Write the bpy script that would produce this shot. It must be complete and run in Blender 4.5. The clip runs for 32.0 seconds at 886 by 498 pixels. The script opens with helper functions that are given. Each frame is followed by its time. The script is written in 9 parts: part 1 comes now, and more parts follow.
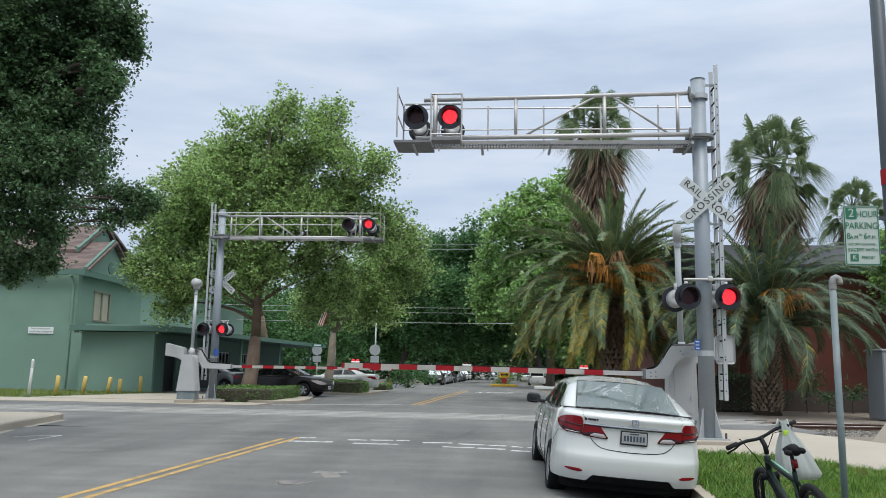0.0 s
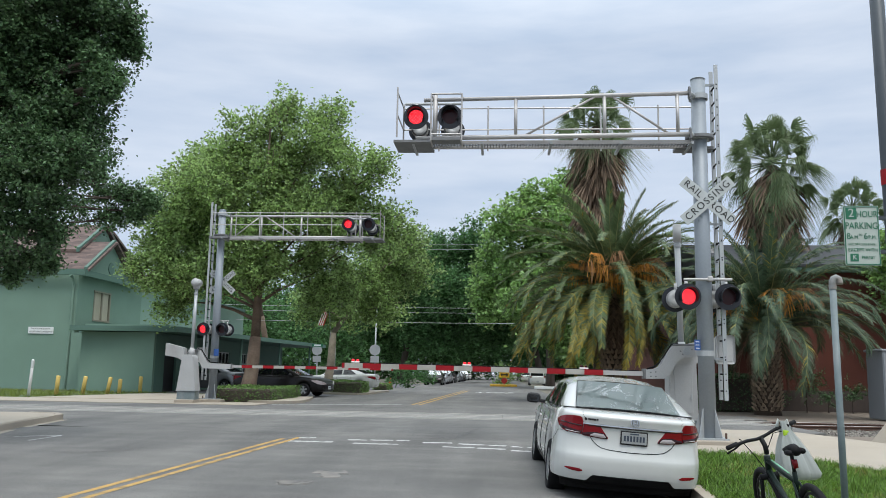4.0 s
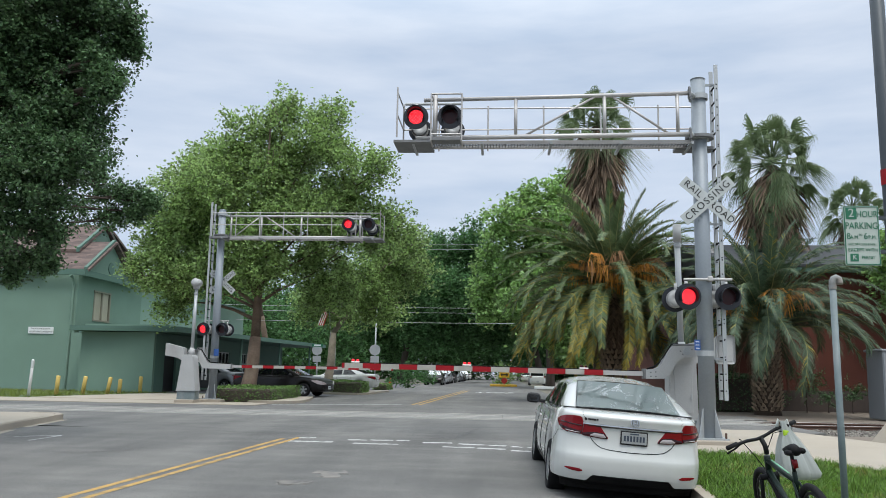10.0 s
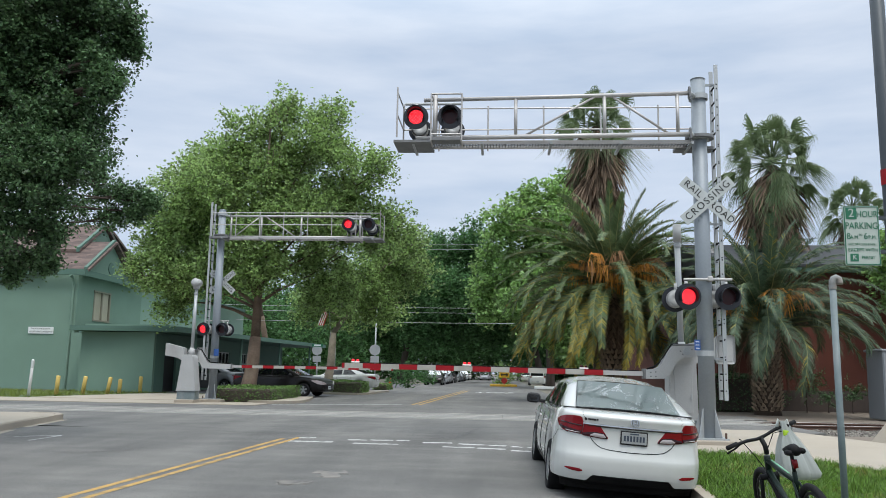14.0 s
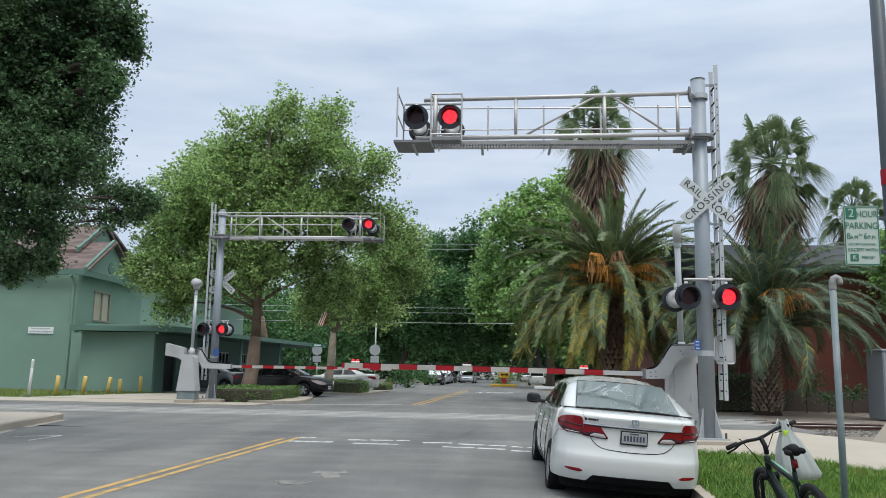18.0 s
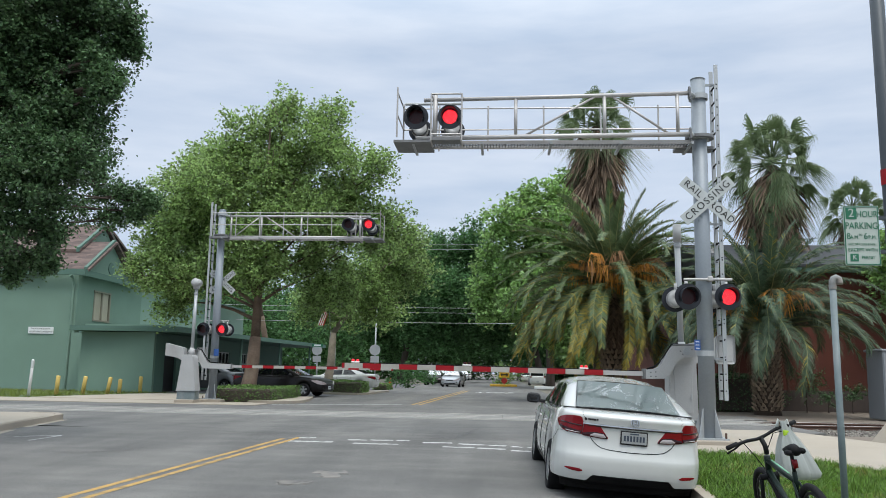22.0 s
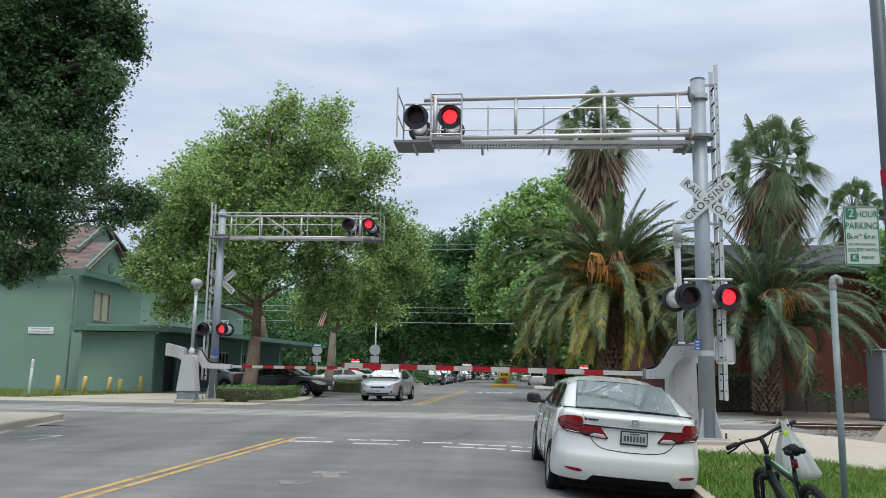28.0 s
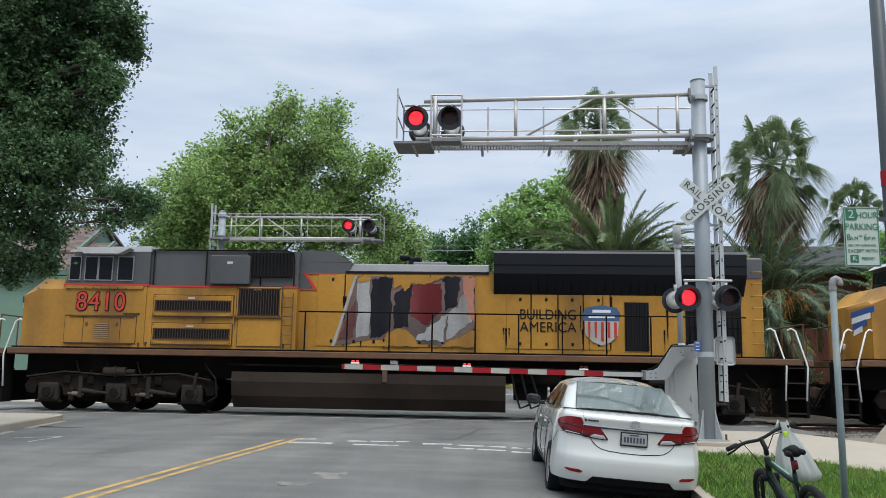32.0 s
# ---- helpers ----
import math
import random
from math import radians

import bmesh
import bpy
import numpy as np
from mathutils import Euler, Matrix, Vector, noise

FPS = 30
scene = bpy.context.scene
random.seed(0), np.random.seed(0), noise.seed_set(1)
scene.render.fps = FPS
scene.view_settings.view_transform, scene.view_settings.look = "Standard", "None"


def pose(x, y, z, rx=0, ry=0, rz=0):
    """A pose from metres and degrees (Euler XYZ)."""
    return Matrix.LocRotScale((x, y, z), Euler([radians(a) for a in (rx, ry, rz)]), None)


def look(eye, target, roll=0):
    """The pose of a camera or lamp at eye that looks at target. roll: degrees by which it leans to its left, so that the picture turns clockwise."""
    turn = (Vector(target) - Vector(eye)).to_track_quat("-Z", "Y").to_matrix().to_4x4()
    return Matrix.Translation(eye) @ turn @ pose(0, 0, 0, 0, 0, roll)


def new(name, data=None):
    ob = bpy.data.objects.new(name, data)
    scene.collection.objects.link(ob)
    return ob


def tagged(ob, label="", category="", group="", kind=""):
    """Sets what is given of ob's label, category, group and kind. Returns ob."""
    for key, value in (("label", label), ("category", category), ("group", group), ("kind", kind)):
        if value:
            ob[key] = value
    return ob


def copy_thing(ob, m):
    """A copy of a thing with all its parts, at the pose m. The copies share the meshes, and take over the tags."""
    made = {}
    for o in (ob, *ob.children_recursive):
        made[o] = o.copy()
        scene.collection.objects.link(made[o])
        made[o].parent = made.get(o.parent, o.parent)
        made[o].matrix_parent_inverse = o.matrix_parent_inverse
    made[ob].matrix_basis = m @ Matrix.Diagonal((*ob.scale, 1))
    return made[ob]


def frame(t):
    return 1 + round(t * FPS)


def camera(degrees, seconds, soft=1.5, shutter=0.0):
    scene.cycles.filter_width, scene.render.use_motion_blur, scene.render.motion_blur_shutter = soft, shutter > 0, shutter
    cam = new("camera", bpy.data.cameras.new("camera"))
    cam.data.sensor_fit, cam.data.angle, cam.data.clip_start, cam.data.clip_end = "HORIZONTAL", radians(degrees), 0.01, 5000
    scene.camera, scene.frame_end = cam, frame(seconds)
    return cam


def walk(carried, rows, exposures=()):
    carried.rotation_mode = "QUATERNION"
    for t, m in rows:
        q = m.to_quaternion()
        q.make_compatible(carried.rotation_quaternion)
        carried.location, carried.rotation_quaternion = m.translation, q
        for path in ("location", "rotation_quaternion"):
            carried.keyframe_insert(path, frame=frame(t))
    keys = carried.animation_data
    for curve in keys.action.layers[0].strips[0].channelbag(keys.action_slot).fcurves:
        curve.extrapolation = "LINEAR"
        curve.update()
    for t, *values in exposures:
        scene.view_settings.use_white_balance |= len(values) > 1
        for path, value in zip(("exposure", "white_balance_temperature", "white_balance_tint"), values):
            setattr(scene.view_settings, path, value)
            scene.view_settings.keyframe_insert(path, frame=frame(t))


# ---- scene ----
# ---- camera and its path ----
cam = camera(56.79, 32.0, soft=0.7)
EYE = Vector((0.0, 0.0, 1.25))


def aim(dip):
    # dip: degrees added to the camera's upward tilt
    p, y = radians(8.588 + dip), radians(4.25)
    way = Vector((-math.sin(y) * math.cos(p), math.cos(y) * math.cos(p), math.sin(p)))
    return look(EYE, EYE + way * 10, 1.0)


walk(cam, [(0, aim(0)), (29.8, aim(0)), (30.0, aim(-0.04)), (30.4, aim(0)), (30.9, aim(0.08)), (32.0, aim(0.08))])

# ---- world, sun ----
SUN_ELEVATION, SUN_TURN = radians(62), radians(205)
world = bpy.data.worlds.new("overcast_sky")
scene.world = world
world.use_nodes = True
wn, wl = world.node_tree.nodes, world.node_tree.links
wn.clear()
w_out, w_bg = wn.new("ShaderNodeOutputWorld"), wn.new("ShaderNodeBackground")
w_sky = wn.new("ShaderNodeTexSky")
w_sky.sky_type, w_sky.sun_disc = "NISHITA", False
w_sky.sun_elevation, w_sky.sun_rotation = SUN_ELEVATION, SUN_TURN
w_co = wn.new("ShaderNodeTexCoord")
w_sep = wn.new("ShaderNodeSeparateXYZ")
wl.new(w_co.outputs["Generated"], w_sep.inputs[0])
# an even cloud deck: brighter towards the zenith, with soft streaks
w_map = wn.new("ShaderNodeMapping")
w_map.inputs["Scale"].default_value = (2.2, 2.2, 11.0)
wl.new(w_co.outputs["Generated"], w_map.inputs[0])
w_noise = wn.new("ShaderNodeTexNoise")
w_noise.inputs["Scale"].default_value, w_noise.inputs["Detail"].default_value = 2.3, 7.0
wl.new(w_map.outputs[0], w_noise.inputs["Vector"])
w_ramp = wn.new("ShaderNodeValToRGB")
w_ramp.color_ramp.elements[0].position, w_ramp.color_ramp.elements[0].color = 0.32, (0.572, 0.69, 0.872, 1)
w_ramp.color_ramp.elements[1].position, w_ramp.color_ramp.elements[1].color = 0.66, (0.748, 0.84, 0.985, 1)
wl.new(w_noise.outputs["Fac"], w_ramp.inputs[0])
w_up = wn.new("ShaderNodeValToRGB")
w_up.color_ramp.elements[0].position, w_up.color_ramp.elements[0].color = 0.38, (0.95, 0.95, 0.95, 1)
w_up.color_ramp.elements[1].position, w_up.color_ramp.elements[1].color = 1.0, (3.5, 3.35, 2.95, 1)
wl.new(w_sep.outputs["Z"], w_up.inputs[0])
w_cloud = wn.new("ShaderNodeMix")
w_cloud.data_type, w_cloud.blend_type = "RGBA", "MULTIPLY"
w_cloud.inputs[0].default_value = 1.0
wl.new(w_ramp.outputs[0], w_cloud.inputs[6])
wl.new(w_up.outputs[0], w_cloud.inputs[7])
w_sc = wn.new("ShaderNodeMix")
w_sc.data_type, w_sc.blend_type = "RGBA", "MULTIPLY"
w_sc.inputs[0].default_value, w_sc.inputs[7].default_value = 1.0, (0.1, 0.1, 0.1, 1)
wl.new(w_sky.outputs[0], w_sc.inputs[6])
w_mix = wn.new("ShaderNodeMix")
w_mix.data_type = "RGBA"
w_mix.inputs[0].default_value = 0.92
wl.new(w_sc.outputs[2], w_mix.inputs[6])
wl.new(w_cloud.outputs[2], w_mix.inputs[7])
wl.new(w_mix.outputs[2], w_bg.inputs[0])
w_bg.inputs[1].default_value = 1.0
wl.new(w_bg.outputs[0], w_out.inputs[0])

sun = new("sun", bpy.data.lights.new("sun", "SUN"))
sun.data.energy, sun.data.angle, sun.data.color = 2.0, radians(25), (1.0, 0.96, 0.90)
sun.matrix_basis = look((0, 0, 60), (-6, 13, 35))
scene.view_settings.exposure = 0.0


# ---- materials ----
def mat(name, color, rough=0.6, metal=0.0, var=0.15, scale=3.0, fine=60.0, bump=0.1, dirt=None, dirt_amount=0.0, island=0.0,
        emit=None, strength=0.0, coat=0.0, spec=0.5, piece=0.0, streak=1.0):
    m = bpy.data.materials.new(name)
    m.use_nodes = True
    n, l = m.node_tree.nodes, m.node_tree.links
    b = n["Principled BSDF"]
    b.inputs["Roughness"].default_value, b.inputs["Metallic"].default_value = rough, metal
    b.inputs["Coat Weight"].default_value = coat
    b.inputs["Specular IOR Level"].default_value = spec
    co = n.new("ShaderNodeTexCoord")
    a, f = n.new("ShaderNodeTexNoise"), n.new("ShaderNodeTexNoise")
    a.inputs["Scale"].default_value, a.inputs["Detail"].default_value = scale, 6
    f.inputs["Scale"].default_value, f.inputs["Detail"].default_value = fine, 4
    l.new(co.outputs["Object"], a.inputs["Vector"])
    l.new(co.outputs["Object"], f.inputs["Vector"])
    mx = n.new("ShaderNodeMix")
    mx.data_type = "FLOAT"
    mx.inputs[0].default_value = 0.4
    l.new(a.outputs["Fac"], mx.inputs[2])
    l.new(f.outputs["Fac"], mx.inputs[3])
    val = mx.outputs[0]
    src = None
    if island or piece:
        if piece:
            info = n.new("ShaderNodeObjectInfo")
            rnd, amt = info.outputs["Random"], piece
        else:
            g = n.new("ShaderNodeNewGeometry")
            rnd, amt = g.outputs["Random Per Island"], island
        ad = n.new("ShaderNodeMath")
        ad.operation = "MULTIPLY_ADD"
        l.new(rnd, ad.inputs[0])
        ad.inputs[1].default_value = amt
        l.new(val, ad.inputs[2])
        sb = n.new("ShaderNodeMath")
        sb.operation = "SUBTRACT"
        l.new(ad.outputs[0], sb.inputs[0])
        sb.inputs[1].default_value = amt / 2
        val = sb.outputs[0]
    r = n.new("ShaderNodeValToRGB")
    c = Vector(color[:3])
    lo, hi = c * (1 - var), c * (1 + var)
    r.color_ramp.elements[0].position, r.color_ramp.elements[0].color = 0.25, (*lo, 1)
    r.color_ramp.elements[1].position, r.color_ramp.elements[1].color = 0.75, (*hi, 1)
    l.new(val, r.inputs[0])
    out = r.outputs[0]
    if dirt:
        d = n.new("ShaderNodeTexNoise")
        d.inputs["Scale"].default_value, d.inputs["Detail"].default_value = scale * 0.6, 8
        mp = n.new("ShaderNodeMapping")
        mp.inputs["Scale"].default_value = (1.0, 1.0, 1.0 / streak)
        l.new(co.outputs["Object"], mp.inputs[0])
        l.new(mp.outputs[0], d.inputs["Vector"])
        dr = n.new("ShaderNodeValToRGB")
        dr.color_ramp.elements[0].position, dr.color_ramp.elements[1].position = 0.48, 0.72
        l.new(d.outputs["Fac"], dr.inputs[0])
        dm = n.new("ShaderNodeMath")
        dm.operation = "MULTIPLY"
        dm.inputs[1].default_value = dirt_amount
        l.new(dr.outputs[0], dm.inputs[0])
        m2 = n.new("ShaderNodeMix")
        m2.data_type = "RGBA"
        l.new(dm.outputs[0], m2.inputs[0])
        l.new(out, m2.inputs[6])
        m2.inputs[7].default_value = (*dirt, 1)
        out = m2.outputs[2]
    l.new(out, b.inputs["Base Color"])
    if bump:
        bp = n.new("ShaderNodeBump")
        bp.inputs["Strength"].default_value, bp.inputs["Distance"].default_value = bump, 0.02
        l.new(f.outputs["Fac"], bp.inputs["Height"])
        l.new(bp.outputs[0], b.inputs["Normal"])
    if emit:
        b.inputs["Emission Color"].default_value, b.inputs["Emission Strength"].default_value = (*emit, 1), strength
    return m


def leaf_mat(name, color, var=0.35, trans=0.35, rough=0.55, island=0.9, spec=0.18):
    m = mat(name, color, rough, 0, var, 0.35, 2.0, 0.0, island=island, spec=spec)
    n, l = m.node_tree.nodes, m.node_tree.links
    b, o = n["Principled BSDF"], n["Material Output"]
    t, x = n.new("ShaderNodeBsdfTranslucent"), n.new("ShaderNodeMixShader")
    col = b.inputs["Base Color"].links[0].from_socket
    hs = n.new("ShaderNodeHueSaturation")
    hs.inputs["Hue"].default_value, hs.inputs["Saturation"].default_value, hs.inputs["Value"].default_value = 0.48, 1.1, 1.3
    l.new(col, hs.inputs["Color"])
    l.new(hs.outputs[0], t.inputs[0])
    x.inputs[0].default_value = trans
    l.new(b.outputs[0], x.inputs[1])
    l.new(t.outputs[0], x.inputs[2])
    l.new(x.outputs[0], o.inputs["Surface"])
    return m


def glass_mat(name, tint, rough=0.03, alpha=0.75, ior=1.6):
    # tinted pane: a gloss over a part see-through body in the tint's colour
    m = bpy.data.materials.new(name)
    m.use_nodes = True
    n, l = m.node_tree.nodes, m.node_tree.links
    n.clear()
    o = n.new("ShaderNodeOutputMaterial")
    g, t, x, fr = n.new("ShaderNodeBsdfGlossy"), n.new("ShaderNodeBsdfTransparent"), n.new("ShaderNodeMixShader"), n.new("ShaderNodeFresnel")
    d, y = n.new("ShaderNodeBsdfDiffuse"), n.new("ShaderNodeMixShader")
    fr.inputs["IOR"].default_value = ior
    g.inputs["Roughness"].default_value = rough
    t.inputs[0].default_value = (0.75, 0.82, 0.80, 1)
    d.inputs[0].default_value = (*tint, 1)
    y.inputs[0].default_value = alpha
    l.new(t.outputs[0], y.inputs[1])
    l.new(d.outputs[0], y.inputs[2])
    l.new(fr.outputs[0], x.inputs[0])
    l.new(y.outputs[0], x.inputs[1])
    l.new(g.outputs[0], x.inputs[2])
    l.new(x.outputs[0], o.inputs["Surface"])
    return m




def asphalt_mat():
    # worn street: broad pale wheel paths along y, blotches, and sharp grains of aggregate
    m = mat("asphalt", (0.122, 0.119, 0.117), 0.85, 0, 0.30, 0.5, 140, 0.5, (0.180, 0.175, 0.168), 0.5)
    n, l = m.node_tree.nodes, m.node_tree.links
    b = n["Principled BSDF"]
    col = b.inputs["Base Color"].links[0].from_socket
    co = n.new("ShaderNodeTexCoord")

    def layer(source, scale, stretch, lo, hi, dark, light):
        mp, t, rp, mx = n.new("ShaderNodeMapping"), n.new("ShaderNodeTexNoise"), n.new("ShaderNodeValToRGB"), n.new("ShaderNodeMix")
        mp.inputs["Scale"].default_value = stretch
        t.inputs["Scale"].default_value, t.inputs["Detail"].default_value = scale, 5
        e = rp.color_ramp.elements
        e[0].position, e[0].color, e[1].position, e[1].color = lo, (dark, dark, dark, 1), hi, (light, light, light * 0.98, 1)
        mx.data_type, mx.blend_type = "RGBA", "MULTIPLY"
        mx.inputs[0].default_value = 1.0
        l.new(co.outputs["Object"], mp.inputs[0])
        l.new(mp.outputs[0], t.inputs["Vector"])
        l.new(t.outputs["Fac"], rp.inputs[0])
        l.new(source, mx.inputs[6])
        l.new(rp.outputs[0], mx.inputs[7])
        return mx.outputs[2]

    col = layer(col, 0.9, (1.0, 0.10, 1.0), 0.34, 0.68, 0.80, 1.22)
    col = layer(col, 2.2, (0.35, 1.0, 1.0), 0.42, 0.66, 0.92, 1.12)
    col = layer(col, 55.0, (1, 1, 1), 0.30, 0.60, 0.70, 1.10)
    l.new(col, b.inputs["Base Color"])
    return m


ASPHALT = asphalt_mat()
STOP_PAINT = mat("white_lettering_paint", (0.72, 0.72, 0.70), 0.8, 0, 0.2, 9, 60, 0.3, (0.3, 0.3, 0.29), 0.5, spec=0.2)
ASPHALT_OLD = mat("patched_asphalt", (0.085, 0.085, 0.09), 0.85, 0, 0.2, 0.8, 80, 0.3)
CONCRETE = mat("concrete", (0.325, 0.283, 0.228), 0.85, 0, 0.12, 1.2, 70, 0.2, (0.28, 0.26, 0.23), 0.35)
PANEL = mat("crossing_panel_concrete", (0.17, 0.168, 0.16), 0.85, 0, 0.15, 1.5, 60, 0.25, (0.12, 0.12, 0.12), 0.5)
GRAVEL = mat("gravel_ballast", (0.135, 0.120, 0.108), 0.95, 0, 0.3, 2.0, 30, 0.6, island=0.8)
DIRT = mat("dry_earth", (0.165, 0.135, 0.108), 0.95, 0, 0.2, 0.6, 25, 0.4)
GROUND = mat("ground_earth", (0.15, 0.14, 0.11), 0.95, 0, 0.2, 0.4, 20, 0.3)
SOIL_GRASS = mat("turf_soil", (0.055, 0.085, 0.025), 0.95, 0, 0.3, 1.5, 40, 0.4, (0.16, 0.13, 0.06), 0.6)
GRASS = leaf_mat("grass_blades", (0.098, 0.185, 0.036), 0.55, 0.35, 0.5, 1.2, 0.3)
GRASS_THIN = leaf_mat("thin_grass_blades", (0.15, 0.20, 0.05), 0.5, 0.3, 0.55, 1.1)
GRASS_DRY = leaf_mat("dry_grass_blades", (0.22, 0.22, 0.07), 0.4, 0.3)
YELLOW_LINE = mat("yellow_road_paint", (0.41, 0.265, 0.095), 0.8, 0, 0.2, 7, 60, 0.3, (0.15, 0.12, 0.08), 0.9, spec=0.2)
WHITE_LINE = mat("worn_white_road_paint", (0.44, 0.44, 0.43), 0.85, 0, 0.25, 9, 60, 0.3, (0.13, 0.128, 0.125), 1.0, spec=0.2)
GALV = mat("galvanised_steel", (0.38, 0.40, 0.41), 0.5, 0.4, 0.12, 2.5, 40, 0.06, (0.33, 0.35, 0.37), 0.5)
MAST_PAINT = mat("grey_mast_paint", (0.245, 0.275, 0.305), 0.5, 0.2, 0.14, 1.2, 30, 0.05, (0.34, 0.37, 0.40), 0.6, streak=5.0)
GRATE = mat("weathered_steel_grating", (0.17, 0.175, 0.18), 0.6, 0.3, 0.2, 5, 50, 0.1)
ALU = mat("bare_aluminium", (0.44, 0.425, 0.418), 0.45, 0.35, 0.1, 3, 50, 0.05)
SILVER_PAINT = mat("silver_cabinet_paint", (0.40, 0.405, 0.405), 0.6, 0.1, 0.12, 1.5, 30, 0.05, (0.26, 0.25, 0.23), 0.5, streak=4.0)
LAMP_BLACK = mat("blue_black_lamp_enamel", (0.010, 0.012, 0.018), 0.4, 0, 0.2, 4, 40, 0.03)
BLACK = mat("matt_black", (0.006, 0.006, 0.007), 0.6, 0, 0.3, 4, 40, 0.05, spec=0.18)
RUBBER = mat("black_rubber", (0.010, 0.010, 0.011), 0.8, 0, 0.3, 5, 60, 0.2, spec=0.2)
RED_UNLIT = mat("unlit_red_lens", (0.030, 0.0015, 0.003), 0.3, 0, 0.3, 30, 60, 0.1, coat=0.1, spec=0.25)
RED_LIT = mat("glowing_red_lens", (0.5, 0.01, 0.02), 0.3, 0, 0.3, 30, 60, 0.0, emit=(1.0, 0.012, 0.03), strength=0.72)
RED_DOT = mat("glowing_red_diode", (0.6, 0.05, 0.05), 0.3, 0, 0.1, 30, 60, 0.0, emit=(1.0, 0.07, 0.09), strength=2.0)
WHITE_REFL = mat("white_reflective_sheet", (0.66, 0.68, 0.68), 0.5, 0, 0.06, 3, 60, 0.03)
SIGN_GREY = mat("weathered_sign_white", (0.44, 0.47, 0.47), 0.5, 0, 0.1, 3, 60, 0.03, (0.33, 0.34, 0.33), 0.5)
PARK_WHITE = mat("dulled_parking_sign_white", (0.40, 0.45, 0.41), 0.5, 0, 0.06, 3, 60, 0.03, (0.33, 0.37, 0.34), 0.4)
RED_REFL = mat("red_reflective_sheet", (0.27, 0.010, 0.015), 0.55, 0, 0.15, 3, 60, 0.03, spec=0.2)
GREY_REFL = mat("dull_white_reflective_sheet", (0.37, 0.36, 0.32), 0.6, 0, 0.12, 4, 60, 0.03, (0.22, 0.21, 0.19), 0.5, spec=0.2)
SIGN_BLACK = mat("sign_black", (0.015, 0.015, 0.015), 0.5, 0, 0.2, 4, 40, 0)
SIGN_GREEN = mat("sign_green", (0.015, 0.14, 0.075), 0.5, 0, 0.1, 4, 40, 0)
SIGN_BLUE = mat("sign_blue", (0.025, 0.085, 0.28), 0.5, 0, 0.1, 4, 40, 0)
STUCCO = mat("green_painted_stucco", (0.150, 0.238, 0.190), 0.9, 0, 0.09, 0.8, 25, 0.3, (0.115, 0.19, 0.15), 0.5, streak=3.0)
# lit copy of the green stucco: brighter light put into the colour
STUCCO_LIT = mat("pale_green_stucco", (0.20, 0.30, 0.245), 0.9, 0, 0.07, 0.8, 25, 0.2)
# trim colour; also serves as shaded stucco on the walls under the canopy
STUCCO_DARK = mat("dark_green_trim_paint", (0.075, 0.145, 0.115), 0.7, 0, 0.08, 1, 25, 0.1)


def shingle_mat():
    # courses of blended brown tabs
    m = mat("brown_asphalt_shingle", (0.105, 0.078, 0.070), 0.9, 0, 0.2, 2.0, 30, 0.3)
    n, l = m.node_tree.nodes, m.node_tree.links
    b = n["Principled BSDF"]
    col = b.inputs["Base Color"].links[0].from_socket
    co, mp, v, rp, mx = n.new("ShaderNodeTexCoord"), n.new("ShaderNodeMapping"), n.new("ShaderNodeTexVoronoi"), n.new("ShaderNodeValToRGB"), n.new("ShaderNodeMix")
    mp.inputs["Scale"].default_value = (1.6, 1.6, 9.0)
    v.distance, v.inputs["Scale"].default_value = "CHEBYCHEV", 1.0
    e = rp.color_ramp.elements
    e[0].position, e[0].color, e[1].position, e[1].color = 0.1, (0.62, 0.60, 0.60, 1), 0.9, (1.5, 1.4, 1.38, 1)
    mx.data_type, mx.blend_type = "RGBA", "MULTIPLY"
    mx.inputs[0].default_value = 1.0
    l.new(co.outputs["Object"], mp.inputs[0])
    l.new(mp.outputs[0], v.inputs["Vector"])
    l.new(v.outputs["Color"], rp.inputs[0])
    l.new(col, mx.inputs[6])
    l.new(rp.outputs[0], mx.inputs[7])
    l.new(mx.outputs[2], b.inputs["Base Color"])
    return m


SHINGLE = shingle_mat()
BRICK_RED = mat("red_brick", (0.085, 0.022, 0.012), 0.9, 0, 0.18, 1.2, 20, 0.3)
ROOF_GREY = mat("grey_roofing", (0.034, 0.036, 0.042), 0.85, 0, 0.15, 0.7, 20, 0.2)
PLINTH = mat("dark_plinth_render", (0.06, 0.045, 0.038), 0.9, 0, 0.2, 1, 20, 0.2)
LOCO_YELLOW = mat("armour_yellow_paint", (0.395, 0.200, 0.032), 0.5, 0, 0.22, 0.9, 9, 0.03, (0.105, 0.055, 0.024), 0.9, streak=9.0, spec=0.25)
LOCO_SILL = mat("grimy_yellow_sill", (0.115, 0.052, 0.022), 0.6, 0, 0.35, 1.2, 8, 0.05, (0.05, 0.03, 0.02), 0.8)
DUSTY_STEEL = mat("pale_dusty_steel", (0.13, 0.115, 0.10), 0.7, 0.1, 0.35, 3, 20, 0.1, (0.03, 0.025, 0.02), 0.6)
AXLE_DUST = mat("dusty_cast_steel", (0.030, 0.025, 0.021), 0.85, 0, 0.4, 3, 20, 0.2, (0.010, 0.009, 0.008), 0.6, spec=0.2)
RUST_RIM = mat("rusty_brown_rim", (0.060, 0.026, 0.012), 0.8, 0, 0.35, 2, 14, 0.05, (0.03, 0.018, 0.012), 0.7)
GRILLE_SLAT = mat("brown_grille_slat", (0.048, 0.028, 0.017), 0.8, 0, 0.4, 2, 14, 0.05, (0.02, 0.014, 0.010), 0.6)
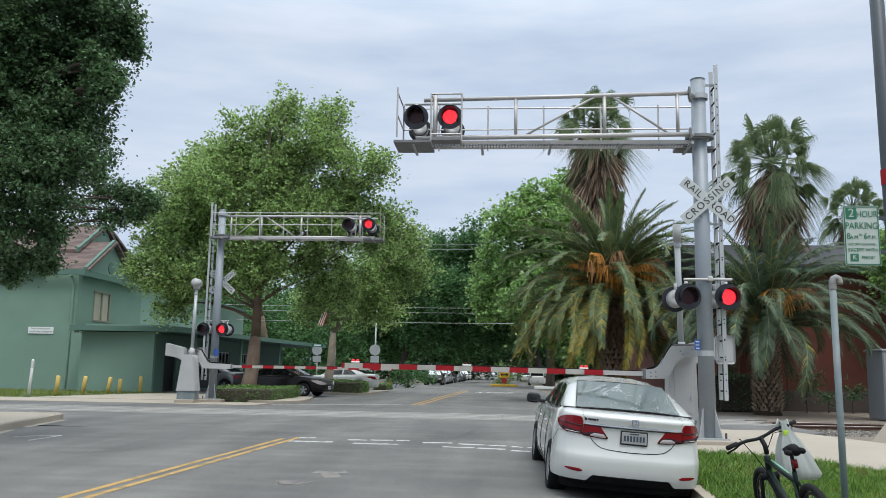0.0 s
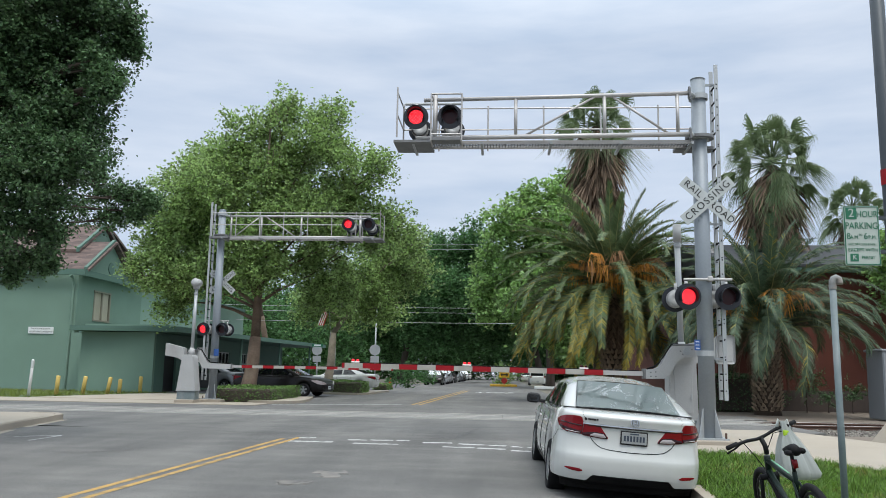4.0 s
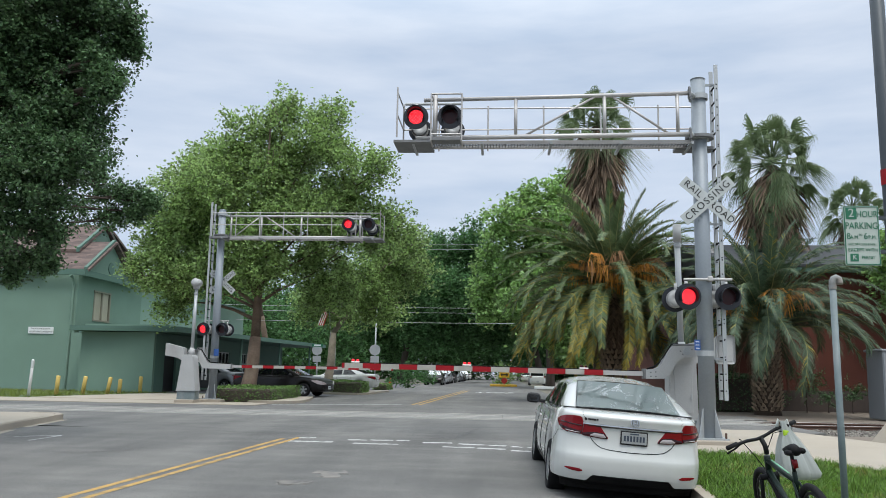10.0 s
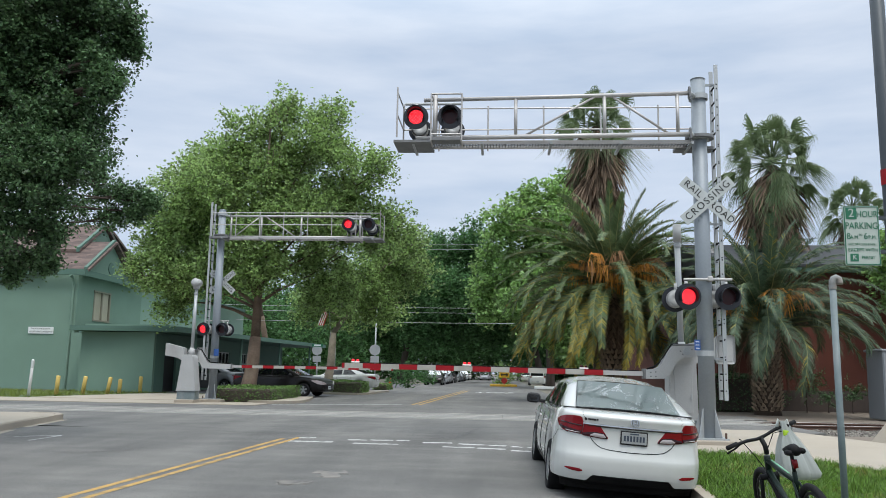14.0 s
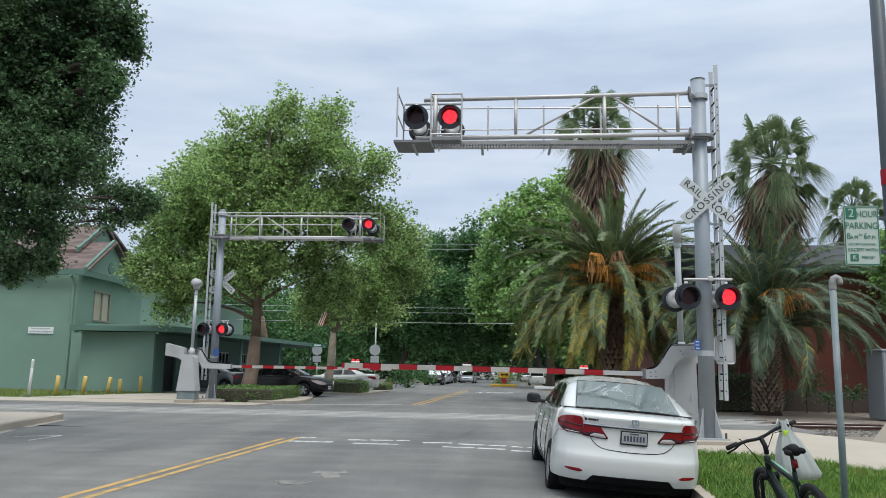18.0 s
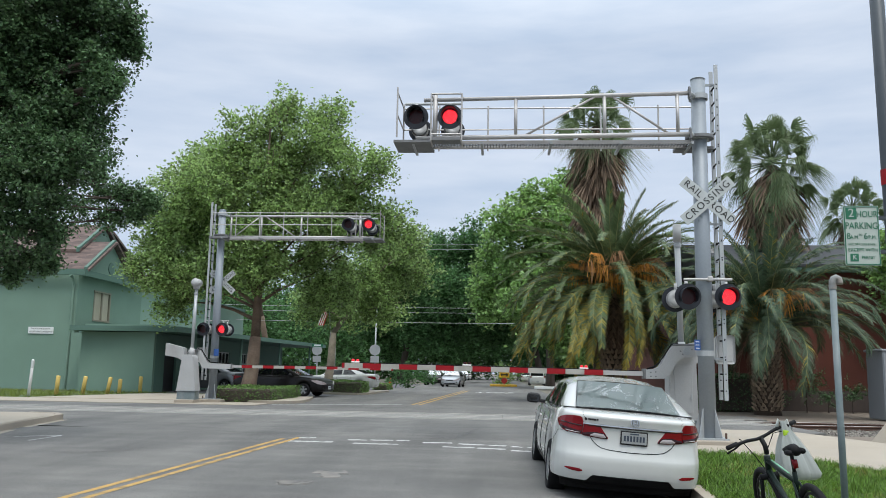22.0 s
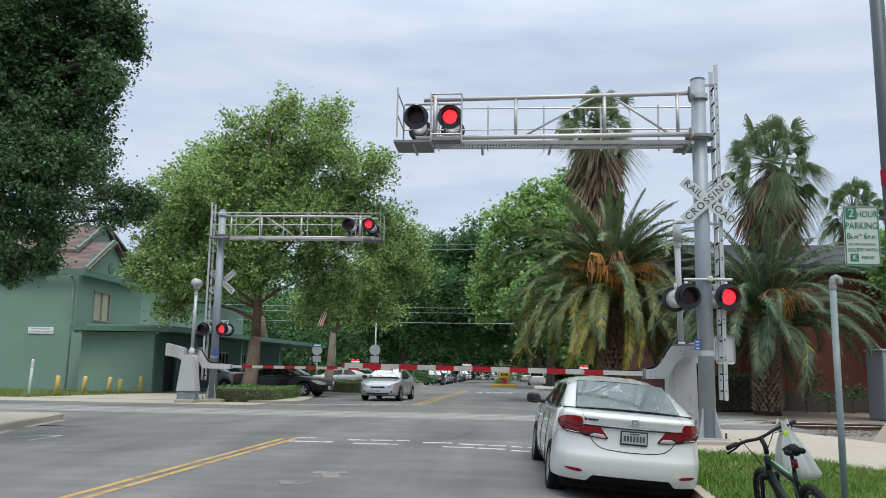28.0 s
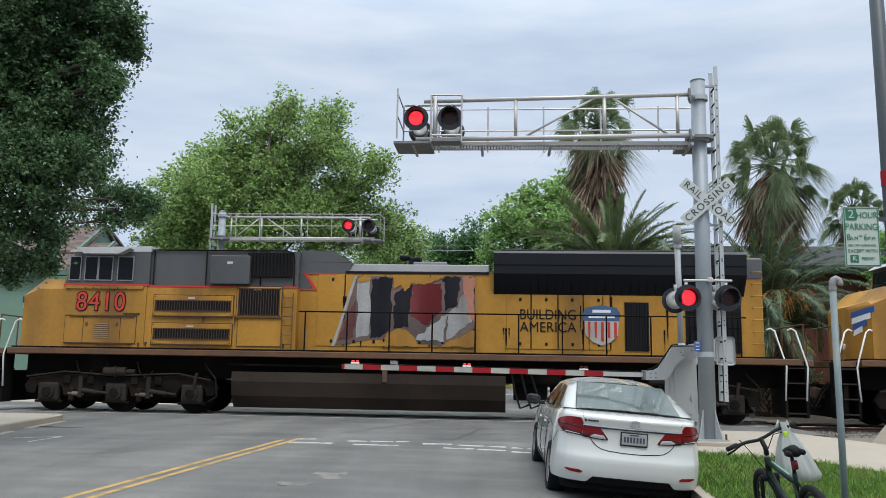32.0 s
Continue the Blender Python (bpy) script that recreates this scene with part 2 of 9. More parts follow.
LOCO_GREY = mat("harbour_mist_grey", (0.072, 0.075, 0.080), 0.5, 0, 0.15, 0.8, 8, 0.03, (0.045, 0.045, 0.048), 0.6, streak=6.0)
LOCO_DARK = mat("dark_hood_grey", (0.006, 0.007, 0.010), 0.55, 0, 0.2, 0.8, 8, 0.03, spec=0.2)
SHIELD_BLUE = mat("dusty_shield_blue", (0.035, 0.085, 0.19), 0.6, 0, 0.2, 2, 20, 0, (0.05, 0.05, 0.06), 0.6, streak=5.0)
SHIELD_WHITE = mat("dusty_shield_white", (0.40, 0.38, 0.35), 0.6, 0, 0.15, 2, 20, 0, (0.2, 0.15, 0.12), 0.6, streak=5.0)
LOCO_RED = mat("red_stripe", (0.45, 0.03, 0.02), 0.5, 0, 0.1, 2, 20, 0)
LOCO_GRIME = mat("truck_grime", (0.0060, 0.005, 0.0045), 0.9, 0.0, 0.4, 1.5, 20, 0.25, (0.030, 0.021, 0.015), 0.7, spec=0.12)
TANK = mat("fuel_tank_grime", (0.024, 0.017, 0.013), 0.8, 0.0, 0.25, 0.6, 10, 0.1, (0.060, 0.045, 0.034), 0.6, spec=0.2)
HOOD_ROOF = mat("dull_grey_hood_roof", (0.20, 0.20, 0.21), 0.6, 0.1, 0.15, 0.8, 10, 0.05, (0.09, 0.09, 0.09), 0.6)
LOCO_ROOF = mat("silver_roof_paint", (0.42, 0.43, 0.44), 0.55, 0.1, 0.12, 0.8, 10, 0.05, (0.2, 0.2, 0.2), 0.5)
WHITE_RAIL = mat("white_handrail_paint", (0.72, 0.72, 0.70), 0.5, 0, 0.1, 3, 30, 0)
RUST = mat("rusty_rail_steel", (0.105, 0.06, 0.045), 0.8, 0.3, 0.2, 3, 40, 0.2)
PANEL_EDGE = mat("pale_panel_edge", (0.40, 0.385, 0.35), 0.8, 0, 0.2, 2, 40, 0.1, (0.2, 0.19, 0.18), 0.6)
STEEL_SHINE = mat("polished_rail_head", (0.30, 0.29, 0.28), 0.5, 0.6, 0.1, 3, 40, 0.05)
TIE_WOOD = mat("weathered_timber_tie", (0.11, 0.085, 0.07), 0.9, 0, 0.25, 2, 30, 0.4)
BARK = mat("mottled_bark", (0.115, 0.082, 0.060), 0.95, 0, 0.5, 2.0, 18, 1.0, (0.235, 0.195, 0.15), 0.6)
BARK_PALE = mat("pale_sycamore_bark", (0.27, 0.235, 0.185), 0.95, 0, 0.35, 2.5, 18, 0.6, (0.14, 0.115, 0.085), 0.7)
BARK_DARK = mat("dark_bark", (0.07, 0.055, 0.045), 0.95, 0, 0.3, 1.5, 14, 0.7)
PALM_BARK = mat("palm_trunk_bark", (0.065, 0.045, 0.032), 0.95, 0, 0.35, 3, 18, 0.6)
PALM_BOOT = mat("cut_palm_leaf_base", (0.235, 0.175, 0.12), 0.95, 0, 0.35, 3, 18, 0.5, piece=0.7)
LEAF_SYC = leaf_mat("sycamore_leaf", (0.205, 0.31, 0.12), 0.48, 0.5, 0.45, 1.0, 0.35)
LEAF_OAK = leaf_mat("oak_leaf", (0.078, 0.146, 0.066), 0.55, 0.3, 0.45, 1.0, 0.32)
LEAF_DARK = leaf_mat("dark_broad_leaf", (0.07, 0.152, 0.062), 0.5, 0.5)
LEAF_MID = leaf_mat("mid_green_leaf", (0.195, 0.325, 0.118), 0.45, 0.5, 0.45, 1.0, 0.4)
LEAF_HEDGE = leaf_mat("hedge_leaf", (0.105, 0.195, 0.055), 0.5, 0.35, 0.5, 1.0, 0.3)
FROND = leaf_mat("date_palm_leaflet", (0.100, 0.146, 0.070), 0.4, 0.2, 0.45, 0.6, 0.25)
FROND_OLD = leaf_mat("yellowing_palm_leaflet", (0.31, 0.255, 0.055), 0.35, 0.25, 0.5, 0.6)
FROND_BLUE = leaf_mat("blue_green_palm_leaflet", (0.062, 0.098, 0.056), 0.4, 0.2, 0.45, 0.6, 0.3)
RACHIS = mat("palm_leaf_rib", (0.22, 0.23, 0.09), 0.5, 0, 0.2, 4, 30, 0)
FROND_FAN = leaf_mat("fan_palm_leaf", (0.088, 0.125, 0.058), 0.45, 0.2, 0.4, 0.7, 0.35)
FROND_DEAD = leaf_mat("dead_palm_thatch", (0.215, 0.152, 0.108), 0.45, 0.15, 0.8, 0.9)
THATCH_DARK = leaf_mat("dark_dead_palm_thatch", (0.11, 0.078, 0.055), 0.45, 0.1, 0.8, 0.9)
FRUIT = mat("orange_fruit_stalks", (0.66, 0.30, 0.055), 0.7, 0, 0.25, 4, 30, 0.1, island=0.6)
FRUIT_BROWN = mat("faded_fruit_stalks", (0.36, 0.20, 0.10), 0.8, 0, 0.25, 4, 30, 0.1, island=0.6)
CAR_WHITE = mat("white_car_paint", (0.50, 0.51, 0.49), 0.25, 0, 0.02, 1, 20, 0, coat=0.8)
CAR_BLACK = mat("black_car_paint", (0.006, 0.005, 0.005), 0.3, 0, 0.1, 1, 20, 0, coat=0.12, spec=0.25)
CAR_SILVER = mat("silver_car_paint", (0.42, 0.44, 0.47), 0.3, 0.5, 0.03, 1, 20, 0, coat=0.8)
CAR_GREY = mat("grey_car_paint", (0.14, 0.15, 0.16), 0.3, 0.3, 0.05, 1, 20, 0, coat=0.8)
CAR_PALE = mat("pale_truck_paint", (0.55, 0.56, 0.54), 0.3, 0.1, 0.03, 1, 20, 0, coat=0.8)
CAR_GLASS = glass_mat("car_window_glass", (0.02, 0.025, 0.025), 0.02, 0.72)
# pale tint puts the sky's reflection into the pane's own colour
REAR_GLASS = glass_mat("rear_window_glass", (0.24, 0.29, 0.29), 0.02, 0.74)
LOCO_GLASS = glass_mat("cab_window_glass", (0.004, 0.005, 0.007), 0.04, 0.97, 1.28)
DARK_GLASS = glass_mat("dark_window_glass", (0.012, 0.014, 0.016), 0.04, 0.95)
TAIL_RED = mat("red_tail_lamp", (0.17, 0.003, 0.008), 0.2, 0, 0.3, 8, 60, 0.05, coat=0.2, spec=0.3)
TAIL_DARK = mat("dark_red_lamp_lens", (0.022, 0.002, 0.004), 0.2, 0, 0.2, 8, 60, 0.05, coat=0.2, spec=0.3)
TAIL_CLEAR = mat("clear_lamp_lens", (0.34, 0.30, 0.30), 0.15, 0, 0.1, 8, 60, 0.05, coat=0.8)
CHROME = mat("chrome", (0.55, 0.56, 0.57), 0.12, 1.0, 0.05, 4, 40, 0)
RIM_ALLOY = mat("alloy_wheel", (0.34, 0.35, 0.36), 0.35, 0.7, 0.1, 4, 40, 0)
TRIM_BLACK = mat("black_plastic_trim", (0.011, 0.011, 0.012), 0.55, 0, 0.2, 4, 40, 0.05, spec=0.3)
PLATE_GREY = mat("dulled_plate_white", (0.25, 0.26, 0.255), 0.5, 0, 0.1, 8, 40, 0)
PLATE_BLUE = mat("plate_characters", (0.028, 0.04, 0.06), 0.5, 0, 0.1, 8, 40, 0)
BOLLARD = mat("faded_yellow_paint", (0.56, 0.41, 0.12), 0.7, 0, 0.15, 3, 30, 0.1, (0.3, 0.25, 0.15), 0.5)
ISLAND_YELLOW = mat("yellow_kerb_paint", (0.62, 0.36, 0.03), 0.7, 0, 0.1, 3, 30, 0.1)
PLASTIC_BAG = leaf_mat("white_plastic_bag", (0.50, 0.52, 0.50), 0.12, 0.35, 0.3, 0.0, 0.5)
BAG_GREEN = mat("lime_plastic", (0.40, 0.60, 0.03), 0.5, 0, 0.1, 6, 30, 0)
PIPE_GREY = mat("grey_blue_pipe_paint", (0.145, 0.185, 0.195), 0.55, 0.1, 0.2, 4, 40, 0.1, (0.27, 0.28, 0.28), 0.6)
RUST_CAP = mat("rust_stained_steel", (0.26, 0.265, 0.26), 0.7, 0.2, 0.3, 8, 40, 0.1, (0.26, 0.13, 0.07), 0.75)
LAMP_POLE = mat("dark_bronze_pole_paint", (0.045, 0.055, 0.065), 0.5, 0.2, 0.1, 2, 30, 0.05)
WIRE = mat("pale_cable", (0.35, 0.36, 0.36), 0.6, 0, 0.05, 1, 10, 0)
ORANGE = mat("orange_cone_plastic", (0.75, 0.13, 0.02), 0.6, 0, 0.1, 4, 30, 0)
FRAME_GREEN = mat("dark_green_bicycle_paint", (0.004, 0.012, 0.009), 0.4, 0, 0.1, 4, 30, 0, spec=0.25)
STRIPE_GREEN = mat("pale_green_decal", (0.20, 0.48, 0.30), 0.4, 0, 0.1, 4, 30, 0)
CABINET = mat("light_grey_cabinet_steel", (0.23, 0.245, 0.26), 0.55, 0.1, 0.08, 1, 20, 0.03, (0.20, 0.2, 0.2), 0.4)


# ---- building helpers ----
def ragged(pts, seed, amount=0.03, n=7):
    # the outline with torn, uneven edges
    rr = random.Random(seed)
    out = []
    for (x0, y0), (x1, y1) in zip(pts, list(pts[1:]) + [pts[0]]):
        for k in range(n):
            f = k / n
            j = amount if k else amount * 0.3
            out.append((x0 + (x1 - x0) * f + rr.uniform(-j, j), y0 + (y1 - y0) * f + rr.uniform(-j, j)))
    return out


def part(name, bm, material, parent=None, label="", smooth=False):
    me = bpy.data.meshes.new(name)
    if smooth:
        for f in bm.faces:
            f.smooth = True
    bm.to_mesh(me)
    bm.free()
    mats = material if isinstance(material, (list, tuple)) else [material]
    for m in mats:
        me.materials.append(m)
    ob = new(name, me)
    ob.parent = parent
    if label:
        ob["label"] = label
    return ob


def again(ob, m, parent=None):
    # another piece on the same mesh
    o = new(ob.name.split(".")[0], ob.data)
    o.parent = parent or ob.parent
    o.matrix_basis = m
    if "label" in ob:
        o["label"] = ob["label"]
    return o


def thing(name, label, category, m=None, group="", kind=""):
    e = new(name)
    e.empty_display_size = 0.2
    if m is not None:
        e.matrix_basis = m
    return tagged(e, label, category, group, kind)


def box(bm, c, s, bevel=0.0, rot=None):
    m = Matrix.Translation(c) @ (rot.to_4x4() if rot else Matrix()) @ Matrix.Diagonal((*s, 1))
    g = bmesh.ops.create_cube(bm, size=1.0, matrix=m)
    if bevel:
        es = list({e for v in g["verts"] for e in v.link_edges})
        bmesh.ops.bevel(bm, geom=es, offset=bevel, segments=2, affect="EDGES", profile=0.5)
    return bm


def cube(c, s, bevel=0.0, rot=None):
    return box(bmesh.new(), c, s, bevel, rot)


def rod(bm, a, b, r, r2=None, n=12, caps=True):
    a, b = Vector(a), Vector(b)
    d = b - a
    m = Matrix.Translation((a + b) / 2) @ d.to_track_quat("Z", "Y").to_matrix().to_4x4()
    bmesh.ops.create_cone(bm, cap_ends=caps, segments=n, radius1=r, radius2=r if r2 is None else r2, depth=d.length, matrix=m)
    return bm


def bar(a, b, r, r2=None, n=12):
    return rod(bmesh.new(), a, b, r, r2, n)


def tube(bm, pts, radii, n=8, caps=True):
    pts = [Vector(p) for p in pts]
    if not isinstance(radii, (list, tuple)):
        radii = [radii] * len(pts)
    rings, ref = [], None
    for i, p in enumerate(pts):
        d = (pts[min(i + 1, len(pts) - 1)] - pts[max(i - 1, 0)]).normalized()
        if ref is None:
            ref = d.orthogonal().normalized()
        else:
            ref = (ref - d * ref.dot(d)).normalized()
        s = d.cross(ref)
        rings.append([bm.verts.new(p + (ref * math.cos(k * math.tau / n) + s * math.sin(k * math.tau / n)) * radii[i]) for k in range(n)])
    for u, v in zip(rings, rings[1:]):
        for k in range(n):
            bm.faces.new((u[k], u[(k + 1) % n], v[(k + 1) % n], v[k]))
    if caps:
        bm.faces.new(rings[0][::-1])
        bm.faces.new(rings[-1])
    return bm


def prism(bm, outline, axis, a, b):
    # an outline of (u, v) pulled from a to b along axis
    def put(u, v, w):
        return {"x": (w, u, v), "y": (u, w, v), "z": (u, v, w)}[axis]
    n = len(outline)
    lo = [bm.verts.new(put(u, v, a)) for u, v in outline]
    hi = [bm.verts.new(put(u, v, b)) for u, v in outline]
    fs = [bm.faces.new(lo), bm.faces.new(hi)]
    for k in range(n):
        fs.append(bm.faces.new((lo[k], lo[(k + 1) % n], hi[(k + 1) % n], hi[k])))
    bmesh.ops.recalc_face_normals(bm, faces=fs)
    return bm


def slab(outline, axis, a, b):
    return prism(bmesh.new(), outline, axis, a, b)


def disc_ring(bm, c, r0, r1, y0, y1, n=24):
    # a ring round the y axis between two radii
    c = Vector(c)
    vs = []
    for k in range(n):
        t = k * math.tau / n
        d = Vector((math.cos(t), 0, math.sin(t)))
        vs.append([bm.verts.new(c + d * r + Vector((0, y, 0))) for r, y in ((r0, y0), (r1, y0), (r1, y1), (r0, y1))])
    for k in range(n):
        u, v = vs[k], vs[(k + 1) % n]
        for j in range(4):
            bm.faces.new((u[j], u[(j + 1) % 4], v[(j + 1) % 4], v[j]))
    return bm


def words(text, size, material, parent, m, name="lettering", depth=0.004, align="CENTER", spread=1.0, width=1.0):
    cu = bpy.data.curves.new(name, "FONT")
    cu.body, cu.size, cu.extrude, cu.align_x, cu.align_y, cu.space_character = text, size, depth, align, "CENTER", spread
    tmp = new(name, cu)
    me = bpy.data.meshes.new_from_object(tmp.evaluated_get(bpy.context.evaluated_depsgraph_get()))
    bpy.data.objects.remove(tmp)
    bpy.data.curves.remove(cu)
    me.materials.clear()
    me.materials.append(material)
    me.transform(Matrix.Diagonal((width, 1, 1, 1)))
    ob = new(name, me)
    ob.parent = parent
    ob.matrix_basis = m
    return ob


def grade(y):
    # the road rises gently to the track
    return max(-0.45, min(0.0, (y - 16.0) * 0.026))


def gutter(x, y):
    # the near street falls towards its kerb
    return -0.13 * max(0.0, min(1.0, (x - 0.6) / 1.8)) * max(0.0, min(1.0, (16.8 - y) / 3.0))


def sheet(name, outline_fn, ys, material, lift=0.0, thick=0.25, falls=False):
    # a strip of ground: outline_fn(y) gives its two sides
    bm = bmesh.new()
    rows = []
    for y in ys:
        a, b = outline_fn(y)
        z = grade(y) + lift
        tops = [a, b] if not falls else [a, 0.6, 1.2, 1.8, b]
        rows.append([bm.verts.new((a, y, z - thick))] + [bm.verts.new((q, y, z + (gutter(q, y) if falls else 0))) for q in tops] + [bm.verts.new((b, y, z - thick - (0.13 if falls else 0)))])
    for u, v in zip(rows, rows[1:]):
        for k in range(len(u) - 1):
            bm.faces.new((u[k], u[k + 1], v[k + 1], v[k]))
    bm.faces.new(rows[0])
    bm.faces.new(rows[-1])
    bmesh.ops.recalc_face_normals(bm, faces=bm.faces[:])
    return part(name, bm, material)


FRONT = Matrix.Rotation(radians(90), 4, "X")  # stands lettering up to face -y


def facing(x, y, z, turn=0.0):
    # lettering on an upright face that looks to -y, turned in its plane
    return Matrix.Translation((x, y, z)) @ FRONT @ Matrix.Rotation(radians(turn), 4, "Z")


def leaves(name, pts, size, material, parent=None, seed=1, aspect=0.6, hang=0.3, kind="", label=""):
    # many small folded leaves in one mesh
    rng = np.random.default_rng(seed)
    pts = np.asarray(pts, float)
    n = len(pts)
    d = rng.normal(size=(n, 3))
    d[:, 2] = d[:, 2] * 0.6 - hang
    d /= np.linalg.norm(d, axis=1)[:, None]
    # blades lie mostly flat, like a canopy that turns to the sky
    up = rng.normal(size=(n, 3)) * 1.0 + np.array((0, 0, 0.85))
    s = np.cross(up, d)
    s /= np.linalg.norm(s, axis=1)[:, None] + 1e-9
    up = np.cross(d, s)
    ln = (size * rng.uniform(0.6, 1.25, n))[:, None]
    v = np.empty((n, 4, 3))
    v[:, 0] = pts - d * ln * 0.5
    v[:, 1] = pts + s * ln * aspect * 0.5 + up * ln * 0.1
    v[:, 2] = pts + d * ln * 0.5
    v[:, 3] = pts - s * ln * aspect * 0.5 + up * ln * 0.1
    me = bpy.data.meshes.new(name)
    me.vertices.add(n * 4)
    me.vertices.foreach_set("co", v.ravel())
    me.loops.add(n * 4)
    me.loops.foreach_set("vertex_index", np.arange(n * 4, dtype=np.int32))
    me.polygons.add(n)
    me.polygons.foreach_set("loop_start", np.arange(0, n * 4, 4, dtype=np.int32))
    me.update(calc_edges=True)
    me.materials.append(material)
    ob = new(name, me)
    ob.parent = parent
    if kind:
        ob["kind"] = kind
    if label:
        ob["label"] = label
    return ob


def clumped(blobs, per_m3, clump, seed, hollow=0.35, tuft=40, sprays=0.5):
    # points in uneven tufts through a set of balls (x, y, z, r)
    rng = np.random.default_rng(seed)
    out = []
    for x, y, z, r in blobs:
        k = max(3, int(4.19 * r ** 3 * per_m3 / tuft))
        d = rng.normal(size=(k, 3))
        d /= np.linalg.norm(d, axis=1)[:, None]
        rad = r * (hollow + (1.18 - hollow) * rng.random(k) ** 0.7)
        c = np.array((x, y, z)) + d * rad[:, None]
        cs = clump * rng.uniform(0.5, 1.3, k)
        p = np.repeat(c, tuft, axis=0) + rng.normal(size=(k * tuft, 3)) * np.repeat(cs, tuft)[:, None] * (1, 1, 0.75)
        out.append(p)
        # leafy sprays that break the outline, mostly upward and outward
        ns = max(4, int(k * sprays))
        d = rng.normal(size=(ns, 3)) + np.array((0, 0, 0.45))
        d /= np.linalg.norm(d, axis=1)[:, None]
        ln = r * rng.uniform(0.12, 0.42, ns) + clump * 1.2
        m = max(8, tuft // 2)
        f = rng.random((ns, m))
        start = np.array((x, y, z)) + d * (r * rng.uniform(0.85, 1.08, ns))[:, None]
        q = start[:, None, :] + d[:, None, :] * (ln[:, None] * f)[:, :, None] + rng.normal(size=(ns, m, 3)) * (clump * 0.62 * (1.05 - f * 0.75))[:, :, None]
        out.append(q.reshape(-1, 3))
    return np.vstack(out)


# ---- ground, road, track ----
def poly_slab(name, outline, lift, thick, material, parent=None):
    bm = bmesh.new()
    top = [bm.verts.new((x, y, grade(y) + lift)) for x, y in outline]
    low = [bm.verts.new((x, y, grade(y) + lift - thick)) for x, y in outline]
    fs = [bm.faces.new(top)]
    n = len(outline)
    for k in range(n):
        fs.append(bm.faces.new((top[k], top[(k + 1) % n], low[(k + 1) % n], low[k])))
    bmesh.ops.recalc_face_normals(bm, faces=fs)
    if fs[0].normal.z < 0:
        bmesh.ops.reverse_faces(bm, faces=fs)
    return part(name, bm, material, parent)


def arc(cx, cy, r, a0, a1, n=6):
    return [(cx + r * math.cos(radians(a0 + (a1 - a0) * k / n)), cy + r * math.sin(radians(a0 + (a1 - a0) * k / n))) for k in range(n + 1)]


tagged(sheet("ground", lambda y: (-2500, 2500), [-2500, -4, 16, 2500], GROUND, -0.12, 0.3), "flat brown earth that reaches the horizon", "ground", kind="structure")
ROAD_YS = [-30, -4, 4, 10, 13, 16, 20, 24, 30, 36, 60, 100, 160, 400]
tagged(sheet("road", lambda y: (-10.6, 2.5) if y < 17 else ((-24, 7.6) if 18 < y < 30 else (-8.6, 2.9)), ROAD_YS[:5] + [13.8, 15, 16, 16.8, 17, 20.3, 22.85], ASPHALT, 0, 0.1, True),
       "grey worn asphalt street before the railway crossing", "road", kind="structure")
tagged(sheet("road", lambda y: (-24, 8.0) if y < 28.6 else (-8.6, 2.9), [25.95, 28.5, 28.7, 36, 60, 100, 160, 400], ASPHALT, 0, 0.1),
       "grey asphalt street running on beyond the crossing", "road", kind="structure")
tagged(poly_slab("pavement", [(-40, 31.7), (-40, 28.72), (-8.7, 28.72), (-8.7, 31.2), (-10.6, 31.7)], 0.015, 0.2, CONCRETE), "pale concrete path beside the track", "pavement", kind="structure")
tagged(poly_slab("pavement", [(-30, 41), (-30, 90), (-8.62, 90), (-8.62, 38.5), (-12.3, 38.5), (-12.5, 41)], 0.004, 0.1, ASPHALT_OLD), "dark asphalt parking lot behind the hedges", "parking lot", kind="structure")
tagged(poly_slab("pavement", [(-60, 3), (-60, 19.6), (-11.6, 19.7), (-10.9, 19.55), (-10.55, 19.1), (-9.75, 15.4), (-8.9, 11), (-8.9, 3)], 0.12, 0.3, CONCRETE), "pale concrete pavement with a rounded kerb corner", "pavement", kind="structure")
tagged(poly_slab("kerb", [(-8.9, 3), (-8.9, 11), (-9.75, 15.4), (-10.55, 19.1), (-10.9, 19.55), (-11.6, 19.7), (-11.6, 19.86), (-10.82, 19.7), (-10.40, 19.15), (-9.59, 15.4), (-8.74, 11), (-8.74, 3)], 0.128, 0.3, CONCRETE), "grey concrete kerb", "kerb", kind="structure")
WALK = [(2.5, 19.7), (2.5, 14.4), (4.4, 13.75), (5.6, 12.2), (7.6, 10.0), (14, 8.0), (14, 12.0), (8.4, 14.7), (7.25, 16.5), (6.75, 18.6), (6.45, 19.7)]
tagged(poly_slab("pavement", WALK, 0.07, 0.3, CONCRETE), "pale concrete pavement curving to the crossing", "pavement", kind="structure")
tagged(poly_slab("kerb", [(1.62, 3), (1.72, 7), (2.27, 9.7), (2.42, 14.4), (2.42, 17.5), (2.56, 17.5), (2.56, 14.4), (2.42, 9.7), (1.87, 7), (1.77, 3)], 0.075, 0.3, CONCRETE), "grey concrete kerb", "kerb", kind="structure")
TURF = [(1.77, 3), (1.87, 7), (2.42, 9.7), (2.55, 14.35), (4.38, 13.72), (5.58, 12.17), (7.58, 9.97), (14, 7.97), (14, 3)]
tagged(poly_slab("lawn", TURF, 0.055, 0.2, SOIL_GRASS), "mown green lawn with dry patches", "lawn", kind="structure")
tagged(poly_slab("lawn", [(-40, 31.72), (-12.6, 31.72), (-12.6, 40.98), (-40, 44)], 0.01, 0.2, SOIL_GRASS), "strip of thin grass before the green building", "lawn", kind="structure")
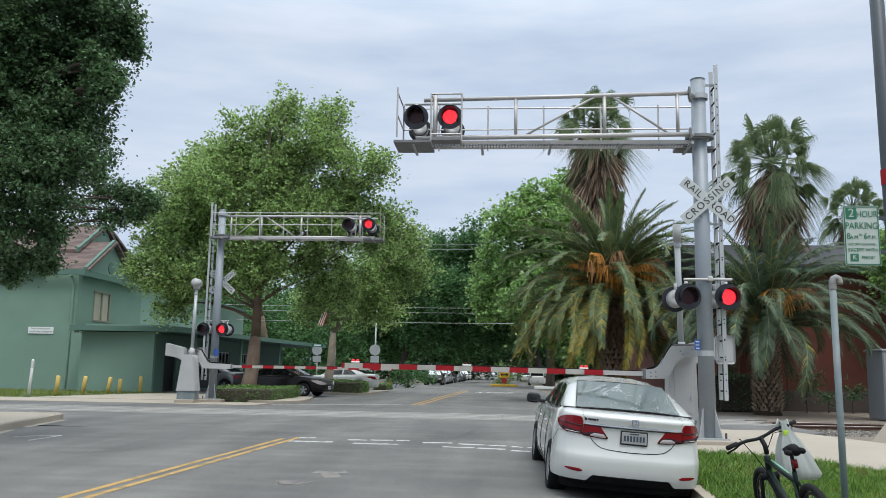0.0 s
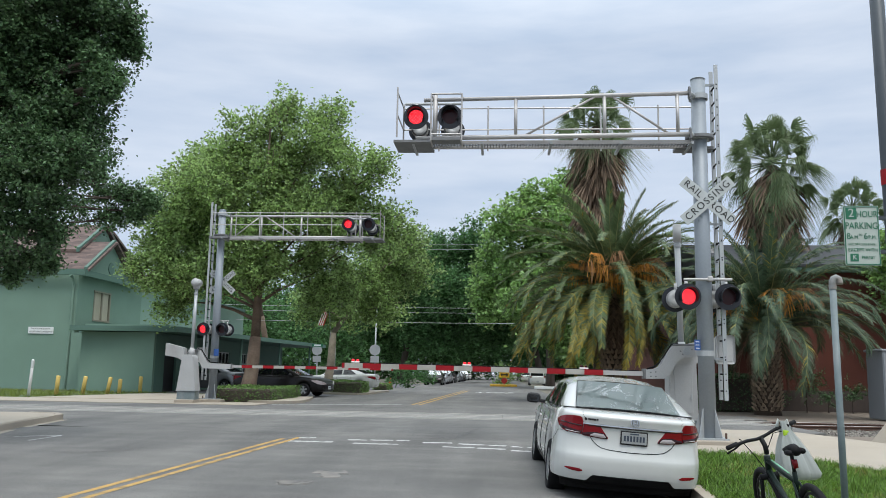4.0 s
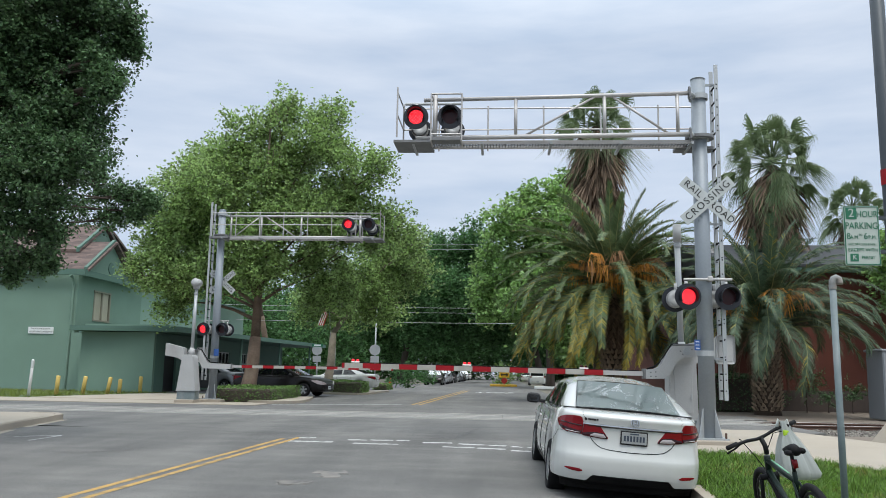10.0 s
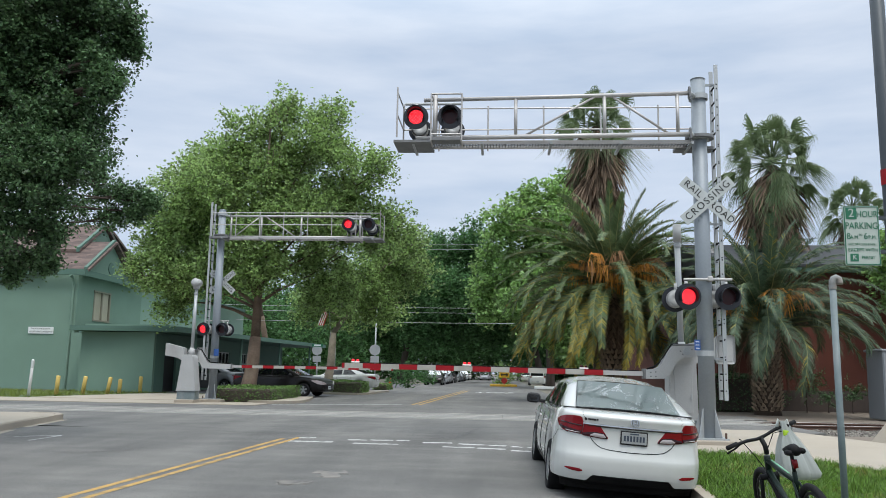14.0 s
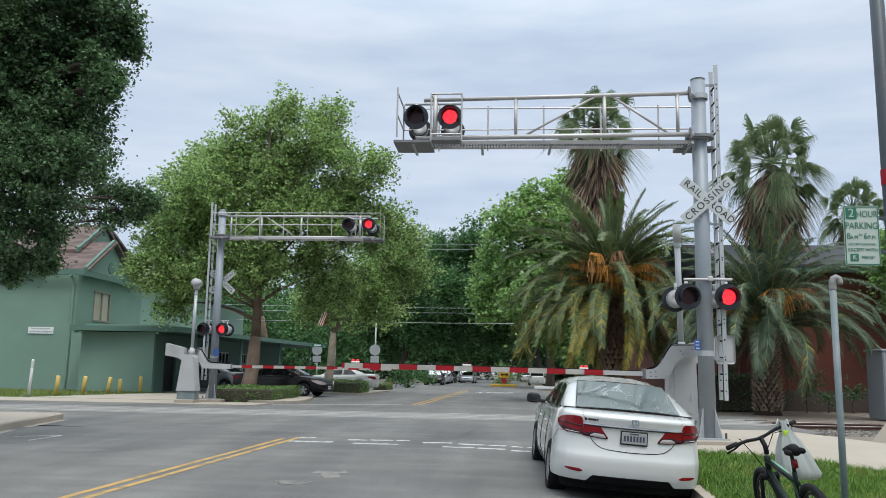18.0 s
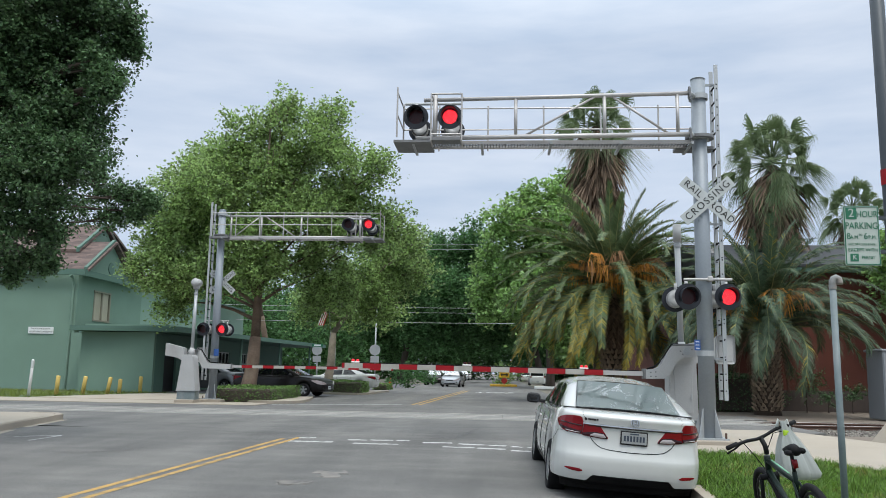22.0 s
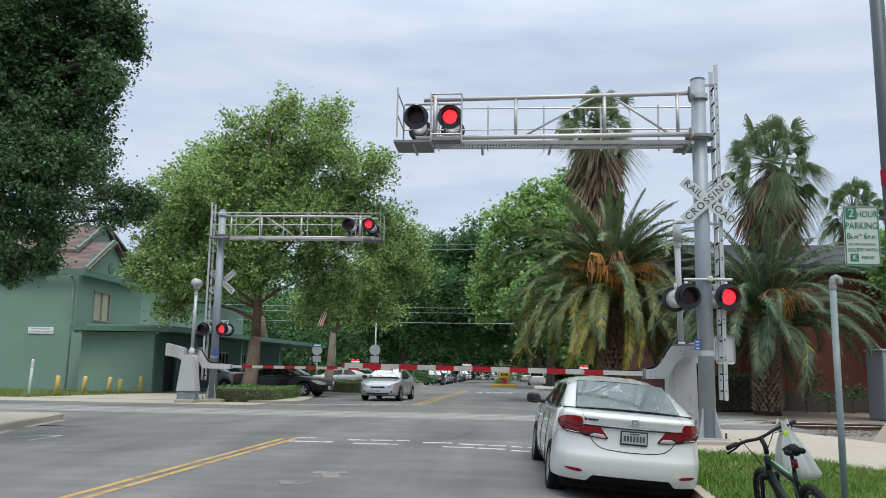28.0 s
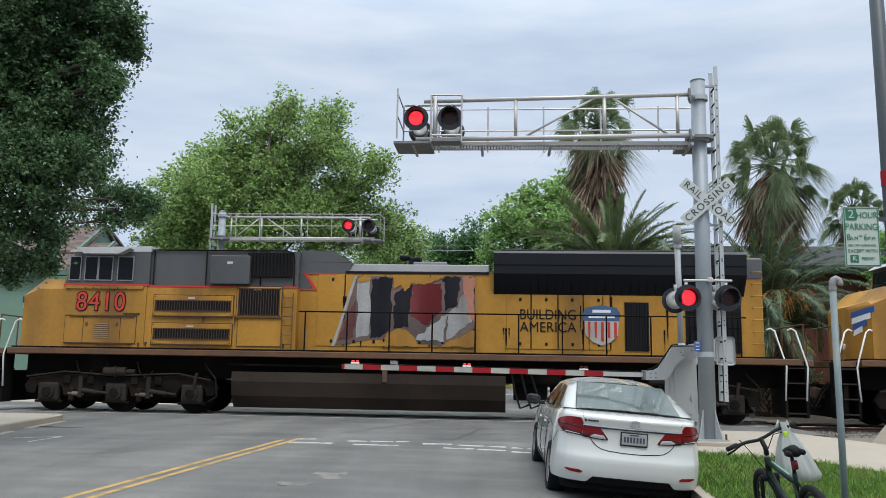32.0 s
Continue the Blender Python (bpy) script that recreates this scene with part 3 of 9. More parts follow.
tagged(poly_slab("pavement", [(-18.6, 31.72), (-18.3, 33.4), (-17.1, 39.3), (-12.62, 40.9), (-12.62, 31.72)], 0.026, 0.15, CONCRETE), "pale concrete apron beside the grass strip", "pavement", kind="structure")
tagged(poly_slab("kerb", [(-10.6, 31.72), (-8.72, 30.5), (-7.98, 30.8), (-7.72, 31.6), (-7.85, 33.5), (-8.4, 36.6), (-12.4, 36.6), (-12.4, 31.74)], 0.10, 0.3, CONCRETE), "kerbed planting bed under the hedge", "kerb", kind="structure")
tagged(poly_slab("kerb", [(-9.8, 43.9), (-7.7, 43.9), (-7.2, 44.7), (-7.1, 52.0), (-9.8, 52.0)], 0.10, 0.3, CONCRETE), "kerbed planting bed under the hedge", "kerb", kind="structure")
tagged(poly_slab("earth_bank", [(8.02, 25.8), (8.02, 28.5), (3.0, 28.5), (3.0, 45), (60, 45), (60, 25.8)], -0.02, 0.3, DIRT), "dry bare earth beside the railway track", "ground", kind="structure")
tagged(poly_slab("ballast_bed", [(7.62, 19.8), (7.62, 25.78), (420, 25.78), (420, 19.8)], -0.165, 0.3, GRAVEL), "grey gravel ballast under the track", "ballast", kind="structure")
tagged(poly_slab("earth_bank", [(6.47, 19.75), (6.77, 18.62), (7.27, 16.52), (8.42, 14.72), (14, 12.02), (60, 12.0), (60, 19.78), (8.0, 19.78)], -0.03, 0.3, DIRT), "dry bare earth beside the railway track", "ground", kind="structure")
tagged(poly_slab("ballast_bed", [(-220, 22.4), (-220, 26.4), (-24.05, 26.4), (-24.05, 22.4)], -0.05, 0.3, GRAVEL), "grey gravel ballast under the track", "ballast", kind="structure")

RAIL_Y = (23.58, 25.02)


def make_track():
    t = thing("railway_track", "rusty steel rails set in concrete panels and timber ties", "railway track", kind="structure")
    for y in RAIL_Y:
        bm = bmesh.new()
        prism(bm, [(y - 0.07, -0.17), (y + 0.07, -0.17), (y + 0.07, -0.15), (y + 0.012, -0.13), (y + 0.012, -0.05), (y + 0.036, -0.035), (y + 0.036, -0.004),
                   (y - 0.036, -0.004), (y - 0.036, -0.035), (y - 0.012, -0.05), (y - 0.012, -0.13), (y - 0.07, -0.15)], "x", -200, 420)
        rail = part("rail", bm, RUST, t, "rusty steel rail")
        part("rail_head", slab([(y - 0.034, -0.004), (y + 0.034, -0.004), (y + 0.03, 0.003), (y - 0.03, 0.003)], "x", -200, 420), STEEL_SHINE, rail, "polished running surface")
    # concrete crossing panels, laid end to end
    lanes = ((22.88, 23.50), (23.66, 24.28), (24.31, 24.94), (25.10, 25.93))
    rng = random.Random(4)
    for k, (a, b) in enumerate(lanes):
        first = part("panel", cube((0, 0, 0), (2.38, b - a, 0.2), 0.012), PANEL, t)
        for i in range(13):
            m = pose(-22.8 + 2.4 * i, (a + b) / 2, -0.1 + rng.uniform(-0.004, 0.003), 0, 0, 0)
            if i == 0:
                first.matrix_basis = m
            else:
                again(first, m)
    for a, b in lanes:
        for y in (a + 0.035, b - 0.035):
            part("panel_edge", cube((-7.9, y, -0.001), (31.0, 0.055, 0.016)), PANEL_EDGE, t, "pale edge strip of the panels")
    tie = part("tie", cube((0, 0, 0), (0.23, 2.6, 0.17), 0.015), TIE_WOOD, t)
    tie.matrix_basis = pose(8.6, 24.3, -0.245)
    for i in range(1, 40):
        again(tie, pose(8.6 + i * 0.55, 24.3 + rng.uniform(-0.04, 0.04), -0.245, 0, 0, rng.uniform(-1, 1)))
    return t


make_track()
rng = np.random.default_rng(5)


def stones(name, n, area, size, seed, z0=-0.04):
    r = np.random.default_rng(seed)
    vs, fs = [], []
    base = [Vector((0, 0, 1)), Vector((0.9, 0.1, 0.1)), Vector((-0.3, 0.8, 0)), Vector((-0.5, -0.7, 0.2)), Vector((0, 0, -0.6))]
    tri = [(0, 1, 2), (0, 2, 3), (0, 3, 1), (4, 2, 1), (4, 3, 2), (4, 1, 3)]
    for _ in range(n):
        x, y = area(r)
        q = Euler(r.uniform(0, 6.3, 3)).to_matrix()
        s = size * r.uniform(0.5, 1.5)
        o = len(vs)
        c = Vector((x, y, grade(y) + z0 + s * 0.3))
        vs += [tuple(c + q @ (b * s)) for b in base]
        fs += [tuple(o + k for k in f) for f in tri]
    me = bpy.data.meshes.new(name)
    me.from_pydata(vs, [], fs)
    me.materials.append(GRAVEL)
    return tagged(new(name, me), "loose grey ballast stones along the track", "gravel", kind="stuff")


def ballast_area(r):
    while True:
        x, y = r.uniform(7.0, 22), r.uniform(17.0, 27.4)
        if (x > 7.7 and 19.9 < y < 26.0) or (y < 19.9 and x > 7.3 + r.random() * 2) or (y > 26.1 and x > 6.2 + r.random() * 3):
            return x, y


stones("ballast_stones", 12000, ballast_area, 0.05, 7, -0.145)


def blades(name, n, area, height, material, seed, lift, label):
    r = np.random.default_rng(seed)
    # blades stand in small tufts of their own height and lean
    k = max(1, n // 9)
    c = np.array([area(r) for _ in range(k)])
    pick = r.integers(0, k, n)
    p = c[pick] + r.normal(size=(n, 2)) * 0.028
    z = np.array([grade(y) for y in p[:, 1]]) + lift
    a = r.uniform(0, 6.28, n)
    h = height * r.uniform(0.5, 1.3, n) * r.uniform(0.55, 1.5, k)[pick]
    w = 0.0045 + 0.005 * r.random(n)
    lean = (r.normal(size=(n, 2)) * 0.5 + r.normal(size=(k, 2))[pick] * 0.45) * h[:, None]
    v = np.empty((n, 3, 3))
    v[:, 0] = np.c_[p[:, 0] + np.cos(a) * w, p[:, 1] + np.sin(a) * w, z]
    v[:, 1] = np.c_[p[:, 0] - np.cos(a) * w, p[:, 1] - np.sin(a) * w, z]
    v[:, 2] = np.c_[p[:, 0] + lean[:, 0], p[:, 1] + lean[:, 1], z + h]
    me = bpy.data.meshes.new(name)
    me.vertices.add(n * 3)
    me.vertices.foreach_set("co", v.ravel())
    me.loops.add(n * 3)
    me.loops.foreach_set("vertex_index", np.arange(n * 3, dtype=np.int32))
    me.polygons.add(n)
    me.polygons.foreach_set("loop_start", np.arange(0, n * 3, 3, dtype=np.int32))
    me.update(calc_edges=True)
    me.materials.append(material)
    return tagged(new(name, me), label, "grass", kind="stuff")


def inside(x, y, poly):
    hit = False
    for (x0, y0), (x1, y1) in zip(poly, poly[1:] + poly[:1]):
        if (y0 > y) != (y1 > y) and x < (x1 - x0) * (y - y0) / (y1 - y0) + x0:
            hit = not hit
    return hit


def lawn_area(dry):
    def pick(r):
        while True:
            x, y = r.uniform(2.4, 7.6), r.uniform(8.6, 14.3)
            if inside(x, y, TURF):
                bare = noise.noise(Vector((x * 1.3, y * 1.3, 3)))
                if ((x - 3.55) / 0.5) ** 2 + ((y - 12.45) / 0.55) ** 2 < 1:
                    bare = 0.9
                if (bare > 0.12) == dry or r.random() < 0.25:
                    return x, y
    return pick


blades("grass", 60000, lawn_area(False), 0.085, GRASS, 3, 0.05, "short green lawn grass")
blades("grass", 12000, lawn_area(True), 0.05, GRASS_DRY, 4, 0.05, "dry straw-coloured lawn grass")
blades("grass", 14000, lambda r: (lambda y: (r.uniform(-30, -18.4 + (y - 33.4) * 0.2), y))(r.uniform(31.8, 40.9)), 0.12, GRASS_THIN, 6, 0.0, "thin yellow-green grass strip")


# ---- road paint ----
def stripe(name, a, b, w, material, label, lift=0.004, worn=0.0):
    a, b = Vector(a), Vector(b)
    s = Vector((-(b - a).y, (b - a).x)).normalized() * w / 2
    bm = bmesh.new()
    n = max(2, int((b - a).length / (0.06 if worn else 1.5)))
    rr = random.Random(int((a.x + b.y) * 1000))
    rows = []
    for k in range(n + 1):
        p = a + (b - a) * k / n
        rows.append([bm.verts.new((q.x, q.y, grade(q.y) + lift)) for q in (p - s * (1 - worn * rr.random()), p + s * (1 - worn * rr.random()))])
    for u, v in zip(rows, rows[1:]):
        if rr.random() > worn * 0.12:
            bm.faces.new((u[0], u[1], v[1], v[0]))
    bmesh.ops.recalc_face_normals(bm, faces=bm.faces[:])
    if bm.faces[:][0].normal.z < 0:
        bmesh.ops.reverse_faces(bm, faces=bm.faces[:])
    return tagged(part(name, bm, material), label, "road marking", kind="structure")


stripe("road_line", (-5.39, 4.0), (-4.07, 15.4), 0.10, YELLOW_LINE, "worn double yellow centre line")
stripe("road_line", (-5.14, 4.0), (-3.83, 15.65), 0.10, YELLOW_LINE, "worn double yellow centre line")
stripe("road_line", (-3.48, 32.2), (-2.72, 60.0), 0.12, YELLOW_LINE, "worn double yellow centre line")
stripe("road_line", (-3.20, 32.2), (-2.40, 60.0), 0.12, YELLOW_LINE, "worn double yellow centre line")
for x0, x1, y0, y1 in ((-3.82, -3.5, 15.58, 15.62), (-3.85, -3.06, 15.0, 15.0), (-2.86, -1.72, 15.42, 15.55), (-2.66, -1.84, 14.9, 14.88), (-1.44, -0.91, 15.24, 15.32), (-1.04, 0.07, 14.7, 14.52), (-0.8, 0.07, 15.18, 15.02), (0.17, 0.51, 14.95, 14.85), (0.16, 0.49, 14.36, 14.28), (0.8, 1.6, 14.7, 14.5)):
    stripe("road_line", (x0, y0), (x1, y1), 0.22, WHITE_LINE, "faded broken white stop line", 0.004, 0.5)
for a, b in (((-8.86, 14.67), (-8.16, 15.04)), ((-8.27, 14.13), (-8.16, 15.04))):
    stripe("road_line", a, b, 0.06, WHITE_LINE, "thin faded white survey mark")
stripe("gutter_strip", (-9.22, 14.0), (-10.28, 19.0), 0.16, CONCRETE, "narrow tan concrete gutter along the kerb")
stripe("road_line", (-8.3, 29.6), (-3.9, 32.3), 0.2, WHITE_LINE, "faded white stop line beyond the track")
stop_word = words("STOP", 0.92, STOP_PAINT, None, pose(-0.5, 55.0, 0.006, 0, 0, -8), "road_lettering", 0.002, spread=1.15)
stop_word.data.transform(Matrix.Diagonal((1, 3.2, 1, 1)))
tagged(stop_word, "faded white word painted on the asphalt", "road marking", kind="structure")
stripe("road_line", (-8.2, 46.5), (-6.6, 49), 0.2, WHITE_LINE, "faded white line")
# patches and sealed cracks
for k, pts in enumerate((((-2.5, 11.5), (-2.15, 11.55), (-2.12, 10.95), (-2.45, 11.0)), ((-2.8, 10.5), (-2.45, 10.6), (-2.42, 10.3), (-2.75, 10.25)))):
    tagged(poly_slab("road_patch", ragged(pts, 5 + k, 0.09, 9), 0.003, 0.02, mat("pale_patch", (0.175, 0.163, 0.148), 0.9, 0, 0.3, 6, 60, 0.3, (0.10, 0.10, 0.10), 1.0)), "pale scuffed patch on the asphalt", "road patch", kind="structure")
r0 = random.Random(12)
for (x0, y0), (x1, y1) in (((-9, 19.6), (2.2, 18.9)), ((-6.1, 16.1), (2.3, 16.2)), ((-6.5, 30.2), (2.6, 29.6)), ((-4.2, 29.5), (-3.0, 40)), ((-8.6, 21.6), (2.4, 21.4)), ((-3.0, 18.4), (-1.9, 22.0)), ((-6.9, 12.6), (-5.9, 13.2)), ((-0.9, 16.3), (-0.5, 19.6))):
    bm = bmesh.new()
    prev = None
    for k in range(25):
        f = k / 24
        x, y = x0 + (x1 - x0) * f + r0.uniform(-0.05, 0.05), y0 + (y1 - y0) * f + r0.uniform(-0.06, 0.06)
        w = 0.006 + 0.010 * r0.random()
        row = [bm.verts.new((x, y - w, grade(y) + 0.004)), bm.verts.new((x, y + w, grade(y) + 0.004))] if abs(x1 - x0) > abs(y1 - y0) else [bm.verts.new((x + w, y, grade(y) + 0.004)), bm.verts.new((x - w, y, grade(y) + 0.004))]
        if prev:
            bm.faces.new((prev[0], row[0], row[1], prev[1]))
        prev = row
    tagged(part("road_crack", bm, SIGN_BLACK), "dark sealed crack in the asphalt", "road crack", kind="structure")


# ---- crossing signals and gates ----
FLASH = []  # (turning lens, side): side 0 glows first


def led_lens(parent, c, r, side, turn=0.0):
    # a lens carrier that turns on its upright axis: its diode face glows, its back is plain dark glass
    bm = bmesh.new()
    bmesh.ops.create_cone(bm, cap_ends=True, segments=24, radius1=r, radius2=r, depth=0.02, matrix=Matrix.Rotation(radians(90), 4, "X"))
    for f in bm.faces:
        f.material_index = 1 if f.normal.y < -0.9 else 0
    lens = part("lens", bm, [RED_UNLIT, RED_LIT], parent, "red signal lens")
    lens.matrix_basis = pose(*c, 0, 0, turn)
    if r > 0.1:
        rr = random.Random(2)
        bm = bmesh.new()
        for k in range(96):
            a, q = k * 2.39996, r * 0.93 * math.sqrt((k + 0.5) / 96)
            bmesh.ops.create_icosphere(bm, subdivisions=1, radius=0.0075, matrix=Matrix.Translation((q * math.cos(a), -0.011, q * math.sin(a))))
        part("diodes", bm, RED_DOT, lens, "dots of red diodes")
    FLASH.append((lens, side, turn))
    return lens


def flasher(parent, x, y, z, turn, side, live=True):
    # a lamp with its backing disc and hood, facing -y before it is turned
    body = bmesh.new()
    disc_ring(body, (0, 0.02, 0), 0.155, 0.175, -0.01, 0.20)
    disc_ring(body, (0, 0.2, 0), 0.02, 0.175, 0.0, 0.02)
    rod(body, (0, 0.1, 0.17), (0, 0.1, 0.30), 0.03)
    lamp = part("flasher_light", body, SILVER_PAINT, parent, "round flashing lamp with a black backing disc", True)
    lamp.matrix_basis = pose(x, y, z, 0, 0, turn)
    part("backing_disc", disc_ring(bmesh.new(), (0, 0, 0), 0.150, 0.25, -0.012, 0.008, 32), LAMP_BLACK, lamp, "matt black backing disc")
    hood = bmesh.new()
    n, ring = 18, []
    for k in range(n + 1):
        t = radians(-35 + 250 * k / n)
        d = 0.26 - 0.12 * abs(k / n - 0.5) * 2
        ring.append([hood.verts.new((q * math.cos(t), -yy, q * math.sin(t))) for q, yy in ((0.165, 0), (0.165, d), (0.172, d), (0.172, 0))])
    for u, v in zip(ring, ring[1:]):
        for j in range(4):
            hood.faces.new((u[j], u[(j + 1) % 4], v[(j + 1) % 4], v[j]))
    part("hood", hood, LAMP_BLACK, lamp, "black visor", True)
    if live:
        led_lens(lamp, (0, 0.012, 0), 0.15, side)
    else:
        part("lens", bar((0, 0.002, 0), (0, 0.02, 0), 0.15, None, 24), RED_UNLIT, lamp, "red signal lens")
    return lamp


def crossbuck(parent, y, z, flip):
    for turn, txts, dy in ((-41, ("RAIL", "ROAD"), 0.0), (41, ("CROSSING",), -0.012)):
        bm = cube((0, 0, 0), (1.22, 0.006, 0.225), 0.0)
        b = part("crossbuck_blade", bm, SIGN_GREY, parent, "white crossbuck blade with black letters")
        b.matrix_basis = pose(-0.06 if flip else 0.07, y + dy, z, 0, -turn, 0)
        faces = (0,) if not flip else (180,)
        for f in faces:
            base = pose(0, -0.007 if f == 0 else 0.007, 0, 0, 0, f) @ FRONT
            if len(txts) == 2:
                words(txts[0], 0.19, SIGN_BLACK, b, base @ pose(-0.35, 0, 0), depth=0.002, spread=1.1)
                words(txts[1], 0.19, SIGN_BLACK, b, base @ pose(0.35, 0, 0), depth=0.002, spread=1.1)
            else:
                words(txts[0], 0.19, SIGN_BLACK, b, base, depth=0.002, spread=1.26)


def crossing_signal(m, reach, flip, lamp_a, lamp_b, top, zt, zb):
    # an arm that reaches to -x from the mast, with a catwalk behind the truss
    t = thing("crossing_signal", "tall grey cantilever railway crossing signal with red flashers", "crossing signal", m, "railway crossing signals")
    mast = bmesh.new()
    rod(mast, (0, 0, 0.12), (0, 0, top), 0.155, 0.14, 24)
    rod(mast, (0, 0, top), (0, 0, top + 0.03), 0.15, 0.12, 24)
    part("mast", mast, MAST_PAINT, t, "grey steel mast", True)
    fl = bmesh.new()
    for k in range(4):
        a = radians(90 * k + 45)
        d = Vector((math.cos(a), math.sin(a), 0))
        s = Vector((-d.y, d.x, 0)) * 0.012
        vs = [d * 0.13 + Vector((0, 0, 0.75)), d * 0.30 + Vector((0, 0, 0.14)), d * 0.13 + Vector((0, 0, 0.14))]
        a3, b3 = [fl.verts.new(v + s) for v in vs], [fl.verts.new(v - s) for v in vs]
        fl.faces.new(a3), fl.faces.new(b3[::-1])
        for i in range(3):
            fl.faces.new((a3[i], b3[i], b3[(i + 1) % 3], a3[(i + 1) % 3]))
    box(fl, (0, 0, 0.125), (0.62, 0.62, 0.03))
    part("base_plate", fl, GALV, t, "gusseted steel base plate")
    part("footing", cube((0, 0, 0.0), (0.95, 0.95, 0.22), 0.02), CONCRETE, t, "concrete footing")
    for sx, sy in ((0.26, 0.26), (-0.26, 0.26), (0.26, -0.26), (-0.26, -0.26)):
        part("anchor_bolt", bar((sx, sy, 0.12), (sx, sy, 0.24), 0.02, None, 8), RUST, t)
    yf, yr = -0.28, 0.52
    # front truss chords
    sag = 0.0 if flip else 0.11  # the long arm hangs a little at its tip
    part("chord", bar((-0.2, yf, zt), (-reach + 0.5, yf, zt - sag), 0.042), ALU, t, smooth=True)
    part("chord", bar((-0.2, yf, zb), (-reach + 0.35, yf, zb - sag * 0.6), 0.048), ALU, t, smooth=True)
    for px in (-0.28, -1.5, -3.1, -reach + 1.25) if flip else (-0.47, -1.88, -3.62):
        part("truss_post", bar((px, yf, zt + sag * px / reach), (px, yf, zb + sag * px / reach * 0.6), 0.035), ALU, t, smooth=True)
    for x0, x1 in ((-0.45, -1.42), (-2.85, -1.7)) if flip else ((-0.66, -1.72), (-3.42, -2.08)):
        part("truss_brace", bar((x0, yf, zb + 0.03 + sag * x0 / reach * 0.6), (x1, yf, zt - 0.03 + sag * x1 / reach), 0.024), ALU, t, smooth=True)
    for z in (zt, zb):
        c = bmesh.new()
        disc_ring(c, (0, 0, 0), 0.15, 0.185, -0.05, 0.05)
        ob = part("mast_clamp", c, GALV, t)
        ob.matrix_basis = pose(0, 0, z, 90, 0, 0)
        part("clamp_bolt", bar((-0.05, -0.05, z), (-0.24, yf, z), 0.045), GALV, t)
        part("chord_flange", rod(cube((-0.235, yf, z), (0.035, 0.15, 0.20), 0.008), (-0.235, yf, z - 0.13), (-0.235, yf, z + 0.13), 0.022, None, 8), GRATE, t, "bolted flange of the truss")
    part("mast_flange", bar((0, 0, zb - 0.03), (0, 0, zb + 0.03), 0.275, None, 28), GRATE, t, "dark flange round the mast")
    # catwalk behind, with its grating and rail
    wz = zb - 0.11
    w = bmesh.new()
    for y in (-0.16, 0.20):
        box(w, (-reach / 2 - 0.1, y, wz - 0.01), (reach - 0.2, 0.03, 0.07))
    part("catwalk_beam", w, ALU, t)
    g = bmesh.new()
    k = int((reach - 0.25) / 0.06)
    for i in range(k):
        box(g, (-0.22 - i * 0.06, 0.02, wz), (0.012, 0.35, 0.03))
    for y in (-0.10, -0.04, 0.02, 0.08, 0.14):
        box(g, (-reach / 2 - 0.1, y, wz + 0.01), (reach - 0.25, 0.01, 0.012))
    tagged(part("catwalk_grating", g, GRATE, t, "open steel grating"), kind="stuff")
    part("catwalk_landing", cube((-0.05, 0.34, wz - 0.03), (0.75, 0.30, 0.07), 0.01), GRATE, t, "dark grating landing at the mast")
    for i in range(5):
        x = -0.2 - i * (reach - 0.5) / 4
        part("hanger", cube((x, 0.12, wz - 0.06), (0.05, 0.85, 0.05)), GALV, t)
    hz_ = zt - 0.02
    for z in (hz_, (hz_ + wz) / 2):
        part("handrail", bar((0.2, yr, z), (-reach, yr, z), 0.016, None, 8), ALU, t)
    for i, x in enumerate([0.2 - i * (reach + 0.2) / 7 for i in range(8)] if flip else (0.15, -0.69, -1.86, -3.03, -4.18, -5.2, -reach)):
        part("rail_post", bar((x, yr, wz), (x, yr, hz_ + (0.05 if i else 0.1)), 0.018, None, 8), ALU, t)
    # end basket
    for y in (yr, yf - 0.25):
        part("rail_post", bar((-reach, y, wz), (-reach, y, hz_ + 0.1), 0.018, None, 8), ALU, t)
    for z in (hz_, (hz_ + wz) / 2):
        part("handrail", bar((-reach, yr, z), (-reach, yf - 0.25, z), 0.014, None, 8), ALU, t)
    cage = bmesh.new()
    bx0, bx1, yq = -lamp_b - 0.36, -lamp_b + 0.24, yf - 0.24
    for x in (bx0, bx1):
        rod(cage, (x, yq, zb - 0.18), (x, yq, zt - 0.06), 0.018, None, 8)
        rod(cage, (x, yq, zt - 0.06), (x, yf, zt - 0.06), 0.018, None, 8)
        rod(cage, (x, yq, zb - 0.18), (x, yf + 0.2, zb - 0.18), 0.018, None, 8)
    rod(cage, (bx0, yq, zt - 0.06), (bx1, yq, zt - 0.06), 0.018, None, 8)
    rod(cage, (bx0, yq, zb - 0.05), (bx1, yq, zb - 0.05), 0.018, None, 8)
    part("basket", cage, ALU, t, "aluminium service basket")
    part("basket_floor", cube(((bx0 + bx1) / 2, (yq + yf) / 2 + 0.05, zb - 0.14), (bx1 - bx0, yf - yq + 0.1, 0.05)), GRATE, t)
    part("basket_floor", cube((-reach + 0.3, (yf + yr) / 2 - 0.15, wz - 0.05), (0.75, 0.8, 0.05)), GRATE, t)
    part("arm_post", bar((-lamp_b - 0.3, yf, zt + 0.02), (-lamp_b - 0.3, yf, zb - 0.15), 0.05), ALU, t, smooth=True)
    part("lamp_crossarm", bar((-lamp_a - 0.25, yf + 0.2, zt - 0.12), (-lamp_b + 0.2, yf + 0.2, zt - 0.12), 0.03), GALV, t)
    lz = zt - 0.47
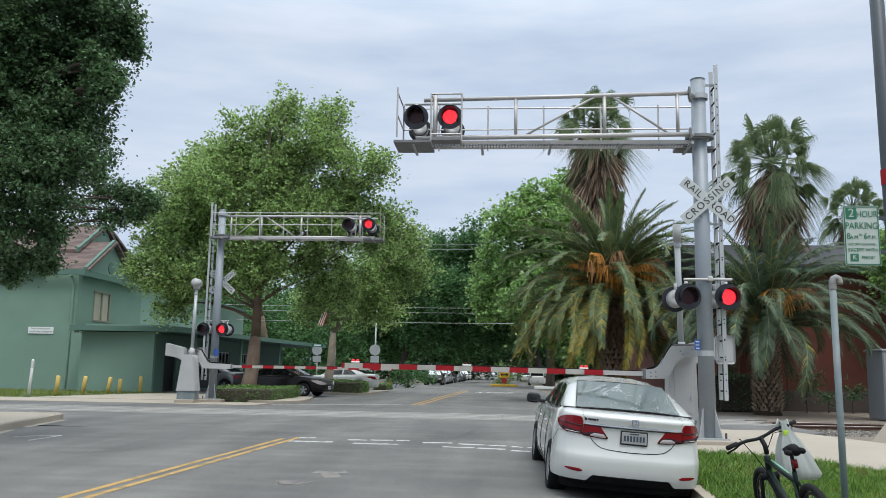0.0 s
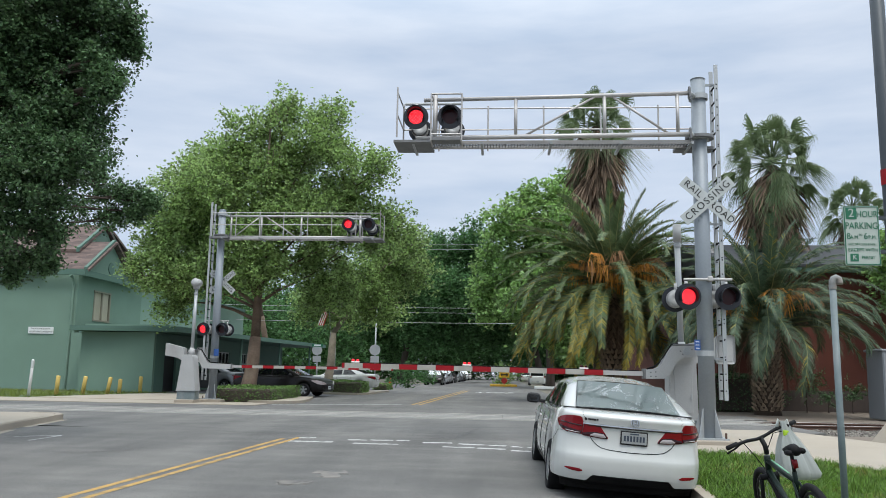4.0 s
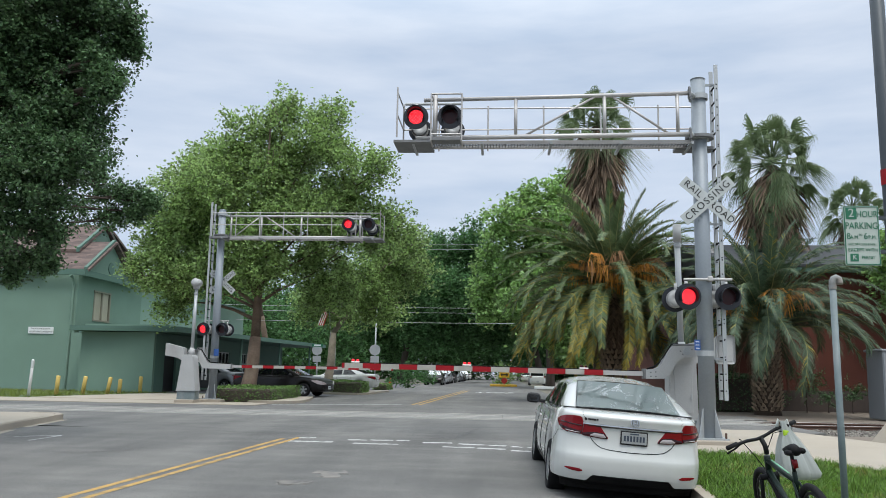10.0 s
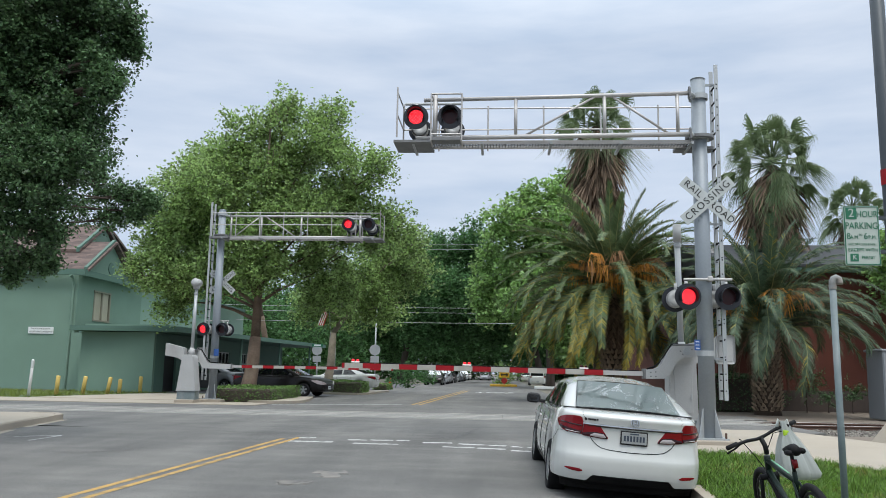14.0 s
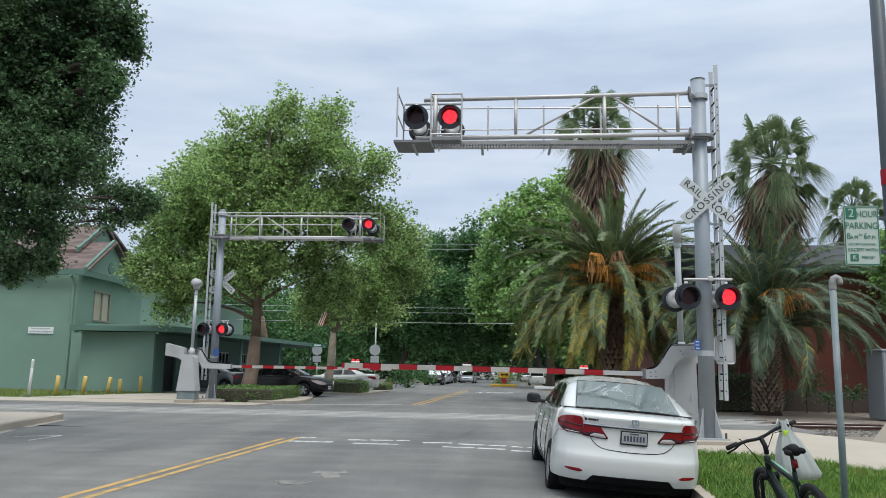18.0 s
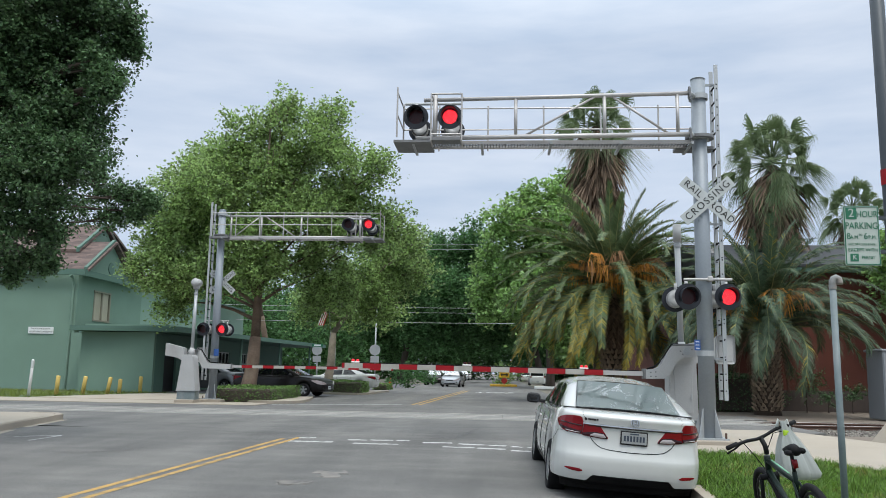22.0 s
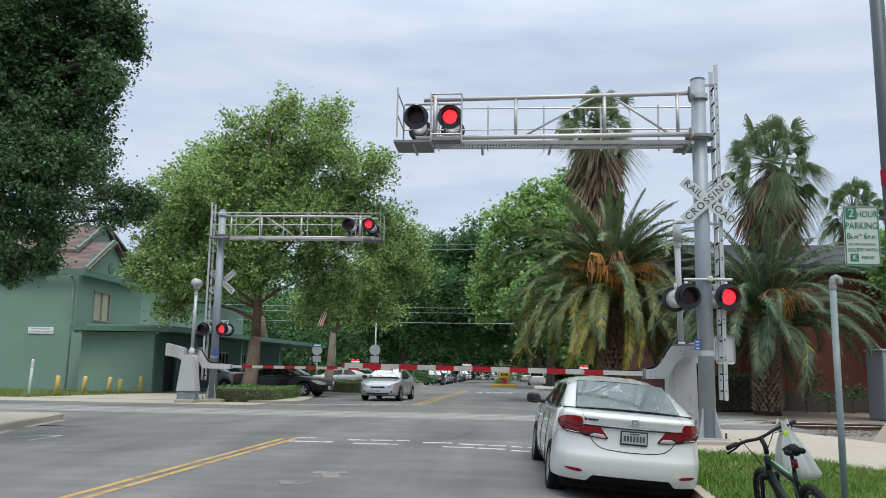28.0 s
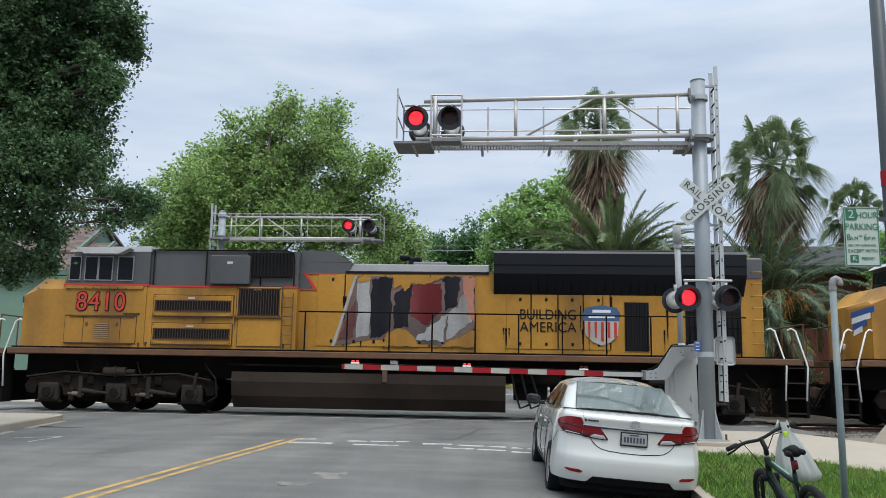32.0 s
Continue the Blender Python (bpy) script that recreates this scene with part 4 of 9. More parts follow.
    for k, x in enumerate((lamp_a, lamp_b)):
        flasher(t, -x, yf - 0.05, lz, 0, k, not flip)
        flasher(t, -x, yr + 0.1, lz, 180, 1 - k, flip)
    # mast lamps
    part("lamp_crossarm", bar((-0.42, -0.2, 3.09), (0.48, -0.2, 3.09), 0.024), ALU, t)
    part("junction_box", cube((0.08, -0.18, 3.10), (0.10, 0.10, 0.10), 0.02), ALU, t)
    for k, x in enumerate((-0.37, 0.37)):
        flasher(t, x, -0.30, 2.75, 4, k, not flip)
        flasher(t, x + (-0.12 if not flip else 0.02), 0.30, 2.75, 176, 1 - k, flip)
    crossbuck(t, -0.2 if not flip else -0.26, 4.62, flip)
    # ladder
    lx = 0.33
    for y in (-0.10, 0.28):
        part("ladder_rail", cube((lx, y, (top + 1.1) / 2), (0.075, 0.03, top - 0.55), 0.004), GALV, t)
        for i in range(16):
            part("rail_hole", cube((lx + 0.002, y - 0.016, 1.2 + i * 0.38), (0.022, 0.004, 0.028), 0.006), BLACK, t)
    rung = part("rung", bar((0, -0.115, 0), (0, 0.28, 0), 0.016, None, 8), BLACK, t)
    rung.matrix_basis = pose(lx, 0, 1.0)
    for i in range(1, 20):
        again(rung, pose(lx, 0, 1.0 + i * 0.315))
    for z in (1.6, 4.2, top - 0.1):
        part("ladder_bracket", cube((0.21, 0.03, z), (0.26, 0.05, 0.035)), GALV, t)
    mb = bmesh.new()
    disc_ring(mb, (0, 0, 0), 0.15, 0.168, -0.05, 0.05)
    part("mast_band", mb, GALV, t, "steel band round the mast").matrix_basis = pose(0, 0, 1.70, 90, 0, 0)
    part("notice_plate", cube((-0.13 if flip else -0.19, 0.178 if flip else -0.165, 1.87 if flip else 1.85), (0.19 if flip else 0.11, 0.008, 0.26 if flip else 0.2), 0.01), SIGN_BLUE, t, "small blue notice plate with white text")
    for i in range(3):
        part("text_bar", cube((-0.02 if flip else -0.19, -0.172, 1.79 + i * 0.06), (0.07, 0.004, 0.014)), WHITE_REFL, t)
    part("ladder_guard", cube((0.42, 0.22, 1.78), (0.36, 0.02, 0.55), 0.06), SILVER_PAINT, t, "rounded metal guard plate")
    return t


near_signal = crossing_signal(pose(3.85, 16.0, 0.0), 5.95, False, 5.60, 4.92, 7.12, 6.75, 5.92)
far_signal = crossing_signal(pose(-11.03, 31.0, 0.0, 0, 0, 180), 6.35, True, 5.92, 5.14, 7.42, 7.25, 6.42)


def crossing_gate(m, length, plain, stripe_len, lamps, mech_x, cover, label, lift=0.0):
    # the arm reaches to -x
    t = thing("crossing_gate", label, "crossing gate", m, "railway crossing gates")
    cab = bmesh.new()
    wide, slim = (0.36, 0.21) if cover else (0.29, 0.27)
    prism(cab, [(mech_x - wide, 0.40), (mech_x + wide, 0.40), (mech_x + slim, 1.62), (mech_x + slim - 0.05, 1.70), (mech_x - slim + 0.05, 1.70), (mech_x - slim, 1.62)], "y", -0.02, 0.5)
    bmesh.ops.bevel(cab, geom=cab.edges[:], offset=0.02, segments=2, affect="EDGES")
    cabinet = part("cabinet", cab, SILVER_PAINT, t, "silver-painted steel mechanism cabinet")
    part("cabinet_door", cube((mech_x, -0.026, 1.0), (0.36, 0.016, 0.95), 0.008), SILVER_PAINT, cabinet)
    part("pedestal", cube((mech_x, 0.24, 0.21), (wide * 1.86, 0.46, 0.40), 0.02), PIPE_GREY, cabinet, "dark grey pedestal")
    part("pedestal_flange", cube((mech_x, 0.24, 0.395), (wide * 2.04, 0.54, 0.03), 0.006), GALV, cabinet)
    for bx in (-0.8, 0.8):
        part("anchor_bolt", bar((mech_x + bx * wide, 0.0, 0.08), (mech_x + bx * wide, 0.0, 0.20), 0.018, None, 8), RUST, cabinet)
    part("hinge", bar((mech_x - 0.19, -0.04, 0.62), (mech_x - 0.19, -0.04, 0.72), 0.012, None, 8), GALV, cabinet)
    part("hinge", bar((mech_x - 0.19, -0.04, 1.28), (mech_x - 0.19, -0.04, 1.38), 0.012, None, 8), GALV, cabinet)
    part("latch", cube((mech_x + 0.15, -0.05, 0.85), (0.03, 0.03, 0.12), 0.006), GALV, cabinet)
    part("footing", cube((mech_x, 0.24, -0.02), (0.7, 0.8, 0.2), 0.02), CONCRETE, t, "concrete footing")
    part("junction_pole", bar((mech_x, 0.1, 1.72), (mech_x - 0.03, 0.1, 4.2), 0.062, None, 14), GALV, t, "silver pole above the cabinet", True)
    part("bell", bar((mech_x - 0.03, 0.1, 4.05), (mech_x - 0.03, 0.1, 4.42), 0.085, None, 14) if not cover else
         rod(bar((mech_x - 0.03, 0.1, 4.15), (mech_x - 0.03, 0.1, 4.30), 0.12, None, 14), (mech_x - 0.03, -0.08, 4.38), (mech_x - 0.03, 0.28, 4.38), 0.16, None, 16), SILVER_PAINT, t, "warning bell on the pole", True)
    # curved support bracket from the cabinet to the arm
    for y in (-0.12, -0.30):
        br = bmesh.new()
        prism(br, [(mech_x + 0.20, 1.88), (mech_x + 0.24, 1.80), (mech_x + 0.20, 1.64), (mech_x - 0.02, 1.64), (mech_x - 0.14, 1.58), (mech_x - 0.24, 1.44), (mech_x - 0.33, 1.28), (mech_x - 0.44, 1.21), (-0.18, 1.20),
                   (-0.18, 1.38), (mech_x - 0.62, 1.40), (mech_x - 0.52, 1.45), (mech_x - 0.42, 1.60), (mech_x - 0.33, 1.78), (mech_x - 0.24, 1.87)], "y", y, y + 0.05)
        part("support_bracket", br, SILVER_PAINT, t, "curved silver counterweight bracket")
    part("cap_plate", cube((mech_x - 0.02, -0.14, 1.895), (0.42, 0.34, 0.03), 0.008), GRATE, t, "dark cap plate over the pivot")
    part("pole_foot", bar((mech_x, 0.1, 1.70), (mech_x, 0.1, 1.96), 0.15, 0.075, 16), SILVER_PAINT, t, "flared foot of the pole", True)
    part("pole_collar", bar((mech_x - 0.025, 0.1, 3.94), (mech_x - 0.025, 0.1, 4.0), 0.078, None, 14), GALV, t)
    cable = bmesh.new()
    tube(cable, [(mech_x - 0.12, -0.16, 1.93), (mech_x - 0.26, -0.2, 1.90), (mech_x - 0.38, -0.21, 1.72), (mech_x - 0.50, -0.21, 1.54), (mech_x - 0.62, -0.21, 1.44), (-0.14, -0.21, 1.40)], 0.017, 6)
    part("power_cable", cable, RUBBER, t, "black cable along the bracket", True)
    for bx, bz in ((mech_x - 0.06, 1.70), (mech_x + 0.06, 1.73), (mech_x + 0.12, 1.80), (mech_x - 0.02, 1.80), (mech_x - 0.10, 1.76), (-0.08, 1.25), (-0.08, 1.33), (0.02, 1.25), (0.02, 1.34)):
        part("bracket_bolt", bar((bx, -0.31, bz), (bx, -0.29, bz), 0.016, None, 8), GRATE, t)
    part("arm_clamp", cube((-0.20, -0.2, 1.30), (0.06, 0.22, 0.20), 0.01), GRATE, t, "dark steel arm clamp")
    part("pivot_shaft", bar((mech_x + 0.02, -0.33, 1.76), (mech_x + 0.02, 0.1, 1.76), 0.075), GALV, t)
    part("counterweight", slab([(mech_x + 0.25, 1.95), (mech_x + 0.95, 2.12), (mech_x + 0.95, 1.66), (mech_x + 0.55, 1.60), (mech_x + 0.2, 1.45)], "y", -0.05 if cover else 0.55, 0.25 if cover else 0.62), SILVER_PAINT, t, "grey steel counterweight arm")
    # arm, from a plain root to striped pieces
    arm = part("gate_arm", slab([(-0.15, -0.26), (-0.15, -0.14), (-length, -0.225), (-length, -0.175)], "z", 1.255, 1.345), ALU, t, "striped red and white gate arm")
    arm.matrix_basis = pose(0, 0, 1.3, 0, lift, 0) @ pose(0, 0, -1.3)
    part("arm_clamp", cube((-0.12, -0.2, 1.30), (0.20, 0.18, 0.16), 0.02), GALV, t)
    x, k = -length, 0
    short = 0.06
    while x < -plain - 0.01:
        w = short if k == 0 else min(stripe_len, -plain - x)
        part("stripe", cube((x + w / 2, -0.2, 1.30), (w - 0.003, 0.13 if x > -2 else 0.11, 0.105)), RED_REFL if k % 2 == 0 else GREY_REFL, arm, "red sheeting" if k % 2 == 0 else "dull white sheeting")
        x, k = x + w, k + 1
    for lx, side in lamps:
        body = rod(cube((lx, -0.2, 1.375), (0.18, 0.05, 0.03), 0.008), (lx, -0.2, 1.37), (lx, -0.2, 1.395), 0.03, None, 10)
        lamp = part("arm_lamp", body, WHITE_RAIL, arm, "small red lamp on the arm")
        for s in (-0.045, 0.045):
            if side is None:
                part("lens", cube((lx + s, -0.2, 1.412), (0.06, 0.04, 0.045), 0.012), RED_LIT, lamp, "glowing red lens")
            else:
                bm = cube((0, 0, 0), (0.06, 0.035, 0.045), 0.010)
                for f in bm.faces:
                    f.material_index = 1 if f.normal.y < 0.3 else 0
                ln = part("lens", bm, [RED_UNLIT, RED_LIT], lamp, "red lens")
                ln.matrix_basis = pose(lx + s, -0.2, 1.412)
                FLASH.append((ln, side, 0.0))
    part("arm_wire", bar((-0.3, -0.2, 1.36), (-length + 0.3, -0.2, 1.365), 0.008, None, 6), BLACK, arm)
    return t


near_gate = crossing_gate(pose(3.05, 17.2, 0.0), 6.37, 1.0, 0.378, ((-6.1, None), (-3.78, 0), (-1.4, 1)), 0.62, False, "lowered red and white railway crossing gate with silver mechanism", 0.62)
far_gate = crossing_gate(pose(-10.25, 30.0, 0.05, 0, 0, 180), 6.25, 0.55, 0.40, ((-4.5, 1), (-6.0, None)), 1.25, True, "lowered red and white railway crossing gate beyond the track")


# ---- buildings ----
def gable_roof(parent, x0, x1, y0, y1, z0, z1, over=0.35, ridge="x"):
    bm = bmesh.new()
    if ridge == "x":
        ym = (y0 + y1) / 2
        prism(bm, [(y0 - over, z0), (ym, z1), (y1 + over, z0), (y1 + over, z0 - 0.14), (ym, z1 - 0.16), (y0 - over, z0 - 0.14)], "x", x0 - over, x1 + over)
    else:
        xm = (x0 + x1) / 2
        prism(bm, [(x0 - over, z0), (xm, z1), (x1 + over, z0), (x1 + over, z0 - 0.14), (xm, z1 - 0.16), (x0 - over, z0 - 0.14)], "y", y0 - over, y1 + over)
    return part("roof", bm, SHINGLE, parent, "brown shingled gable roof")


def green_building():
    t = thing("commercial_building", "green stucco two-storey building with brown shingled roof", "building", pose(0, 0, 0))
    # main block: walls with a window opening in the street side
    x0, x1, y0, y1, h = -46.0, -23.15, 43.0, 72.0, 6.25
    w = bmesh.new()
    box(w, ((x0 + x1) / 2, y0 + 0.12, h / 2), (x1 - x0, 0.24, h))
    part("wall", w, STUCCO, t, "green painted stucco wall")
    wy0, wy1, wz0, wz1 = 44.9, 46.8, 3.85, 5.5
    for c, s in (((x1 - 0.12, (y0 + 0.24 + wy0) / 2, h / 2), (0.24, wy0 - y0 - 0.24, h)), ((x1 - 0.12, (wy1 + 51.0) / 2, h / 2), (0.24, 51.0 - wy1, h)),
                 ((x1 - 0.12, (wy0 + wy1) / 2, wz0 / 2), (0.24, wy1 - wy0, wz0)), ((x1 - 0.12, (wy0 + wy1) / 2, (wz1 + h) / 2), (0.24, wy1 - wy0, h - wz1))):
        part("wall", cube(c, s), STUCCO, t, "green painted stucco wall")
    # same wall further back, coloured paler for the brighter light on it
    part("wall", cube((x1 - 0.12, (51.0 + y1) / 2, h / 2), (0.24, y1 - 51.0, h)), STUCCO_LIT, t, "green stucco wall, brighter light put into its paler colour")
    part("wall", cube(((x0 + x1) / 2, y1 - 0.12, h / 2), (x1 - x0 - 0.5, 0.24, h)), STUCCO, t)
    part("wall", cube((x0 + 0.12, (y0 + y1) / 2, h / 2), (0.24, y1 - y0 - 0.5, h)), STUCCO, t)
    win = part("window", cube((x1 - 0.10, (wy0 + wy1) / 2, (wz0 + wz1) / 2), (0.05, wy1 - wy0, wz1 - wz0)), DARK_GLASS, t, "tall window with pale frame and closed blind")
    fr = bmesh.new()
    for y in (wy0, (wy0 + wy1) / 2, wy1):
        box(fr, (x1 - 0.02, y, (wz0 + wz1) / 2), (0.10, 0.10, wz1 - wz0 + 0.1))
    for z in (wz0, wz1):
        box(fr, (x1 - 0.02, (wy0 + wy1) / 2, z), (0.12, wy1 - wy0 + 0.1, 0.09))
    part("window_frame", fr, mat("tan_frame_paint", (0.22, 0.20, 0.155), 0.7, 0, 0.1, 2, 20, 0.05), win, "tan painted frame")
    part("blind", cube((x1 - 0.06, (wy0 + wy1) / 2, (wz0 + wz1) / 2), (0.02, wy1 - wy0 - 0.2, wz1 - wz0 - 0.1)), mat("tan_blind", (0.36, 0.33, 0.26), 0.8, 0, 0.15, 2, 20, 0.1), win, "tan closed blind")
    # eaves and roofs
    gable_roof(t, x0, -25.5, y0, 58, 6.45, 9.9, 0.45, "x")
    gable_roof(t, -32.0, -23.0, 43.5, 48.9, 6.55, 8.55, 0.35, "x")
    gable_roof(t, -38.0, -24.5, 45.2, 50.6, 7.9, 9.85, 0.3, "x")
    part("fascia", cube(((x0 + x1) / 2 + 0.3, y0 - 0.42, 6.32), (x1 - x0 + 0.6, 0.16, 0.32)), STUCCO_DARK, t, "dark green fascia board")
    part("fascia", cube((x1 + 0.35, 57.0, 6.32), (0.16, 28, 0.32)), STUCCO_DARK, t, "dark green fascia board")
    # gable fronts on the street side
    for gx, ya, yb, za, zb in ((-22.95, 43.5, 48.9, 6.40, 8.35), (-24.4, 45.2, 50.6, 7.75, 9.65)):
        g = part("gable", slab([(ya, za), (yb, za), ((ya + yb) / 2, zb)], "x", gx - 0.15, gx), STUCCO, t, "green gable with fish-scale boards and arched vent")
        part("gable_vent", bar((gx - 0.03, (ya + yb) / 2, (za * 2 + zb) / 3 - 0.1), (gx + 0.05, (ya + yb) / 2, (za * 2 + zb) / 3 - 0.1), 0.33, None, 18), STUCCO_DARK, g, "arched louvred vent")
        for s in (-1, 1):
            ym = (ya + yb) / 2
            part("bargeboard", slab([(ym, zb + 0.32), (ym, zb + 0.06), (ym + s * ((yb - ya) / 2 + 0.35), za + 0.0), (ym + s * ((yb - ya) / 2 + 0.35), za + 0.26)], "x", gx - 0.02, gx + 0.16), STUCCO_DARK, g, "green bargeboard")
    # rain pipe
    pipe = bmesh.new()
    tube(pipe, [(-23.35, 42.5, 6.15), (-23.35, 42.8, 6.0), (-23.35, 42.9, 5.8), (-23.35, 42.92, 3.4), (-23.40, 42.92, 0.1)], 0.07)
    part("downpipe", pipe, STUCCO, t, "green rain pipe")
    # low wing with flat roof
    ax0, ax1, ay0, ay1, ah = -21.75, -17.85, 41.2, 66.0, 3.05
    box_w = bmesh.new()
    box(box_w, ((ax0 + ax1) / 2, ay0 + 0.12, ah / 2), (ax1 - ax0, 0.24, ah))
    part("wall", box_w, STUCCO, t, "green painted stucco wall of the low wing")
    part("wall", cube((ax0 + 0.12, 42.1, ah / 2), (0.24, 1.32, ah)), STUCCO, t, "green painted stucco wall of the low wing")
    part("wall", cube(((ax0 + x1) / 2 + 0.1, 42.88, ah / 2), (ax0 - x1 + 0.2, 0.24, ah)), STUCCO, t)
    # canopy shade is put into the colour of these walls and lintels
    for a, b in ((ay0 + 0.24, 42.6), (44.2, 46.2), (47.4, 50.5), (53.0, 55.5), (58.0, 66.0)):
        part("wall", cube((ax1 - 0.12, (a + b) / 2, ah / 2), (0.24, b - a, ah)), STUCCO_DARK, t, "green wall under the canopy, its shade put into the colour")
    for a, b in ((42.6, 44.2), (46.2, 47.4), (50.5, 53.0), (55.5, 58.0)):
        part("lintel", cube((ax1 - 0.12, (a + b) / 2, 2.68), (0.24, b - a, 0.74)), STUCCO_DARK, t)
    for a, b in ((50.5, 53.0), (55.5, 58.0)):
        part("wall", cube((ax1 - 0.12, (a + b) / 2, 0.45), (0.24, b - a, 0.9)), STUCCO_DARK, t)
    # doors are coloured black for the shade they stand in
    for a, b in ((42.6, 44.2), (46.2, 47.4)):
        part("door", cube((ax1 - 0.15, (a + b) / 2, 1.15), (0.06, b - a, 2.3)), TRIM_BLACK, t, "door coloured black for the shade under the canopy")
    for a, b in ((50.5, 53.0), (55.5, 58.0)):
        wn_ = part("window", cube((ax1 - 0.14, (a + b) / 2, 1.6), (0.04, b - a, 1.4)), DARK_GLASS, t, "dark multi-pane window")
        fr = bmesh.new()
        for k in range(5):
            box(fr, (ax1 - 0.07, a + (b - a) * k / 4, 1.6), (0.06, 0.06, 1.4))
        for z in (0.92, 1.6, 2.28):
            box(fr, (ax1 - 0.065, (a + b) / 2, z), (0.07, b - a, 0.06))
        part("window_frame", fr, SIGN_GREY, wn_, "pale glazing bars")
    roof = bmesh.new()
    prism(roof, [(-22.0, 40.4), (-16.6, 40.9), (-16.1, 47), (-14.4, 66.5), (-22.9, 66.5), (-22.9, 43.05), (-22.0, 43.05)], "z", 3.08, 3.34)
    part("canopy_roof", roof, STUCCO_DARK, t, "dark green flat roof with deep canopy")
    part("flashing", slab([(-21.8, 41.6), (-17.4, 41.9), (-16.6, 66.3), (-22.9, 66.3), (-22.9, 43.2), (-21.8, 43.2)], "z", 3.342, 3.48), STUCCO, t, "green roof flashing")
    for y in (43.5, 50, 57, 64):
        part("canopy_post", bar((-16.6 + (y - 43) * 0.07, y, 0), (-16.6 + (y - 43) * 0.07, y, 3.1), 0.07), STUCCO_DARK, t)
    return t


green_building()
wall_sign = thing("wall_sign", "small white notice board with black text on green wall", "sign", pose(-25.0, 42.97, 3.16))
part("panel", cube((0, -0.01, 0), (1.42, 0.03, 0.36)), WHITE_REFL, wall_sign)
words("THIS BUILDING IS UNDER", 0.125, SIGN_BLACK, wall_sign, facing(0, -0.03, 0.08), depth=0.002, width=0.76)
words("24 HOUR VIDEO SURVEILLANCE", 0.125, SIGN_BLACK, wall_sign, facing(0, -0.03, -0.08), depth=0.002, width=0.74)


def brick_building():
    t = thing("brick_building", "low red brick building with grey roof behind palms", "building", pose(0, 0, 0))
    x0, x1, y0, y1 = 8.6, 46.0, 34.0, 60.0
    part("plinth", cube(((x0 + x1) / 2, y0 + 0.1, 0.4), (x1 - x0, 0.32, 0.82)), PLINTH, t, "dark rendered plinth")
    for c, s in ((((x0 + x1) / 2, y0 + 0.15, 3.2), (x1 - x0, 0.28, 4.82)), ((x0 + 0.14, (y0 + y1) / 2 + 0.2, 2.8), (0.28, y1 - y0 - 0.2, 5.6)),
                 ((x1 - 0.14, (y0 + y1) / 2 + 0.2, 2.8), (0.28, y1 - y0 - 0.2, 5.6)), (((x0 + x1) / 2, y1, 2.8), (x1 - x0, 0.28, 5.6))):
        part("wall", cube(c, s), BRICK_RED, t, "red brick wall")
    part("cornice", cube(((x0 + x1) / 2, y0 - 0.1, 5.62), (x1 - x0 + 0.4, 0.5, 0.16)), STUCCO_DARK, t, "dark cornice")
    part("roof", slab([(y0 - 0.4, 5.72), (y0 - 0.4, 5.82), (y0 + 6, 7.6), (y1 - 6, 7.6), (y1 + 0.3, 5.82), (y1 + 0.3, 5.72)], "x", x0 - 0.3, x1 + 0.3), ROOF_GREY, t, "grey sloping roof")
    vent = bar((9.27, 37, 6.3), (9.27, 37, 7.0), 0.13)
    part("roof_vent", vent, ALU, t, "round metal roof vent")
    return t


brick_building()


def service_cabinet():
    t = thing("service_cabinet", "grey steel railway signal cabinet beside the track", "cabinet", pose(13.0, 27.6, 0.0))
    part("body", cube((0, 0, 1.1), (2.1, 1.2, 2.16), 0.03), CABINET, t)
    part("lid", cube((0, 0, 2.2), (2.2, 1.3, 0.08), 0.03), CABINET, t)
    for x in (-0.52, 0.52):
        d = part("door", cube((x, -0.61, 1.1), (1.0, 0.03, 1.95), 0.01), CABINET, t)
        part("handle", cube((x * 0.15, -0.645, 1.1), (0.04, 0.04, 0.2), 0.01), GALV, d)
    n = part("notice", cube((-0.55, -0.635, 1.72), (0.26, 0.01, 0.42)), SIGN_GREY, t, "pale notice on the door")
    for k in range(4):
        part("text_bar", cube((-0.55, -0.642, 1.57 + k * 0.1), (0.2, 0.006, 0.04)), CABINET, n)
    return t


service_cabinet()
base = thing("concrete_footing", "pale sloping concrete footing at the kerb", "footing", pose(8.2, 17.6, -0.03))
part("body", slab([(-0.62, 0.0), (0.7, 0.0), (0.5, 0.62), (-0.12, 0.62)], "y", -0.3, 0.3), CONCRETE, base)


# ---- trees ----
def limb(bm, pts, r0, r1, n=9):
    k = len(pts)
    tube(bm, pts, [r0 + (r1 - r0) * i / (k - 1) for i in range(k)], n)


